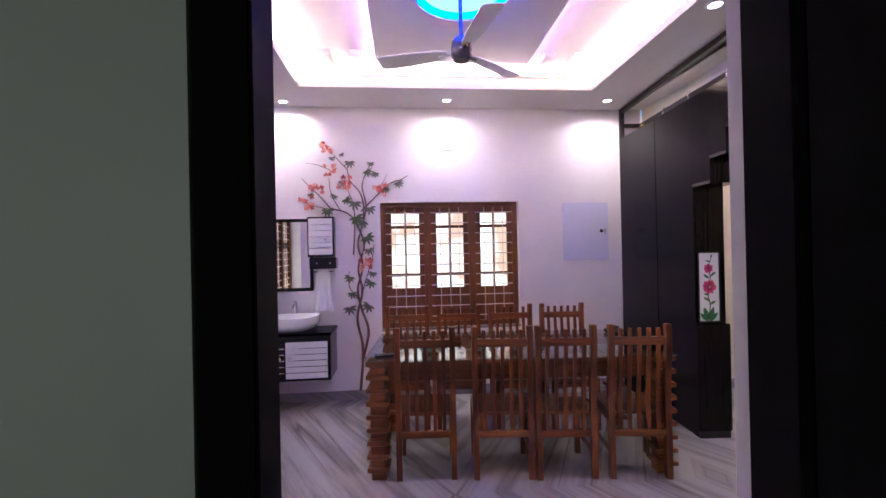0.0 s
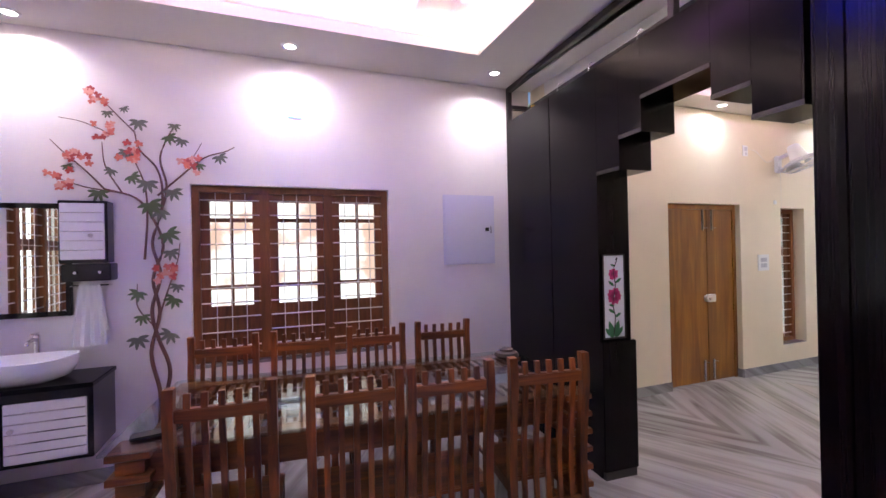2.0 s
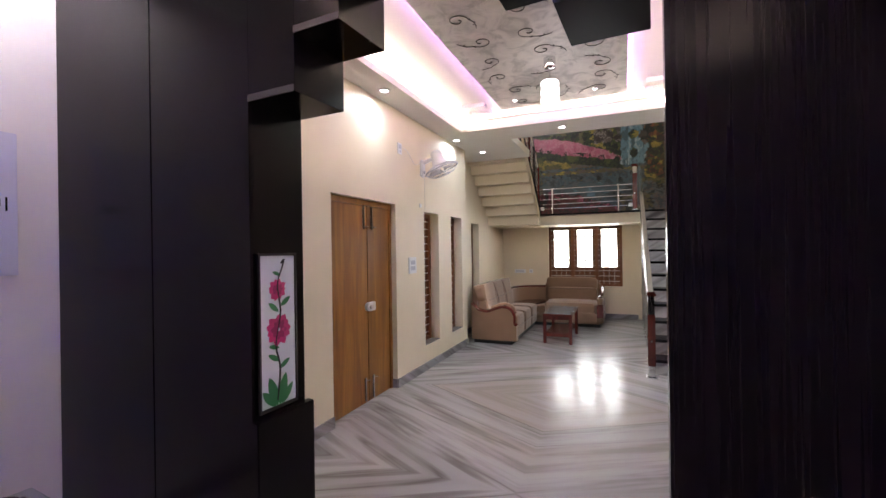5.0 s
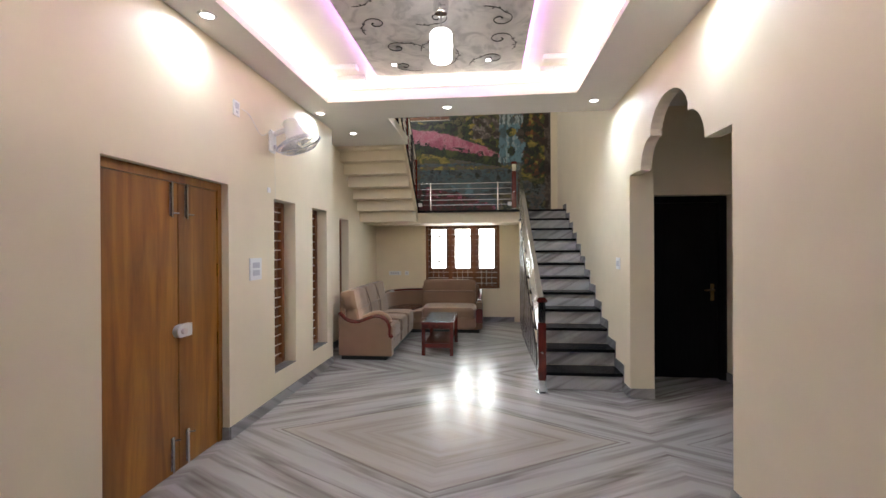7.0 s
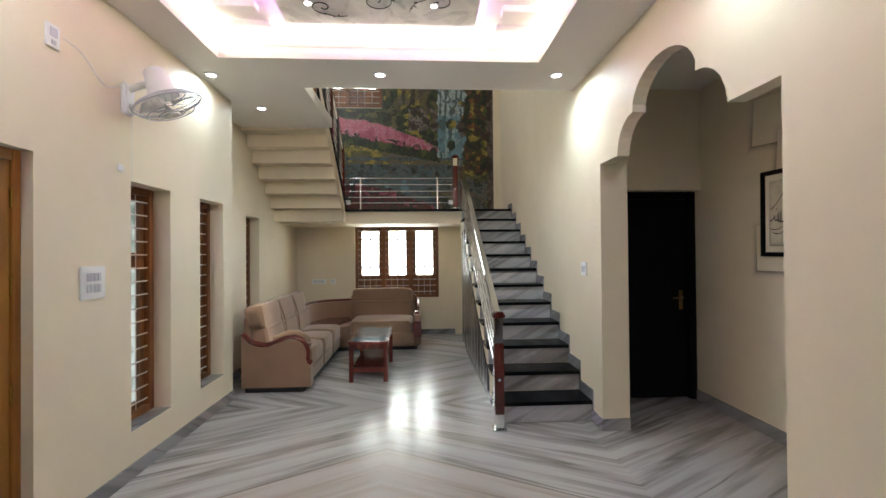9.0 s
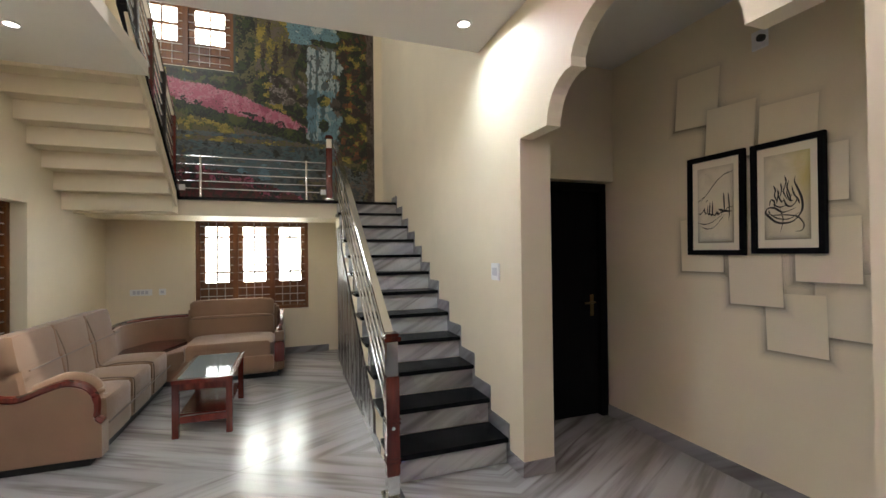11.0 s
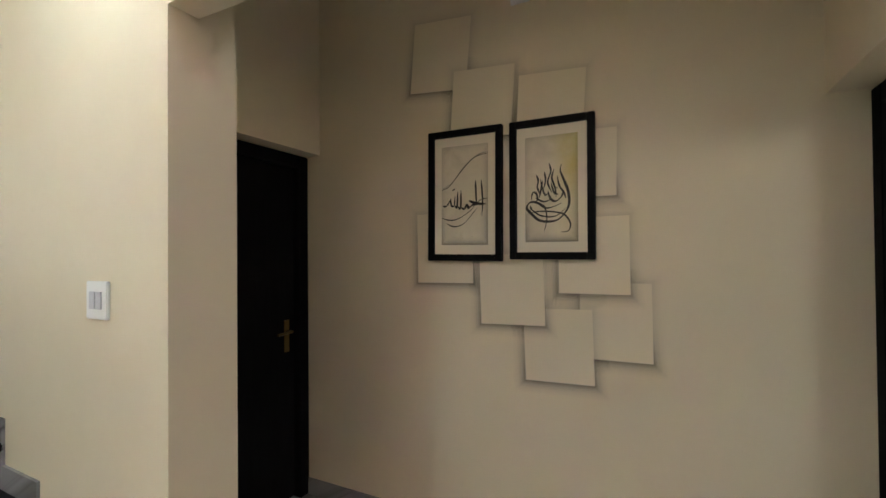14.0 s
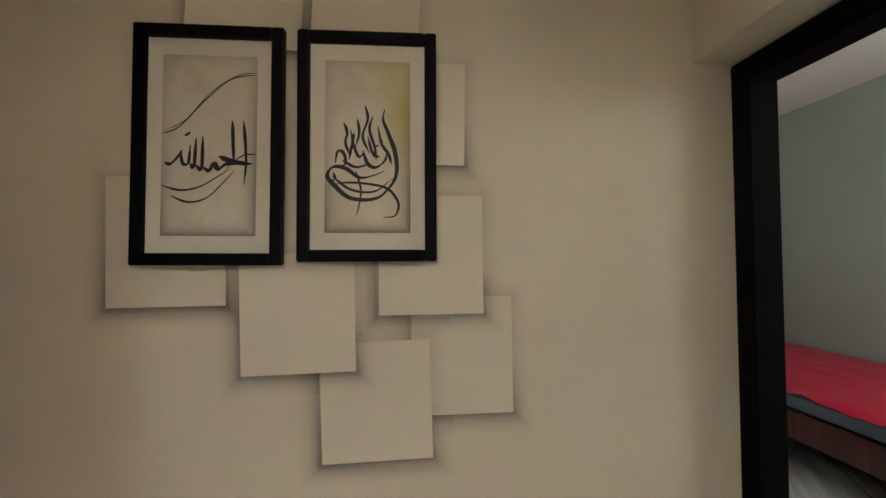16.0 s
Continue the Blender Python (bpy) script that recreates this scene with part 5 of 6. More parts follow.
def railing(name, label, p0, p1, n_rods, drop, height, r=0.009):
    """Sloping rail: a flat steel handrail with thin rods under it, between two points on the floor line."""
    rl = thing(name, label, "railing")
    p0, p1 = Vector(p0), Vector(p1)
    up = Vector((0, 0, 1))
    d = (p1 - p0).normalized()
    side = d.cross(up).normalized() * 0.028
    bm = bmesh.new()
    a, b = p0 + up * height, p1 + up * height
    rows = [[bm.verts.new(q + side * s + up * u) for s, u in ((-1, 0), (1, 0), (1, 0.03), (-1, 0.03))] for q in (a, b)]
    for k in range(4):
        bm.faces.new((rows[0][k], rows[0][(k + 1) % 4], rows[1][(k + 1) % 4], rows[1][k]))
    bm.faces.new(rows[0][::-1])
    bm.faces.new(rows[1])
    part("handrail", bm, M_STEEL, rl, "flat polished steel handrail")
    for k in range(n_rods):
        h = height - drop * (k + 1)
        part("rod", tube([p0 + up * h, p1 + up * h], r, 8), M_STEEL, rl, "thin steel rod", smooth=True)
    return rl


NX, NY = 7.16, 2.285
slope = (ZLAND + 0.0 - Z1) / (XLAND - SX)
rl = railing("stair_railing", "polished steel stair railing with red wooden newel posts", (NX, NY, 0.10), (10.60, NY, 0.10 + slope * (10.60 - NX)), 5, 0.115, 0.86)


def newel(parent, x, y, z, h_wood0, h_wood1, top, red=True):
    s = 0.042
    nw = part("newel_post", box_bm((x - s, y - s, z + h_wood0, x + s, y + s, z + h_wood1), bevel=0.006), M_RED, parent, "square red polished wood newel")
    part("base_plate", box_bm((x - 0.065, y - 0.065, z, x + 0.065, y + 0.065, z + 0.012), bevel=0.003), M_STEEL, nw)
    part("steel_foot", box_bm((x - s + 0.003, y - s + 0.003, z + 0.012, x + s - 0.003, y + s - 0.003, z + h_wood0), bevel=0.002), M_STEEL, nw)
    part("crystal_block", box_bm((x - s + 0.006, y - s + 0.006, z + h_wood1, x + s - 0.006, y + s - 0.006, z + top - 0.05), bevel=0.004), M_STEEL, nw)
    part("cap", box_bm((x - s - 0.012, y - s - 0.012, z + top - 0.05, x + s + 0.012, y + s + 0.012, z + top - 0.02), (x - s, y - s, z + top - 0.02, x + s, y + s, z + top), bevel=0.004), M_RED, nw)
    for q in (0.12, 0.16, 0.52, 0.56):
        zz = z + h_wood0 + (h_wood1 - h_wood0) * q
        part("ring", box_bm((x - s - 0.006, y - s - 0.006, zz, x + s + 0.006, y + s + 0.006, zz + 0.012), bevel=0.003), M_RED, nw)
    part("stud", tube([(x - s - 0.004, y, z + h_wood0 + 0.3), (x - s, y, z + h_wood0 + 0.3)], 0.012, 12), M_STEEL, nw, smooth=True)


newel(rl, NX, NY, 0.0, 0.14, 0.76, 1.03)
newel(rl, 10.62, 2.36, ZLAND, 0.03, 0.72, 0.90)
for k in (2, 5, 8):
    x = SX + RUN * k + 0.12
    z = Z1 + RISE * k
    part("baluster", tube([(x, NY - 0.02, z), (x, NY - 0.02, z + 0.80 - 0.05)], 0.012, 10), M_STEEL, rl, "round steel baluster", smooth=True)

lr = thing("landing_railing", "low horizontal steel railing along the landing", "railing")
for z in (2.39, 2.485, 2.585, 2.695, 2.80):
    part("rail", tube([(10.63, 2.40, z), (10.63, 4.19, z)], 0.011, 8), M_STEEL, lr, smooth=True)
for y in (2.66, 3.94):
    part("post", tube([(10.63, y, ZLAND), (10.63, y, 2.82)], 0.015, 10), M_STEEL, lr, smooth=True)
for y in (2.44, 4.14):
    part("bracket", box_bm((10.59, y - 0.035, 2.36, 10.60, y + 0.035, 2.43), bevel=0.002), M_WHITE, lr, "white wall bracket")
ur = railing("upper_railing", "dark sloping railing of the upper flight", (10.60, 4.20, 2.31), (8.75, 4.20, 3.70), 5, 0.12, 0.80, 0.010)
for k in range(4):
    q = (k + 0.3) / 4
    x, z = 10.60 - 1.85 * q, 2.31 + 1.39 * q
    part("newel_post", box_bm((x - 0.03, 4.17, z, x + 0.03, 4.23, z + 0.82), bevel=0.005), M_RED if k % 2 == 0 else M_DARKEDGE, ur, "dark polished post")

# ---- painted landscape on the stair wall ----
PAL = {"deep": (0.018, 0.022, 0.014), "green": (0.045, 0.065, 0.018), "leaf": (0.10, 0.12, 0.025), "yellow": (0.26, 0.20, 0.035), "olive": (0.16, 0.14, 0.055),
       "pink": (0.50, 0.13, 0.20), "pink2": (0.38, 0.085, 0.14), "rose": (0.56, 0.22, 0.28), "sky": (0.17, 0.30, 0.35), "water": (0.09, 0.155, 0.175), "foam": (0.34, 0.42, 0.43),
       "rock": (0.10, 0.075, 0.06), "rock2": (0.18, 0.14, 0.11), "bark": (0.05, 0.028, 0.02), "stream": (0.13, 0.16, 0.165), "stream2": (0.065, 0.08, 0.085), "red": (0.15, 0.02, 0.025), "orange": (0.24, 0.085, 0.02), "gold": (0.36, 0.27, 0.05), "rust": (0.13, 0.045, 0.022), "mist": (0.44, 0.50, 0.50), "pool": (0.13, 0.24, 0.29), "stone": (0.24, 0.20, 0.18)}
PAL = {k: tuple(x * (0.80 if max(c) > 0.2 else 0.62) for x in c) for k, c in PAL.items()}
TONES = list(PAL)


def mural_key(u, v, rg):
    """The picture's colour at u across (0 at the far side, 1 at the stair side), v up."""
    w = min(max(0.5 + 1.0 * noise.noise(Vector((u * 17, v * 16, 5.0))) + rg.gauss(0, 0.10), 0), 0.999)
    pick = lambda *ks: ks[int(w * len(ks))]
    n = noise.noise(Vector((u * 8, v * 8, 2.0)))
    n2 = noise.noise(Vector((u * 30, v * 30, 8.0)))
    e = 0.012 * noise.noise(Vector((u * 22, v * 22, 3.0)))
    line = lambda *ps: next((a[1] + (b[1] - a[1]) * (u - a[0]) / (b[0] - a[0]) for a, b in zip(ps, ps[1:]) if u <= b[0]), ps[-1][1])
    if u > 0.965 + e:  # the trunk at the picture's edge
        return pick("bark", "rock", "rock2", "bark")
    if u > 0.835 + 3 * e + 0.06 * max(v - 0.62, 0) * (1 if v < 0.75 else -1):  # dark trees with lit leaf clusters
        if v < 0.19 + 0.05 * n:
            return pick("stream2", "rock2", "stream", "deep", "olive")
        if v < 0.23:
            return pick("leaf", "olive", "green")
        if v > 0.86 and u < 0.90:
            return pick("green", "leaf", "deep")
        if n2 > 0.12:
            return pick("leaf", "yellow", "gold", "leaf") if n > -0.08 else pick("rust", "orange", "leaf")
        return pick("deep", "deep", "green", "rust", "bark")
    if 0.69 + e < u and 0.585 < v < 0.785 + e:  # upper fall
        if n2 > 0.40 and u > 0.78:
            return pick("leaf", "deep", "gold")
        return pick("foam", "mist", "foam", "stream", "mist") if noise.noise(Vector((u * 70, v * 3, 1))) > -0.12 else pick("stream", "water", "stream")
    if 0.69 + e < u and 0.335 < v <= 0.585:  # pool and lower fall, with a rock and hanging sprays
        if u > 0.79 and 0.46 < v < 0.565 and u - 0.79 > abs(v - 0.515) * 0.6:
            return pick("rock", "bark", "deep", "rock2")
        if (u - 0.765) ** 2 + (v - 0.53) ** 2 < 0.0009 or (u - 0.765) ** 2 * 2 + (v - 0.41) ** 2 < 0.0010:
            return pick("gold", "leaf", "deep", "green")
        return pick("sky", "pool", "sky", "foam", "pool") if noise.noise(Vector((u * 60, v * 3, 1))) > -0.15 else pick("pool", "water")
    if v >= 0.80 + e and u > 0.60 + 0.2 * max(0.9 - v, 0):
        return pick("green", "deep", "leaf") if v < 0.83 and u > 0.71 else pick("sky", "pool", "sky", "mist")
    top, low = line((0.0, 0.60), (0.065, 0.586), (0.36, 0.536), (0.52, 0.475), (0.69, 0.393)), line((0.0, 0.50), (0.10, 0.486), (0.36, 0.43), (0.69, 0.365))
    if u < 0.69 and low + e < v < top + e:
        return pick("pink2", "pink", "rose", "pink", "pink", "rose") if v > low + 0.025 else pick("pink2", "deep", "rose", "pink2")
    if u < 0.70 and low - 0.055 < v <= low + e:
        return pick("deep", "green", "deep", "green", "leaf")
    if v >= top and u < 0.70:
        if u > 0.40 and v > 0.62 + 0.06 * n and u < 0.665 + 0.05 * n - 0.15 * max(v - 0.8, 0):  # lit cliff
            streak = noise.noise(Vector((u * 34, v * 5, 9)))
            if u < 0.47 and v < 0.95:
                return pick("green", "deep", "olive", "green")
            return pick("gold", "yellow", "olive", "rock2") if streak > -0.05 else pick("olive", "rock", "bark", "green")
        if u > 0.53 and 0.49 < v < 0.625 and n2 < 0.22:
            return pick("rock", "rock2", "stone", "rock", "bark")
        if n2 > 0.16:
            return pick("leaf", "gold", "yellow", "leaf") if n > -0.05 else pick("green", "leaf", "olive")
        return pick("deep", "green", "deep", "bark", "green")
    if 0.08 < u < 0.385 and 0.338 < v < 0.42:
        return pick("olive", "gold", "yellow", "leaf", "olive")
    if v > 0.335:
        return pick("stream", "olive", "rock2", "stream")
    if 0.295 < v < 0.318:
        return pick("gold", "olive", "rock2", "olive") if u > 0.2 else pick("stream", "olive")
    bush = line((0.0, 0.12), (0.12, 0.13), (0.22, 0.18), (0.43, 0.14), (0.56, 0.09), (0.66, 0.06), (0.68, -0.1))
    if v < bush + e:
        if v > bush - 0.055 and n2 > -0.15:
            return pick("red", "deep", "pink2", "red", "rust")
        return pick("deep", "red", "bark", "red")
    if u < 0.20 and v < 0.30 - 0.7 * max(u - 0.06, 0):
        return pick("rust", "rock2", "rock", "bark") if n2 > -0.25 else pick("green", "deep")
    if u > 0.68 and v < 0.14:
        return pick("stream2", "rock2", "olive", "deep")
    if (u - 0.50) ** 2 + 4 * (v - 0.18) ** 2 < 0.012 + 0.01 * n2:
        return pick("pool", "water", "stream", "water")
    return pick("stream2", "stream", "water", "stream2", "stream") if n2 > -0.3 else pick("deep", "stream2", "olive")


mural = thing("wall_mural", "hand-painted landscape mural of a waterfall, flowers and trees", "mural", pose(XE, 0, 0))
MY0, MY1, MZ0, MZ1 = AY + 0.14, LY, ZLAND, 5.75
part("canvas", box_bm((-0.004, MY0, MZ0 + 0.002, 0, 3.66, MZ1), (-0.004, 3.66, MZ0 + 0.002, 0, MY1, 4.31)), mat("mural_ground", (0.05, 0.055, 0.04), 0.6), mural)
rg = random.Random(21)
bm = bmesh.new()
W, H = MY1 - MY0, 3.25
MN = 190
for i in range(MN):
    for j in range(MN):
        u = min(max((i + rg.uniform(-0.3, 1.3)) / MN, 0.004), 0.996)
        v = min(max((j + rg.uniform(-0.3, 1.3)) / MN, 0.004), 1.0)
        y, z = MY1 - u * W, MZ0 + v * H
        if y > 3.62 and z > 4.27:
            continue
        key_ = mural_key(u, v, rg)
        calm = v < 0.34 and key_ in ("stream", "stream2", "water", "olive", "pool", "gold")
        fall = key_ in ("sky", "water", "foam", "mist", "pool") and u > 0.65 and v < 0.79
        a = (rg.gauss(0, 0.25) if calm and not fall else rg.gauss(1.55, 0.2) if fall else rg.uniform(0, 3.14))
        l, s = rg.uniform(0.016, 0.034), rg.uniform(0.007, 0.014)
        x = -0.005 - rg.random() * 0.002
        c, sn_ = math.cos(a), math.sin(a)
        f = bm.faces.new([bm.verts.new((x, min(max(y + p * l * c - q * s * sn_, MY0), MY1), max(z + p * l * sn_ + q * s * c, MZ0 + 0.002))) for p, q in ((-1, -0.6), (-0.3, -1), (0.8, -0.7), (1, 0.4), (0.1, 1), (-0.9, 0.6))])
        f.material_index = TONES.index(key_)
dabs = part("brushwork", bm, [mat("mural_" + k, c, 0.45) for k, c in PAL.items()], mural)

# ---- sofa ----
def cushion(x0, y0, z0, x1, y1, z1, r=0.05, puff=0.0, tilt=0.0, axis="x"):
    bm = bmesh.new()
    nx, ny, nz = 6, 6, 4
    bmesh.ops.create_cube(bm, size=2.0)
    bmesh.ops.subdivide_edges(bm, edges=bm.edges[:], cuts=5, use_grid_fill=True)
    cx, cy, cz = (x0 + x1) / 2, (y0 + y1) / 2, (z0 + z1) / 2
    hx, hy, hz = (x1 - x0) / 2, (y1 - y0) / 2, (z1 - z0) / 2
    for v in bm.verts:
        p = v.co.copy()
        e = 8.0
        n = (abs(p.x) ** e + abs(p.y) ** e + abs(p.z) ** e) ** (1 / e)
        q = p / n
        bulge = 1 + puff * (1 - q.x ** 2) * (1 - q.y ** 2) * (1 if q.z > 0 else 0)
        v.co = (cx + q.x * hx, cy + q.y * hy, cz + q.z * hz * bulge)
    if tilt:
        m = Matrix.Rotation(radians(tilt), 4, axis.upper())
        base = Vector((cx, cy, z0))
        for v in bm.verts:
            v.co = base + m @ (v.co - base)
    return bm


sofa = thing("corner_sofa", "beige velour corner sofa with curved polished wood arms", "sofa", pose(0, 0, 0))
SXA, SYB = 8.32, 4.95
part("base", box_bm((SXA + 0.10, 4.27, 0.06, 10.25, SYB, 0.26), bevel=0.02), M_SOFA, sofa)
part("base", box_bm((10.33, 3.02, 0.06, 11.50, SYB, 0.26), bevel=0.02), M_SOFA, sofa)
part("plinth", box_bm((SXA + 0.03, 4.28, 0, 10.3, SYB - 0.02, 0.06), (10.36, 3.02, 0, 11.48, SYB - 0.02, 0.058)), M_RUBBER, sofa, "black plinth")
for k in range(3):
    x0 = SXA + 0.13 + 0.59 * k
    part("seat_cushion", cushion(x0, 4.20, 0.25, x0 + 0.585, 4.72, 0.46, puff=0.16), M_SOFA, sofa, smooth=True)
    part("front_pad", cushion(x0, 4.215, 0.10, x0 + 0.585, 4.32, 0.30), M_SOFA, sofa, smooth=True)
    part("back_cushion", cushion(x0 - 0.035, 4.66, 0.40, x0 + 0.582, 4.86, 0.74, tilt=-10), M_SOFA, sofa, smooth=True)
    part("head_cushion", cushion(x0 - 0.06, 4.71, 0.68, x0 + 0.567, 4.93, 0.97, tilt=-10), M_SOFA, sofa, smooth=True)
    if k:
        part("piping", tube(smooth_path([(x0 - 0.003, 4.205, 0.14), (x0 - 0.003, 4.20, 0.40), (x0 - 0.003, 4.24, 0.462), (x0 - 0.003, 4.50, 0.475), (x0 - 0.01, 4.655, 0.47), (x0 - 0.01, 4.69, 0.70), (x0 - 0.02, 4.76, 0.93)], 4), 0.005, 6), M_PIPING, sofa, "dark piping", smooth=True)
part("piping", tube([(SXA + 0.13, 4.195, 0.27), (10.25, 4.195, 0.27)], 0.006, 6), M_PIPING, sofa, smooth=True)
part("piping", tube([(SXA + 0.10, 4.665, 0.715), (10.2, 4.665, 0.715)], 0.006, 6), M_PIPING, sofa, smooth=True)
part("back_board", box_bm((SXA + 0.08, 4.86, 0.10, 10.3, SYB + 0.02, 0.85), bevel=0.03), M_SOFA, sofa)
# corner section with a curved back and small wooden ledge
bm = bmesh.new()
arc = [(10.22 + 0.05 + 0.95 * math.sin(a), 4.72 - 0.0 - 0.62 * (1 - math.cos(a)) + 0.12 * math.sin(2 * a)) for a in [radians(d) for d in range(0, 91, 10)]]
lo = [bm.verts.new((x, y, 0.10)) for x, y in arc]
hi = [bm.verts.new((x + 0.03, y + 0.03, 0.70)) for x, y in arc]
lo2 = [bm.verts.new((x + 0.10, y + 0.14, 0.10)) for x, y in arc]
hi2 = [bm.verts.new((x + 0.12, y + 0.14, 0.70)) for x, y in arc]
for i in range(len(arc) - 1):
    for p, q in ((lo, hi), (hi, hi2), (hi2, lo2), (lo2, lo)):
        bm.faces.new((p[i], p[i + 1], q[i + 1], q[i]))
for i in (0, -1):
    bm.faces.new((lo[i], hi[i], hi2[i], lo2[i]))
part("corner_back", bm, M_SOFA, sofa, smooth=True)
part("corner_trim", tube([(x + 0.07, y + 0.08, 0.715) for x, y in arc], 0.024, 8), M_RED, sofa, "polished wood top trim", smooth=True)
part("corner_ledge", prism([(10.25, 4.30), (10.80, 4.13), (11.05, 4.20), (11.0, 4.55), (10.55, 4.75), (10.25, 4.72)], 0.40, 0.44, "z", 0.006), M_RED, sofa, "polished wood corner ledge")
part("corner_pad", prism([(10.22, 4.24), (10.36, 4.08), (10.84, 4.10), (11.1, 4.3), (11.0, 4.6), (10.5, 4.78), (10.22, 4.74)], 0.20, 0.40, "z", 0.01), M_SOFA, sofa)
# second section, its back to the window wall
part("seat_cushion", cushion(10.28, 3.08, 0.22, 11.05, 4.10, 0.48, puff=0.10), M_SOFA, sofa, smooth=True)
part("front_pad", cushion(10.27, 3.08, 0.07, 10.42, 4.10, 0.30), M_SOFA, sofa, smooth=True)
part("back_cushion", cushion(10.98, 3.10, 0.42, 11.20, 4.16, 0.72, tilt=8, axis="y"), M_SOFA, sofa, smooth=True)
part("head_cushion", cushion(11.04, 3.10, 0.66, 11.28, 4.16, 0.93, tilt=8, axis="y"), M_SOFA, sofa, smooth=True)
part("piping", tube([(11.0, 3.12, 0.695), (11.0, 4.14, 0.695)], 0.006, 6), M_PIPING, sofa, smooth=True)
part("back_board", box_bm((11.20, 3.04, 0.10, 11.40, 4.20, 0.82), bevel=0.03), M_SOFA, sofa)
# arms
outline = smooth_path([(4.96, 0, 0.66), (4.86, 0, 0.56), (4.70, 0, 0.525), (4.55, 0, 0.575), (4.42, 0, 0.61), (4.30, 0, 0.57), (4.25, 0, 0.47), (4.25, 0, 0.36), (4.20, 0, 0.31)], 4)
side = [(p.x, p.z - 0.015) for p in outline]
part("arm_panel", prism(side + [(4.20, 0.06), (4.96, 0.06)], SXA, SXA + 0.13, "x", 0.0), M_SOFA, sofa, "flat upholstered arm side")
part("arm_trim", tube([(SXA + 0.035, p.x, p.z) for p in outline], 0.034, 8), M_RED, sofa, "curved polished wood arm trim", smooth=True)
part("arm_pad", tube(smooth_path([(SXA + 0.10, 4.62, 0.56), (SXA + 0.10, 4.44, 0.63), (SXA + 0.10, 4.30, 0.59), (SXA + 0.10, 4.25, 0.48)], 4), 0.055, 10), M_SOFA, sofa, smooth=True)
part("arm_panel", box_bm((10.40, 2.96, 0.06, 11.40, 3.07, 0.50), bevel=0.02), M_SOFA, sofa)
part("arm_front", box_bm((10.26, 2.955, 0.20, 10.40, 3.075, 0.44), bevel=0.012), M_RED, sofa, "polished wood arm front")
part("arm_trim", tube(smooth_path([(10.34, 3.015, 0.44), (10.33, 3.015, 0.53), (10.45, 3.015, 0.58), (10.70, 3.015, 0.55), (11.0, 3.015, 0.60), (11.30, 3.015, 0.70)], 4), 0.05, 8), M_RED, sofa, smooth=True)
part("arm_pad", cushion(10.27, 2.96, 0.45, 10.52, 3.07, 0.58), M_SOFA, sofa, smooth=True)

# ---- coffee table ----
ct = thing("coffee_table", "small red-brown wooden coffee table with a glass inset top", "table", pose(8.63, 3.36, 0, 0, 0, 0))
L, Wd, Ht = 1.0, 0.47, 0.49
for x in (0.03, L - 0.03):
    for y in (0.03, Wd - 0.03):
        part("leg", box_bm((x - 0.026, y - 0.026, 0, x + 0.026, y + 0.026, Ht - 0.035), bevel=0.004), M_RED, ct)
part("top_frame", box_bm((0, 0, Ht - 0.035, L, 0.06, Ht), (0, Wd - 0.06, Ht - 0.035, L, Wd, Ht), (0, 0.06, Ht - 0.035, 0.06, Wd - 0.06, Ht), (L - 0.06, 0.06, Ht - 0.035, L, Wd - 0.06, Ht), bevel=0.003), M_RED, ct)
part("top_glass", box_bm((0.04, 0.04, Ht - 0.012, L - 0.04, Wd - 0.04, Ht + 0.004), bevel=0.002), mat("smoked_glass", (0.16, 0.20, 0.21), 0.06), ct, "grey-green glass inset")
for y in (0.04, Wd - 0.06):
    part("apron", box_bm((0.05, y, Ht - 0.10, L - 0.05, y + 0.02, Ht - 0.036), bevel=0.002), M_RED, ct)
for x in (0.04, L - 0.06):
    part("apron", box_bm((x, 0.05, Ht - 0.10, x + 0.02, Wd - 0.05, Ht - 0.036), bevel=0.002), M_RED, ct)
    part("low_rail", box_bm((x, 0.05, 0.11, x + 0.02, Wd - 0.05, 0.17), bevel=0.002), M_RED, ct)
for k in range(15):
    x = 0.09 + k * 0.057
    part("shelf_slat", box_bm((x, 0.04, 0.165, x + 0.03, Wd - 0.04, 0.18), bevel=0.002), M_RED, ct)
for y in (0.05, Wd - 0.07):
    part("shelf_rail", box_bm((0.05, y, 0.13, L - 0.05, y + 0.02, 0.165), bevel=0.002), M_RED, ct)

# ---- wall fan ----
wf = thing("wall_fan", "white oscillating wall fan tilted down", "fan", pose(6.46, LY, 2.64))
part("wall_plate", box_bm((-0.055, -0.04, -0.13, 0.055, 0, 0.09), bevel=0.015), M_WHITE, wf, smooth=True)
part("control_knob", tube([(0.0, -0.04, -0.07), (0.0, -0.055, -0.07)], 0.02, 14), M_GREYPL, wf, smooth=True)
part("arm", tube(smooth_path([(0, -0.03, 0.05), (0.0, -0.10, 0.075), (-0.01, -0.20, 0.10)], 4), 0.025, 10), M_WHITE, wf, smooth=True)
HEAD = pose(-0.01, -0.27, 0.0, -20, -8, 0)
mo = part("motor", lathe([(0, 0.195), (0.05, 0.192), (0.066, 0.175), (0.074, 0.12), (0.088, 0.04), (0.102, 0.005), (0.095, -0.006), (0, -0.006)], 28), M_WHITE, wf, smooth=True)
mo.matrix_basis = HEAD
bm = bmesh.new()
for r, z in ((0.20, -0.035), (0.215, -0.055), (0.15, -0.115), (0.08, -0.125), (0.13, -0.005)):
    tube([(r * math.cos(2 * math.pi * i / 36), r * math.sin(2 * math.pi * i / 36), z) for i in range(37)], 0.003 if r != 0.215 else 0.008, 5, bm)
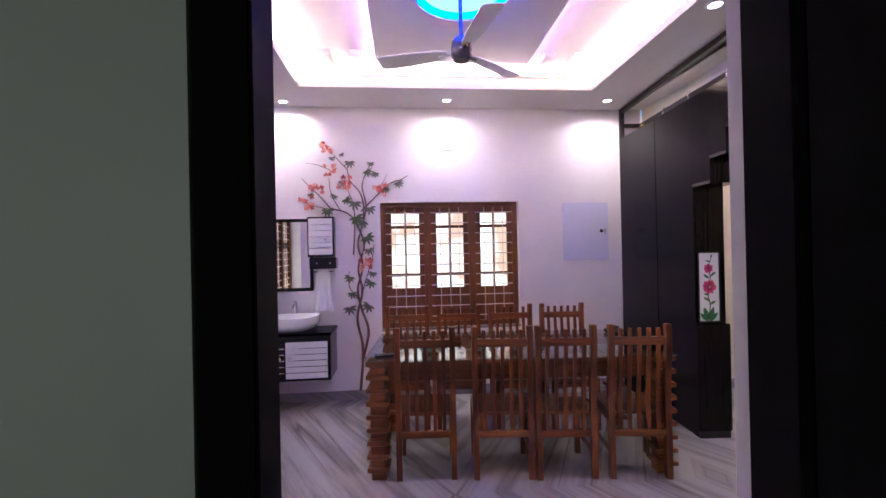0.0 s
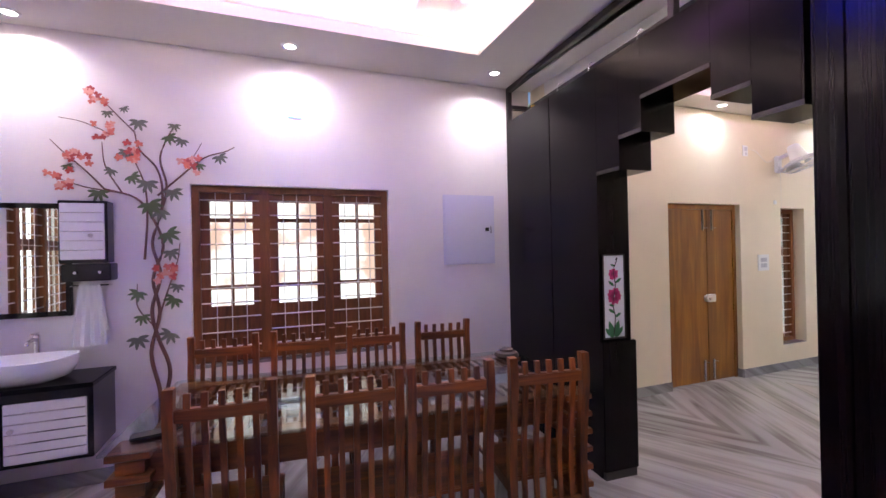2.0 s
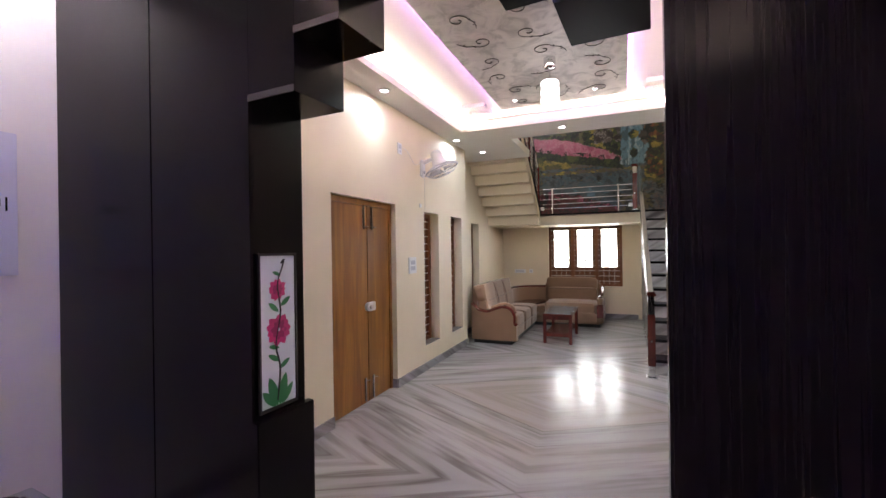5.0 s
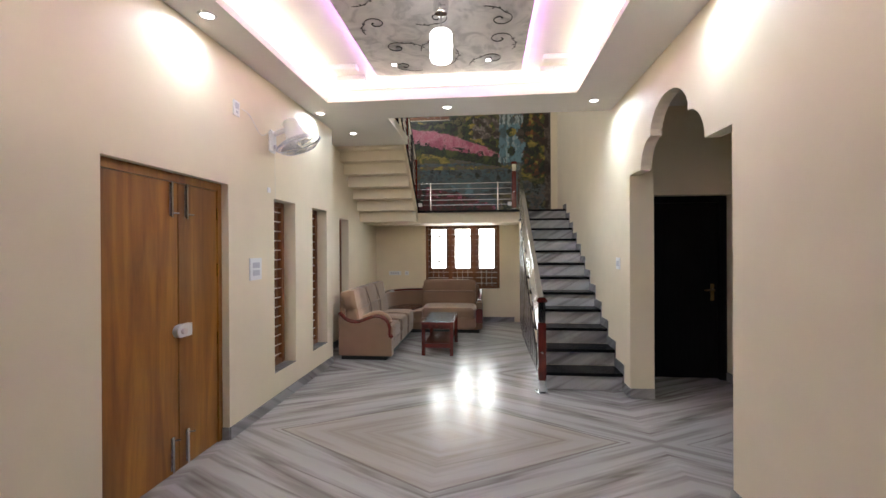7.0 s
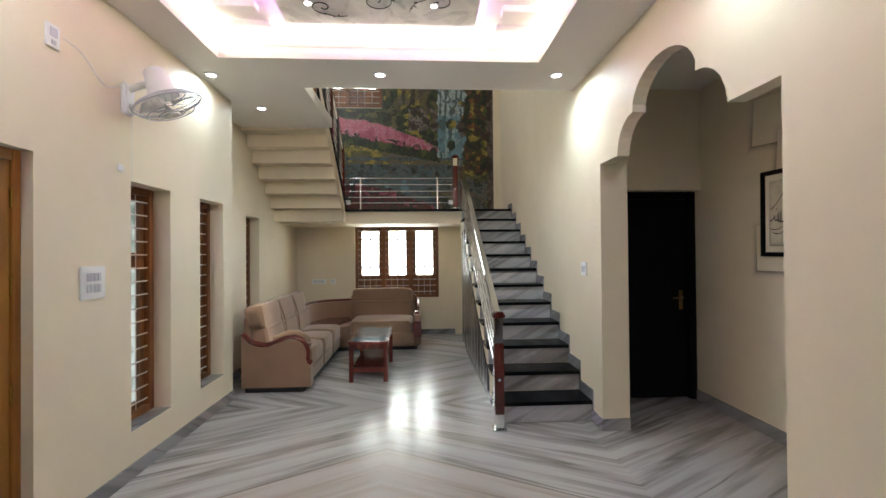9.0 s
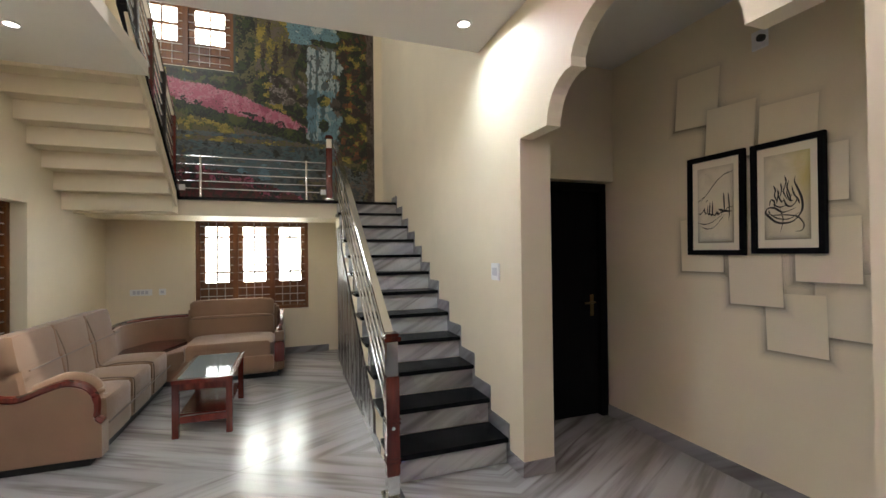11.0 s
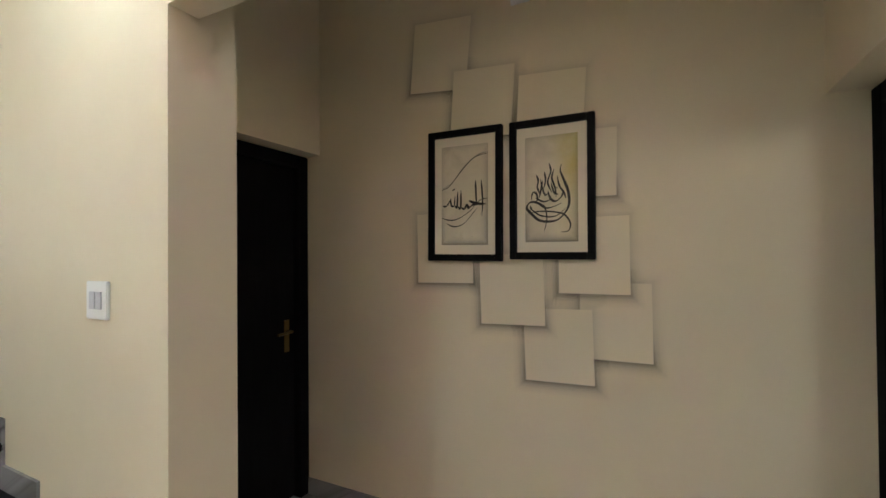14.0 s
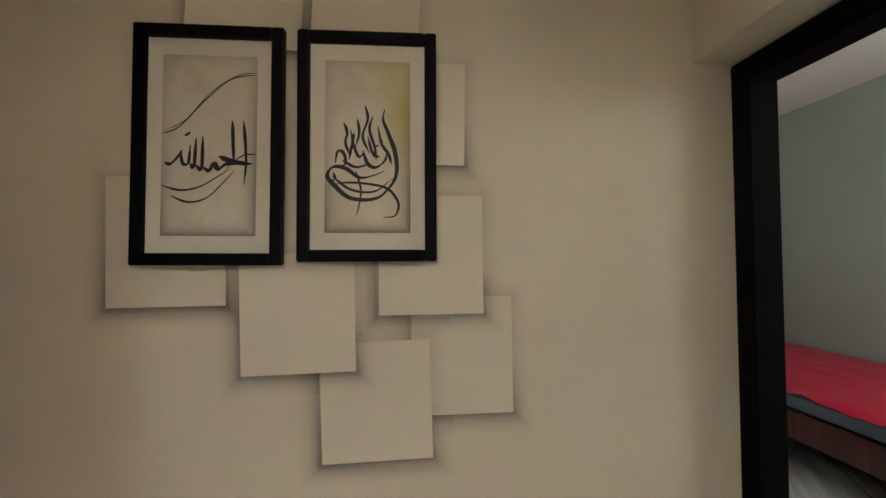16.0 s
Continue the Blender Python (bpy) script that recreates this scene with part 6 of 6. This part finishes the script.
for i in range(30):
    a = 2 * math.pi * i / 30
    tube([(r * math.cos(a), r * math.sin(a), z) for r, z in ((0.05, 0.0), (0.14, -0.005), (0.205, -0.035), (0.215, -0.055), (0.19, -0.09), (0.13, -0.118), (0.05, -0.128))], 0.0014, 4, bm)
cg = part("cage", bm, M_GREYPL, wf, "pale wire cage")
cg.matrix_basis = HEAD
hubm = part("cage_badge", lathe([(0, -0.138), (0.045, -0.136), (0.05, -0.126), (0, -0.124)], 18), M_WHITE, wf, smooth=True)
hubm.matrix_basis = HEAD
for k in range(3):
    bm = bmesh.new()
    rows = [[bm.verts.new((r * math.cos(a), r * math.sin(a), -0.06 + 0.05 * q)) for q, a in ((-0.5, 0.0 + 0.2 * r), (0, 0.55), (0.5, 1.1 + 0.6 * r))] for r in (0.03, 0.09, 0.15, 0.185)]
    for p, q in zip(rows, rows[1:]):
        for i in range(2):
            bm.faces.new((p[i], p[i + 1], q[i + 1], q[i]))
    bl = part("blade", bm, M_WHITE, wf, smooth=True)
    bl.matrix_basis = HEAD @ pose(0, 0, 0, 0, 0, 120 * k)
    bl.modifiers.new("thickness", "SOLIDIFY").thickness = 0.003
part("pull_cord", tube([(0.03, -0.03, -0.13), (0.03, -0.03, -0.62)], 0.0015, 4), M_WHITE, wf)
part("power_cord", tube(smooth_path([(-0.05, -0.02, 0.06), (-0.2, -0.008, 0.0), (-0.38, -0.006, 0.12), (-0.52, -0.012, 0.14)], 5), 0.003, 5), M_WHITE, wf)


def plate(name, label, m, w, h, switches, cat="switch"):
    s = thing(name, label, cat, m)
    part("plate", box_bm((-w / 2, -0.012, -h / 2, w / 2, 0, h / 2), bevel=0.003), M_WHITE, s)
    for x, z, a, b in switches:
        part("rocker", box_bm((x - a / 2, -0.017, z - b / 2, x + a / 2, -0.0122, z + b / 2), bevel=0.0015), M_GREYPL, s)
    return s


plate("wall_socket", "small white wall socket with the fan's plug", pose(5.87, LY, 2.76), 0.09, 0.13, [(0, 0.02, 0.05, 0.05), (0, -0.035, 0.03, 0.025)], "socket")
plate("switch_plate", "large white switch plate beside the entrance door", pose(6.16, LY, 1.385), 0.20, 0.20, [(-0.045 + 0.03 * i, 0.035, 0.026, 0.05) for i in range(4)] + [(-0.045 + 0.03 * i, -0.035, 0.026, 0.05) for i in range(4)])
plate("wall_clip", "tiny white ceiling rose on the wall", pose(6.41, LY, 2.14), 0.05, 0.05, [], "fixture")
plate("switch_plate", "white two-gang switch plate by the stairs", pose(7.445, AY, 1.385, 0, 0, 180), 0.13, 0.13, [(-0.02, 0, 0.035, 0.06), (0.02, 0, 0.035, 0.06)])
plate("wall_socket", "long white socket strip on the wall behind the sofa", pose(XE, 4.86, 1.03, 0, 0, -90), 0.27, 0.09, [(-0.08 + 0.05 * i, 0, 0.035, 0.05) for i in range(4)], "socket")
plate("wall_socket", "small white socket on the wall behind the sofa", pose(XE, 4.60, 1.03, 0, 0, -90), 0.09, 0.09, [(0, 0, 0.04, 0.04)], "socket")

# ---- pendant lamp ----
pl = thing("pendant_lamp", "small chrome pendant with a ribbed white glass shade, lit", "lamp", pose(5.50, 3.19, 0))
part("canopy", lathe([(0, 3.335), (0.055, 3.335), (0.055, 3.29), (0.045, 3.25), (0.0, 3.245)], 20), M_STEEL, pl, smooth=True)
part("stem", tube([(0, 0, 3.13), (0, 0, 3.25)], 0.006, 8), M_STEEL, pl, smooth=True)
part("holder", lathe([(0, 3.15), (0.025, 3.15), (0.03, 3.12), (0.0, 3.115)], 16), M_STEEL, pl, smooth=True)
bm = lathe([(0.03, 3.125), (0.07, 3.12), (0.082, 3.10), (0.078, 3.06), (0.084, 3.02), (0.078, 2.98), (0.082, 2.93), (0.07, 2.91), (0.0, 2.905)], 24)
part("shade", bm, glow("pendant_glow", (1.0, 0.96, 0.95), 5), pl, "glowing ribbed glass shade", smooth=True)
for x, y in ((6.50, 2.85), (6.50, 3.75)):
    sp = thing("spot_light", "tiny round spotlight set in the papered panel, lit", "spotlight", pose(x, y, 3.335), "panel spotlights")
    part("lens", lathe([(0, -0.004), (0.022, -0.004), (0.024, 0)], 14), M_DISC, sp)

# ---- passage: painted squares and framed calligraphy ----
M_SQUARE = paint("pale_square_paint", (0.82, 0.73, 0.565), 0.6, 0.04)
# grey for the squares' painted shadows and the paper's darker rim
M_SHADE_SPRAY = mat("sprayed_shade_grey", (0.2, 0.17, 0.15), 0.6)
sp_ = Net(M_SHADE_SPRAY)
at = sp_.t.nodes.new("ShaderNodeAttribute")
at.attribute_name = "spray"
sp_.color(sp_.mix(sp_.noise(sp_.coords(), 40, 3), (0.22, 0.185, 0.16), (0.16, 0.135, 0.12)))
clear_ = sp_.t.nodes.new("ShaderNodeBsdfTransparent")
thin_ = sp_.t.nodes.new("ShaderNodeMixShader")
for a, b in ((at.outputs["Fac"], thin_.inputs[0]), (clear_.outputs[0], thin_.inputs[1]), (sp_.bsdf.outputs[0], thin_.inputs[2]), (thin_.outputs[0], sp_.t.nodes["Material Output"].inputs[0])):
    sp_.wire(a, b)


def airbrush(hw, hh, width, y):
    """Drop shadow painted on the wall in sprayed grey round a decorative square, fading outwards, heavier below and to
    one side.
    """
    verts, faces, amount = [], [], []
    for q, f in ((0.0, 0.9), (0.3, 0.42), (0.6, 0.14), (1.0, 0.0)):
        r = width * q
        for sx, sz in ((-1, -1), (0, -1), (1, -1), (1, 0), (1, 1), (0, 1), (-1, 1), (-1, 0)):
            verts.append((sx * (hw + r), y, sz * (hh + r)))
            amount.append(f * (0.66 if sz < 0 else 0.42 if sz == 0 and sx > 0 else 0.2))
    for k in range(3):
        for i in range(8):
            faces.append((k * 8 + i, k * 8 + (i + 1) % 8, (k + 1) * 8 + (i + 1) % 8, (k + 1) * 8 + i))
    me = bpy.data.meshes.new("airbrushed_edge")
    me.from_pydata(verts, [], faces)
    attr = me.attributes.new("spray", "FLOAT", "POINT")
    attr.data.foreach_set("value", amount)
    me.materials.append(M_SHADE_SPRAY)
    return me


SQ = [(6.62, 6.965, 2.43, 2.82, -5), (6.378, 6.72, 2.15, 2.51, -4), (6.03, 6.356, 2.07, 2.42, -3.5), (5.892, 6.02, 1.795, 2.11, -1), (6.605, 6.94, 1.375, 1.757, 0.6), (5.753, 6.06, 1.038, 1.392, 0.4), (6.002, 6.33, 0.908, 1.262, 1.5), (5.841, 6.158, 1.34, 1.70, 0.2), (6.229, 6.563, 1.172, 1.53, 1.3)]
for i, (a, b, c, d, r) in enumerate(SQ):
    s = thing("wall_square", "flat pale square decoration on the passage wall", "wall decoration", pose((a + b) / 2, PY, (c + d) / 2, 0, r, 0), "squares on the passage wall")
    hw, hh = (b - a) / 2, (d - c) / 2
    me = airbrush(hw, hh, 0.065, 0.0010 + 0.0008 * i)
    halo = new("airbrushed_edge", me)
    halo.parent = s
    part("tile", box_bm((-(b - a) / 2, 0, -(d - c) / 2, (b - a) / 2, 0.0014 + 0.0008 * i, (d - c) / 2)), M_SQUARE, s)


def stroke(bm, pts, w0, w1, y, per=6, pen=0.7):
    """A broad-nib pen stroke: width changes with direction."""
    p = smooth_path([(x, 0, z) for x, z in pts], per)
    rows = []
    for i, q in enumerate(p):
        t = i / (len(p) - 1)
        d = (p[min(i + 1, len(p) - 1)] - p[max(i - 1, 0)]).normalized()
        n = Vector((-d.z, 0, d.x))
        w = (w0 + (w1 - w0) * t) * (0.45 + 0.55 * abs(math.sin(math.atan2(d.z, d.x) - pen))) * min(1, 0.25 + 4 * min(t, 1 - t))
        rows.append((bm.verts.new((q + n * w).to_tuple()[0:1] + (y,) + ((q + n * w).z,)), bm.verts.new(((q - n * w).x, y, (q - n * w).z))))
    for a, b in zip(rows, rows[1:]):
        bm.faces.new((a[0], b[0], b[1], a[1]))


def art(name, label, x0, x1, z0, z1, warm, strokes, turn):
    """Framed picture; strokes are given in units of the picture's inner field, seen from the passage (x to the viewer's right)."""
    w, h = x1 - x0, z1 - z0
    f = thing(name, label, "picture", pose((x0 + x1) / 2, PY + 0.012, z0, 0, turn, 180), "framed calligraphy")
    part("frame", box_bm((-w / 2, -0.03, 0, -w / 2 + 0.035, 0, h), (w / 2 - 0.035, -0.03, 0, w / 2, 0, h), (-w / 2 + 0.035, -0.03, 0, w / 2 - 0.035, 0, 0.035), (-w / 2 + 0.035, -0.03, h - 0.035, w / 2 - 0.035, 0, h), bevel=0.003), M_FRAMEBLACK, f)
    part("mount", box_bm((-w / 2 + 0.035, -0.012, 0.035, w / 2 - 0.035, -0.004, h - 0.035)), M_WHITEPAPER, f, "cream mount board")
    m = mat(name + "_paper", (0.6, 0.55, 0.42), 0.7)
    n = Net(m)
    v = n.coords()
    n.color(n.ramp(n.noise(v, 5, 4, 0.6, 0.6), [(0.32, (0.64, 0.57, 0.43)), (0.5, (0.76, 0.69, 0.54)), (0.68, warm)]))
    if warm[2] < 0.4:
        xyz = n.t.nodes.new("ShaderNodeSeparateXYZ")
        n.wire(v, xyz.inputs[0])
        stain = n.math("MULTIPLY", n.ramp(n.math("ADD", n.math("MULTIPLY", xyz.outputs[0], 4.0), n.noise(v, 6, 3)), [(0.50, (0.0,) * 3), (1.0, (1.0,) * 3)]), n.ramp(xyz.outputs[2], [(0.25, (0.2,) * 3), (0.45, (0.75,) * 3)]))
        n.color(n.mix(stain, n.ramp(n.noise(v, 5, 4, 0.6, 0.6), [(0.32, (0.64, 0.57, 0.43)), (0.6, (0.77, 0.70, 0.54))]), (0.60, 0.50, 0.10)))
    ax, az0, az1 = w / 2 - 0.078, 0.085, h - 0.085
    part("paper", box_bm((-ax, -0.0145, az0, ax, -0.0125, az1)), m, f, "stained parchment")
    # the same grey fade turned inwards, as a darker rim on the paper
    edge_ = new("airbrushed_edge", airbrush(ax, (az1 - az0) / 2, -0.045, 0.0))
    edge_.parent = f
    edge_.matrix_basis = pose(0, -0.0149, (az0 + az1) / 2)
    bm = bmesh.new()
    for pts, a, b in strokes:
        stroke(bm, [(-ax + 2 * ax * px, az0 + (az1 - az0) * pz) for px, pz in pts], 1.05 * a, 1.05 * b, -0.0153)
    part("calligraphy", bm, M_INK, f, "black brushed calligraphy")
    return f


A1 = [([(0.0, 0.56), (0.18, 0.60), (0.45, 0.75), (0.72, 0.87), (1.0, 0.90)], 0.004, 0.003), ([(0.0, 0.57), (0.25, 0.64), (0.5, 0.79), (0.78, 0.89), (1.0, 0.91)], 0.002, 0.002),
      ([(0.03, 0.40), (0.10, 0.395), (0.18, 0.44), (0.22, 0.47)], 0.006, 0.006), ([(0.20, 0.47), (0.22, 0.40), (0.28, 0.40), (0.30, 0.50)], 0.005, 0.005), ([(0.30, 0.40), (0.34, 0.38), (0.36, 0.54)], 0.005, 0.006), ([(0.36, 0.39), (0.42, 0.37), (0.43, 0.55)], 0.005, 0.006),
      ([(0.24, 0.55), (0.30, 0.57)], 0.007, 0.006), ([(0.43, 0.38), (0.50, 0.36), (0.55, 0.40), (0.60, 0.37), (0.70, 0.40), (0.92, 0.40)], 0.007, 0.008), ([(0.60, 0.44), (0.70, 0.42), (0.82, 0.405), (0.96, 0.40)], 0.008, 0.007), ([(0.74, 0.64), (0.75, 0.52), (0.76, 0.41)], 0.006, 0.005), ([(0.86, 0.64), (0.88, 0.52), (0.89, 0.40), (0.87, 0.28)], 0.006, 0.003),
      ([(0.66, 0.36), (0.78, 0.42), (0.88, 0.45), (1.0, 0.455)], 0.003, 0.003), ([(0.0, 0.275), (0.20, 0.25), (0.40, 0.27), (0.60, 0.33), (0.74, 0.38)], 0.004, 0.003), ([(0.10, 0.22), (0.28, 0.185), (0.48, 0.21), (0.66, 0.30), (0.78, 0.37)], 0.004, 0.003)]
A2 = [([(0.70, 0.72), (0.68, 0.66), (0.74, 0.58), (0.82, 0.47), (0.84, 0.36), (0.78, 0.28), (0.60, 0.20), (0.30, 0.20), (0.10, 0.28), (0.03, 0.33), (0.10, 0.38), (0.25, 0.37), (0.40, 0.32), (0.55, 0.33), (0.70, 0.36)], 0.007, 0.006),
      ([(0.05, 0.27), (0.25, 0.29), (0.55, 0.28), (0.75, 0.25), (0.86, 0.17), (0.82, 0.10), (0.68, 0.09)], 0.004, 0.004), ([(0.36, 0.36), (0.42, 0.25), (0.40, 0.16), (0.36, 0.09)], 0.004, 0.002),
      ([(0.47, 0.74), (0.50, 0.66), (0.44, 0.56), (0.52, 0.46)], 0.005, 0.004), ([(0.38, 0.66), (0.40, 0.58), (0.36, 0.50)], 0.005, 0.004), ([(0.22, 0.64), (0.26, 0.58), (0.24, 0.52), (0.30, 0.44)], 0.005, 0.004), ([(0.12, 0.40), (0.15, 0.47), (0.22, 0.46), (0.24, 0.40), (0.16, 0.38)], 0.005, 0.005), ([(0.28, 0.42), (0.32, 0.52), (0.34, 0.58)], 0.005, 0.005),
      ([(0.44, 0.48), (0.50, 0.40), (0.60, 0.38), (0.70, 0.42), (0.72, 0.46)], 0.006, 0.005), ([(0.56, 0.68), (0.52, 0.60), (0.58, 0.50), (0.60, 0.42)], 0.005, 0.004), ([(0.30, 0.60), (0.34, 0.50), (0.40, 0.44), (0.46, 0.47)], 0.004, 0.005), ([(0.50, 0.56), (0.56, 0.46), (0.64, 0.44)], 0.004, 0.005), ([(0.62, 0.62), (0.66, 0.52), (0.74, 0.46), (0.78, 0.40)], 0.004, 0.005), ([(0.08, 0.33), (0.30, 0.25), (0.58, 0.24), (0.80, 0.32)], 0.004, 0.004), ([(0.20, 0.42), (0.36, 0.38), (0.52, 0.40)], 0.005, 0.004), ([(0.60, 0.50), (0.63, 0.51)], 0.006, 0.005), ([(0.65, 0.53), (0.68, 0.535)], 0.006, 0.005), ([(0.04, 0.30), (0.12, 0.31), (0.10, 0.35)], 0.004, 0.004)]
art("framed_calligraphy", "black-framed parchment with two lines of Arabic brush calligraphy", 6.434, 6.856, 1.495, 2.192, (0.70, 0.63, 0.50), A1, 0.6)
art("framed_calligraphy", "black-framed parchment with flame-shaped Arabic calligraphy and yellow stain", 5.984, 6.392, 1.502, 2.186, (0.66, 0.58, 0.28), A2, 0.3)
cc = plate("camera_plate", "small white wall plate with a black round lens", pose(6.333, PY, 2.853, 0, 0, 180), 0.10, 0.12, [], "fixture")
part("lens", tube([(0.02, -0.012, 0.0), (0.02, -0.04, -0.005)], 0.022, 14), M_RUBBER, cc, "black round lens", smooth=True)

# ---- bedroom glimpsed through the doorway ----
bed = thing("bed", "wooden bed with a glossy crimson sheet over a grey mattress", "bed", pose(1.75, -3.55, 0))
part("frame", box_bm((0, 0.05, 0.18, 1.55, 3.1, 0.38), bevel=0.01), M_RED, bed)
part("headboard", box_bm((0, 0, 0, 1.55, 0.05, 1.05), bevel=0.01), M_RED, bed)
part("mattress", box_bm((0.03, 0.08, 0.391, 1.54, 3.05, 0.52), bevel=0.03), M_MATTRESS, bed, smooth=True)
bm = bmesh.new()
rg = random.Random(3)
grid = [[bm.verts.new((-0.01 + 1.57 * i / 30, 0.07 + 3.0 * j / 50, 0.535 + 0.014 * noise.noise(Vector((i * 0.35, j * 0.3, 1))) - (0.025 + 0.03 * noise.noise(Vector((0, j * 0.5, 4)))) * (i in (0, 30)))) for i in range(31)] for j in range(51)]
for a, b in zip(grid, grid[1:]):
    for i in range(30):
        bm.faces.new((a[i], a[i + 1], b[i + 1], b[i]))
part("sheet", bm, M_SHEET, bed, "crimson satin sheet", smooth=True)
for x, y in ((0.05, 0.1), (1.5, 0.1), (0.05, 3.0), (1.5, 3.0)):
    part("leg", box_bm((x - 0.04, y - 0.04, 0, x + 0.04, y + 0.04, 0.18)), M_RED, bed)
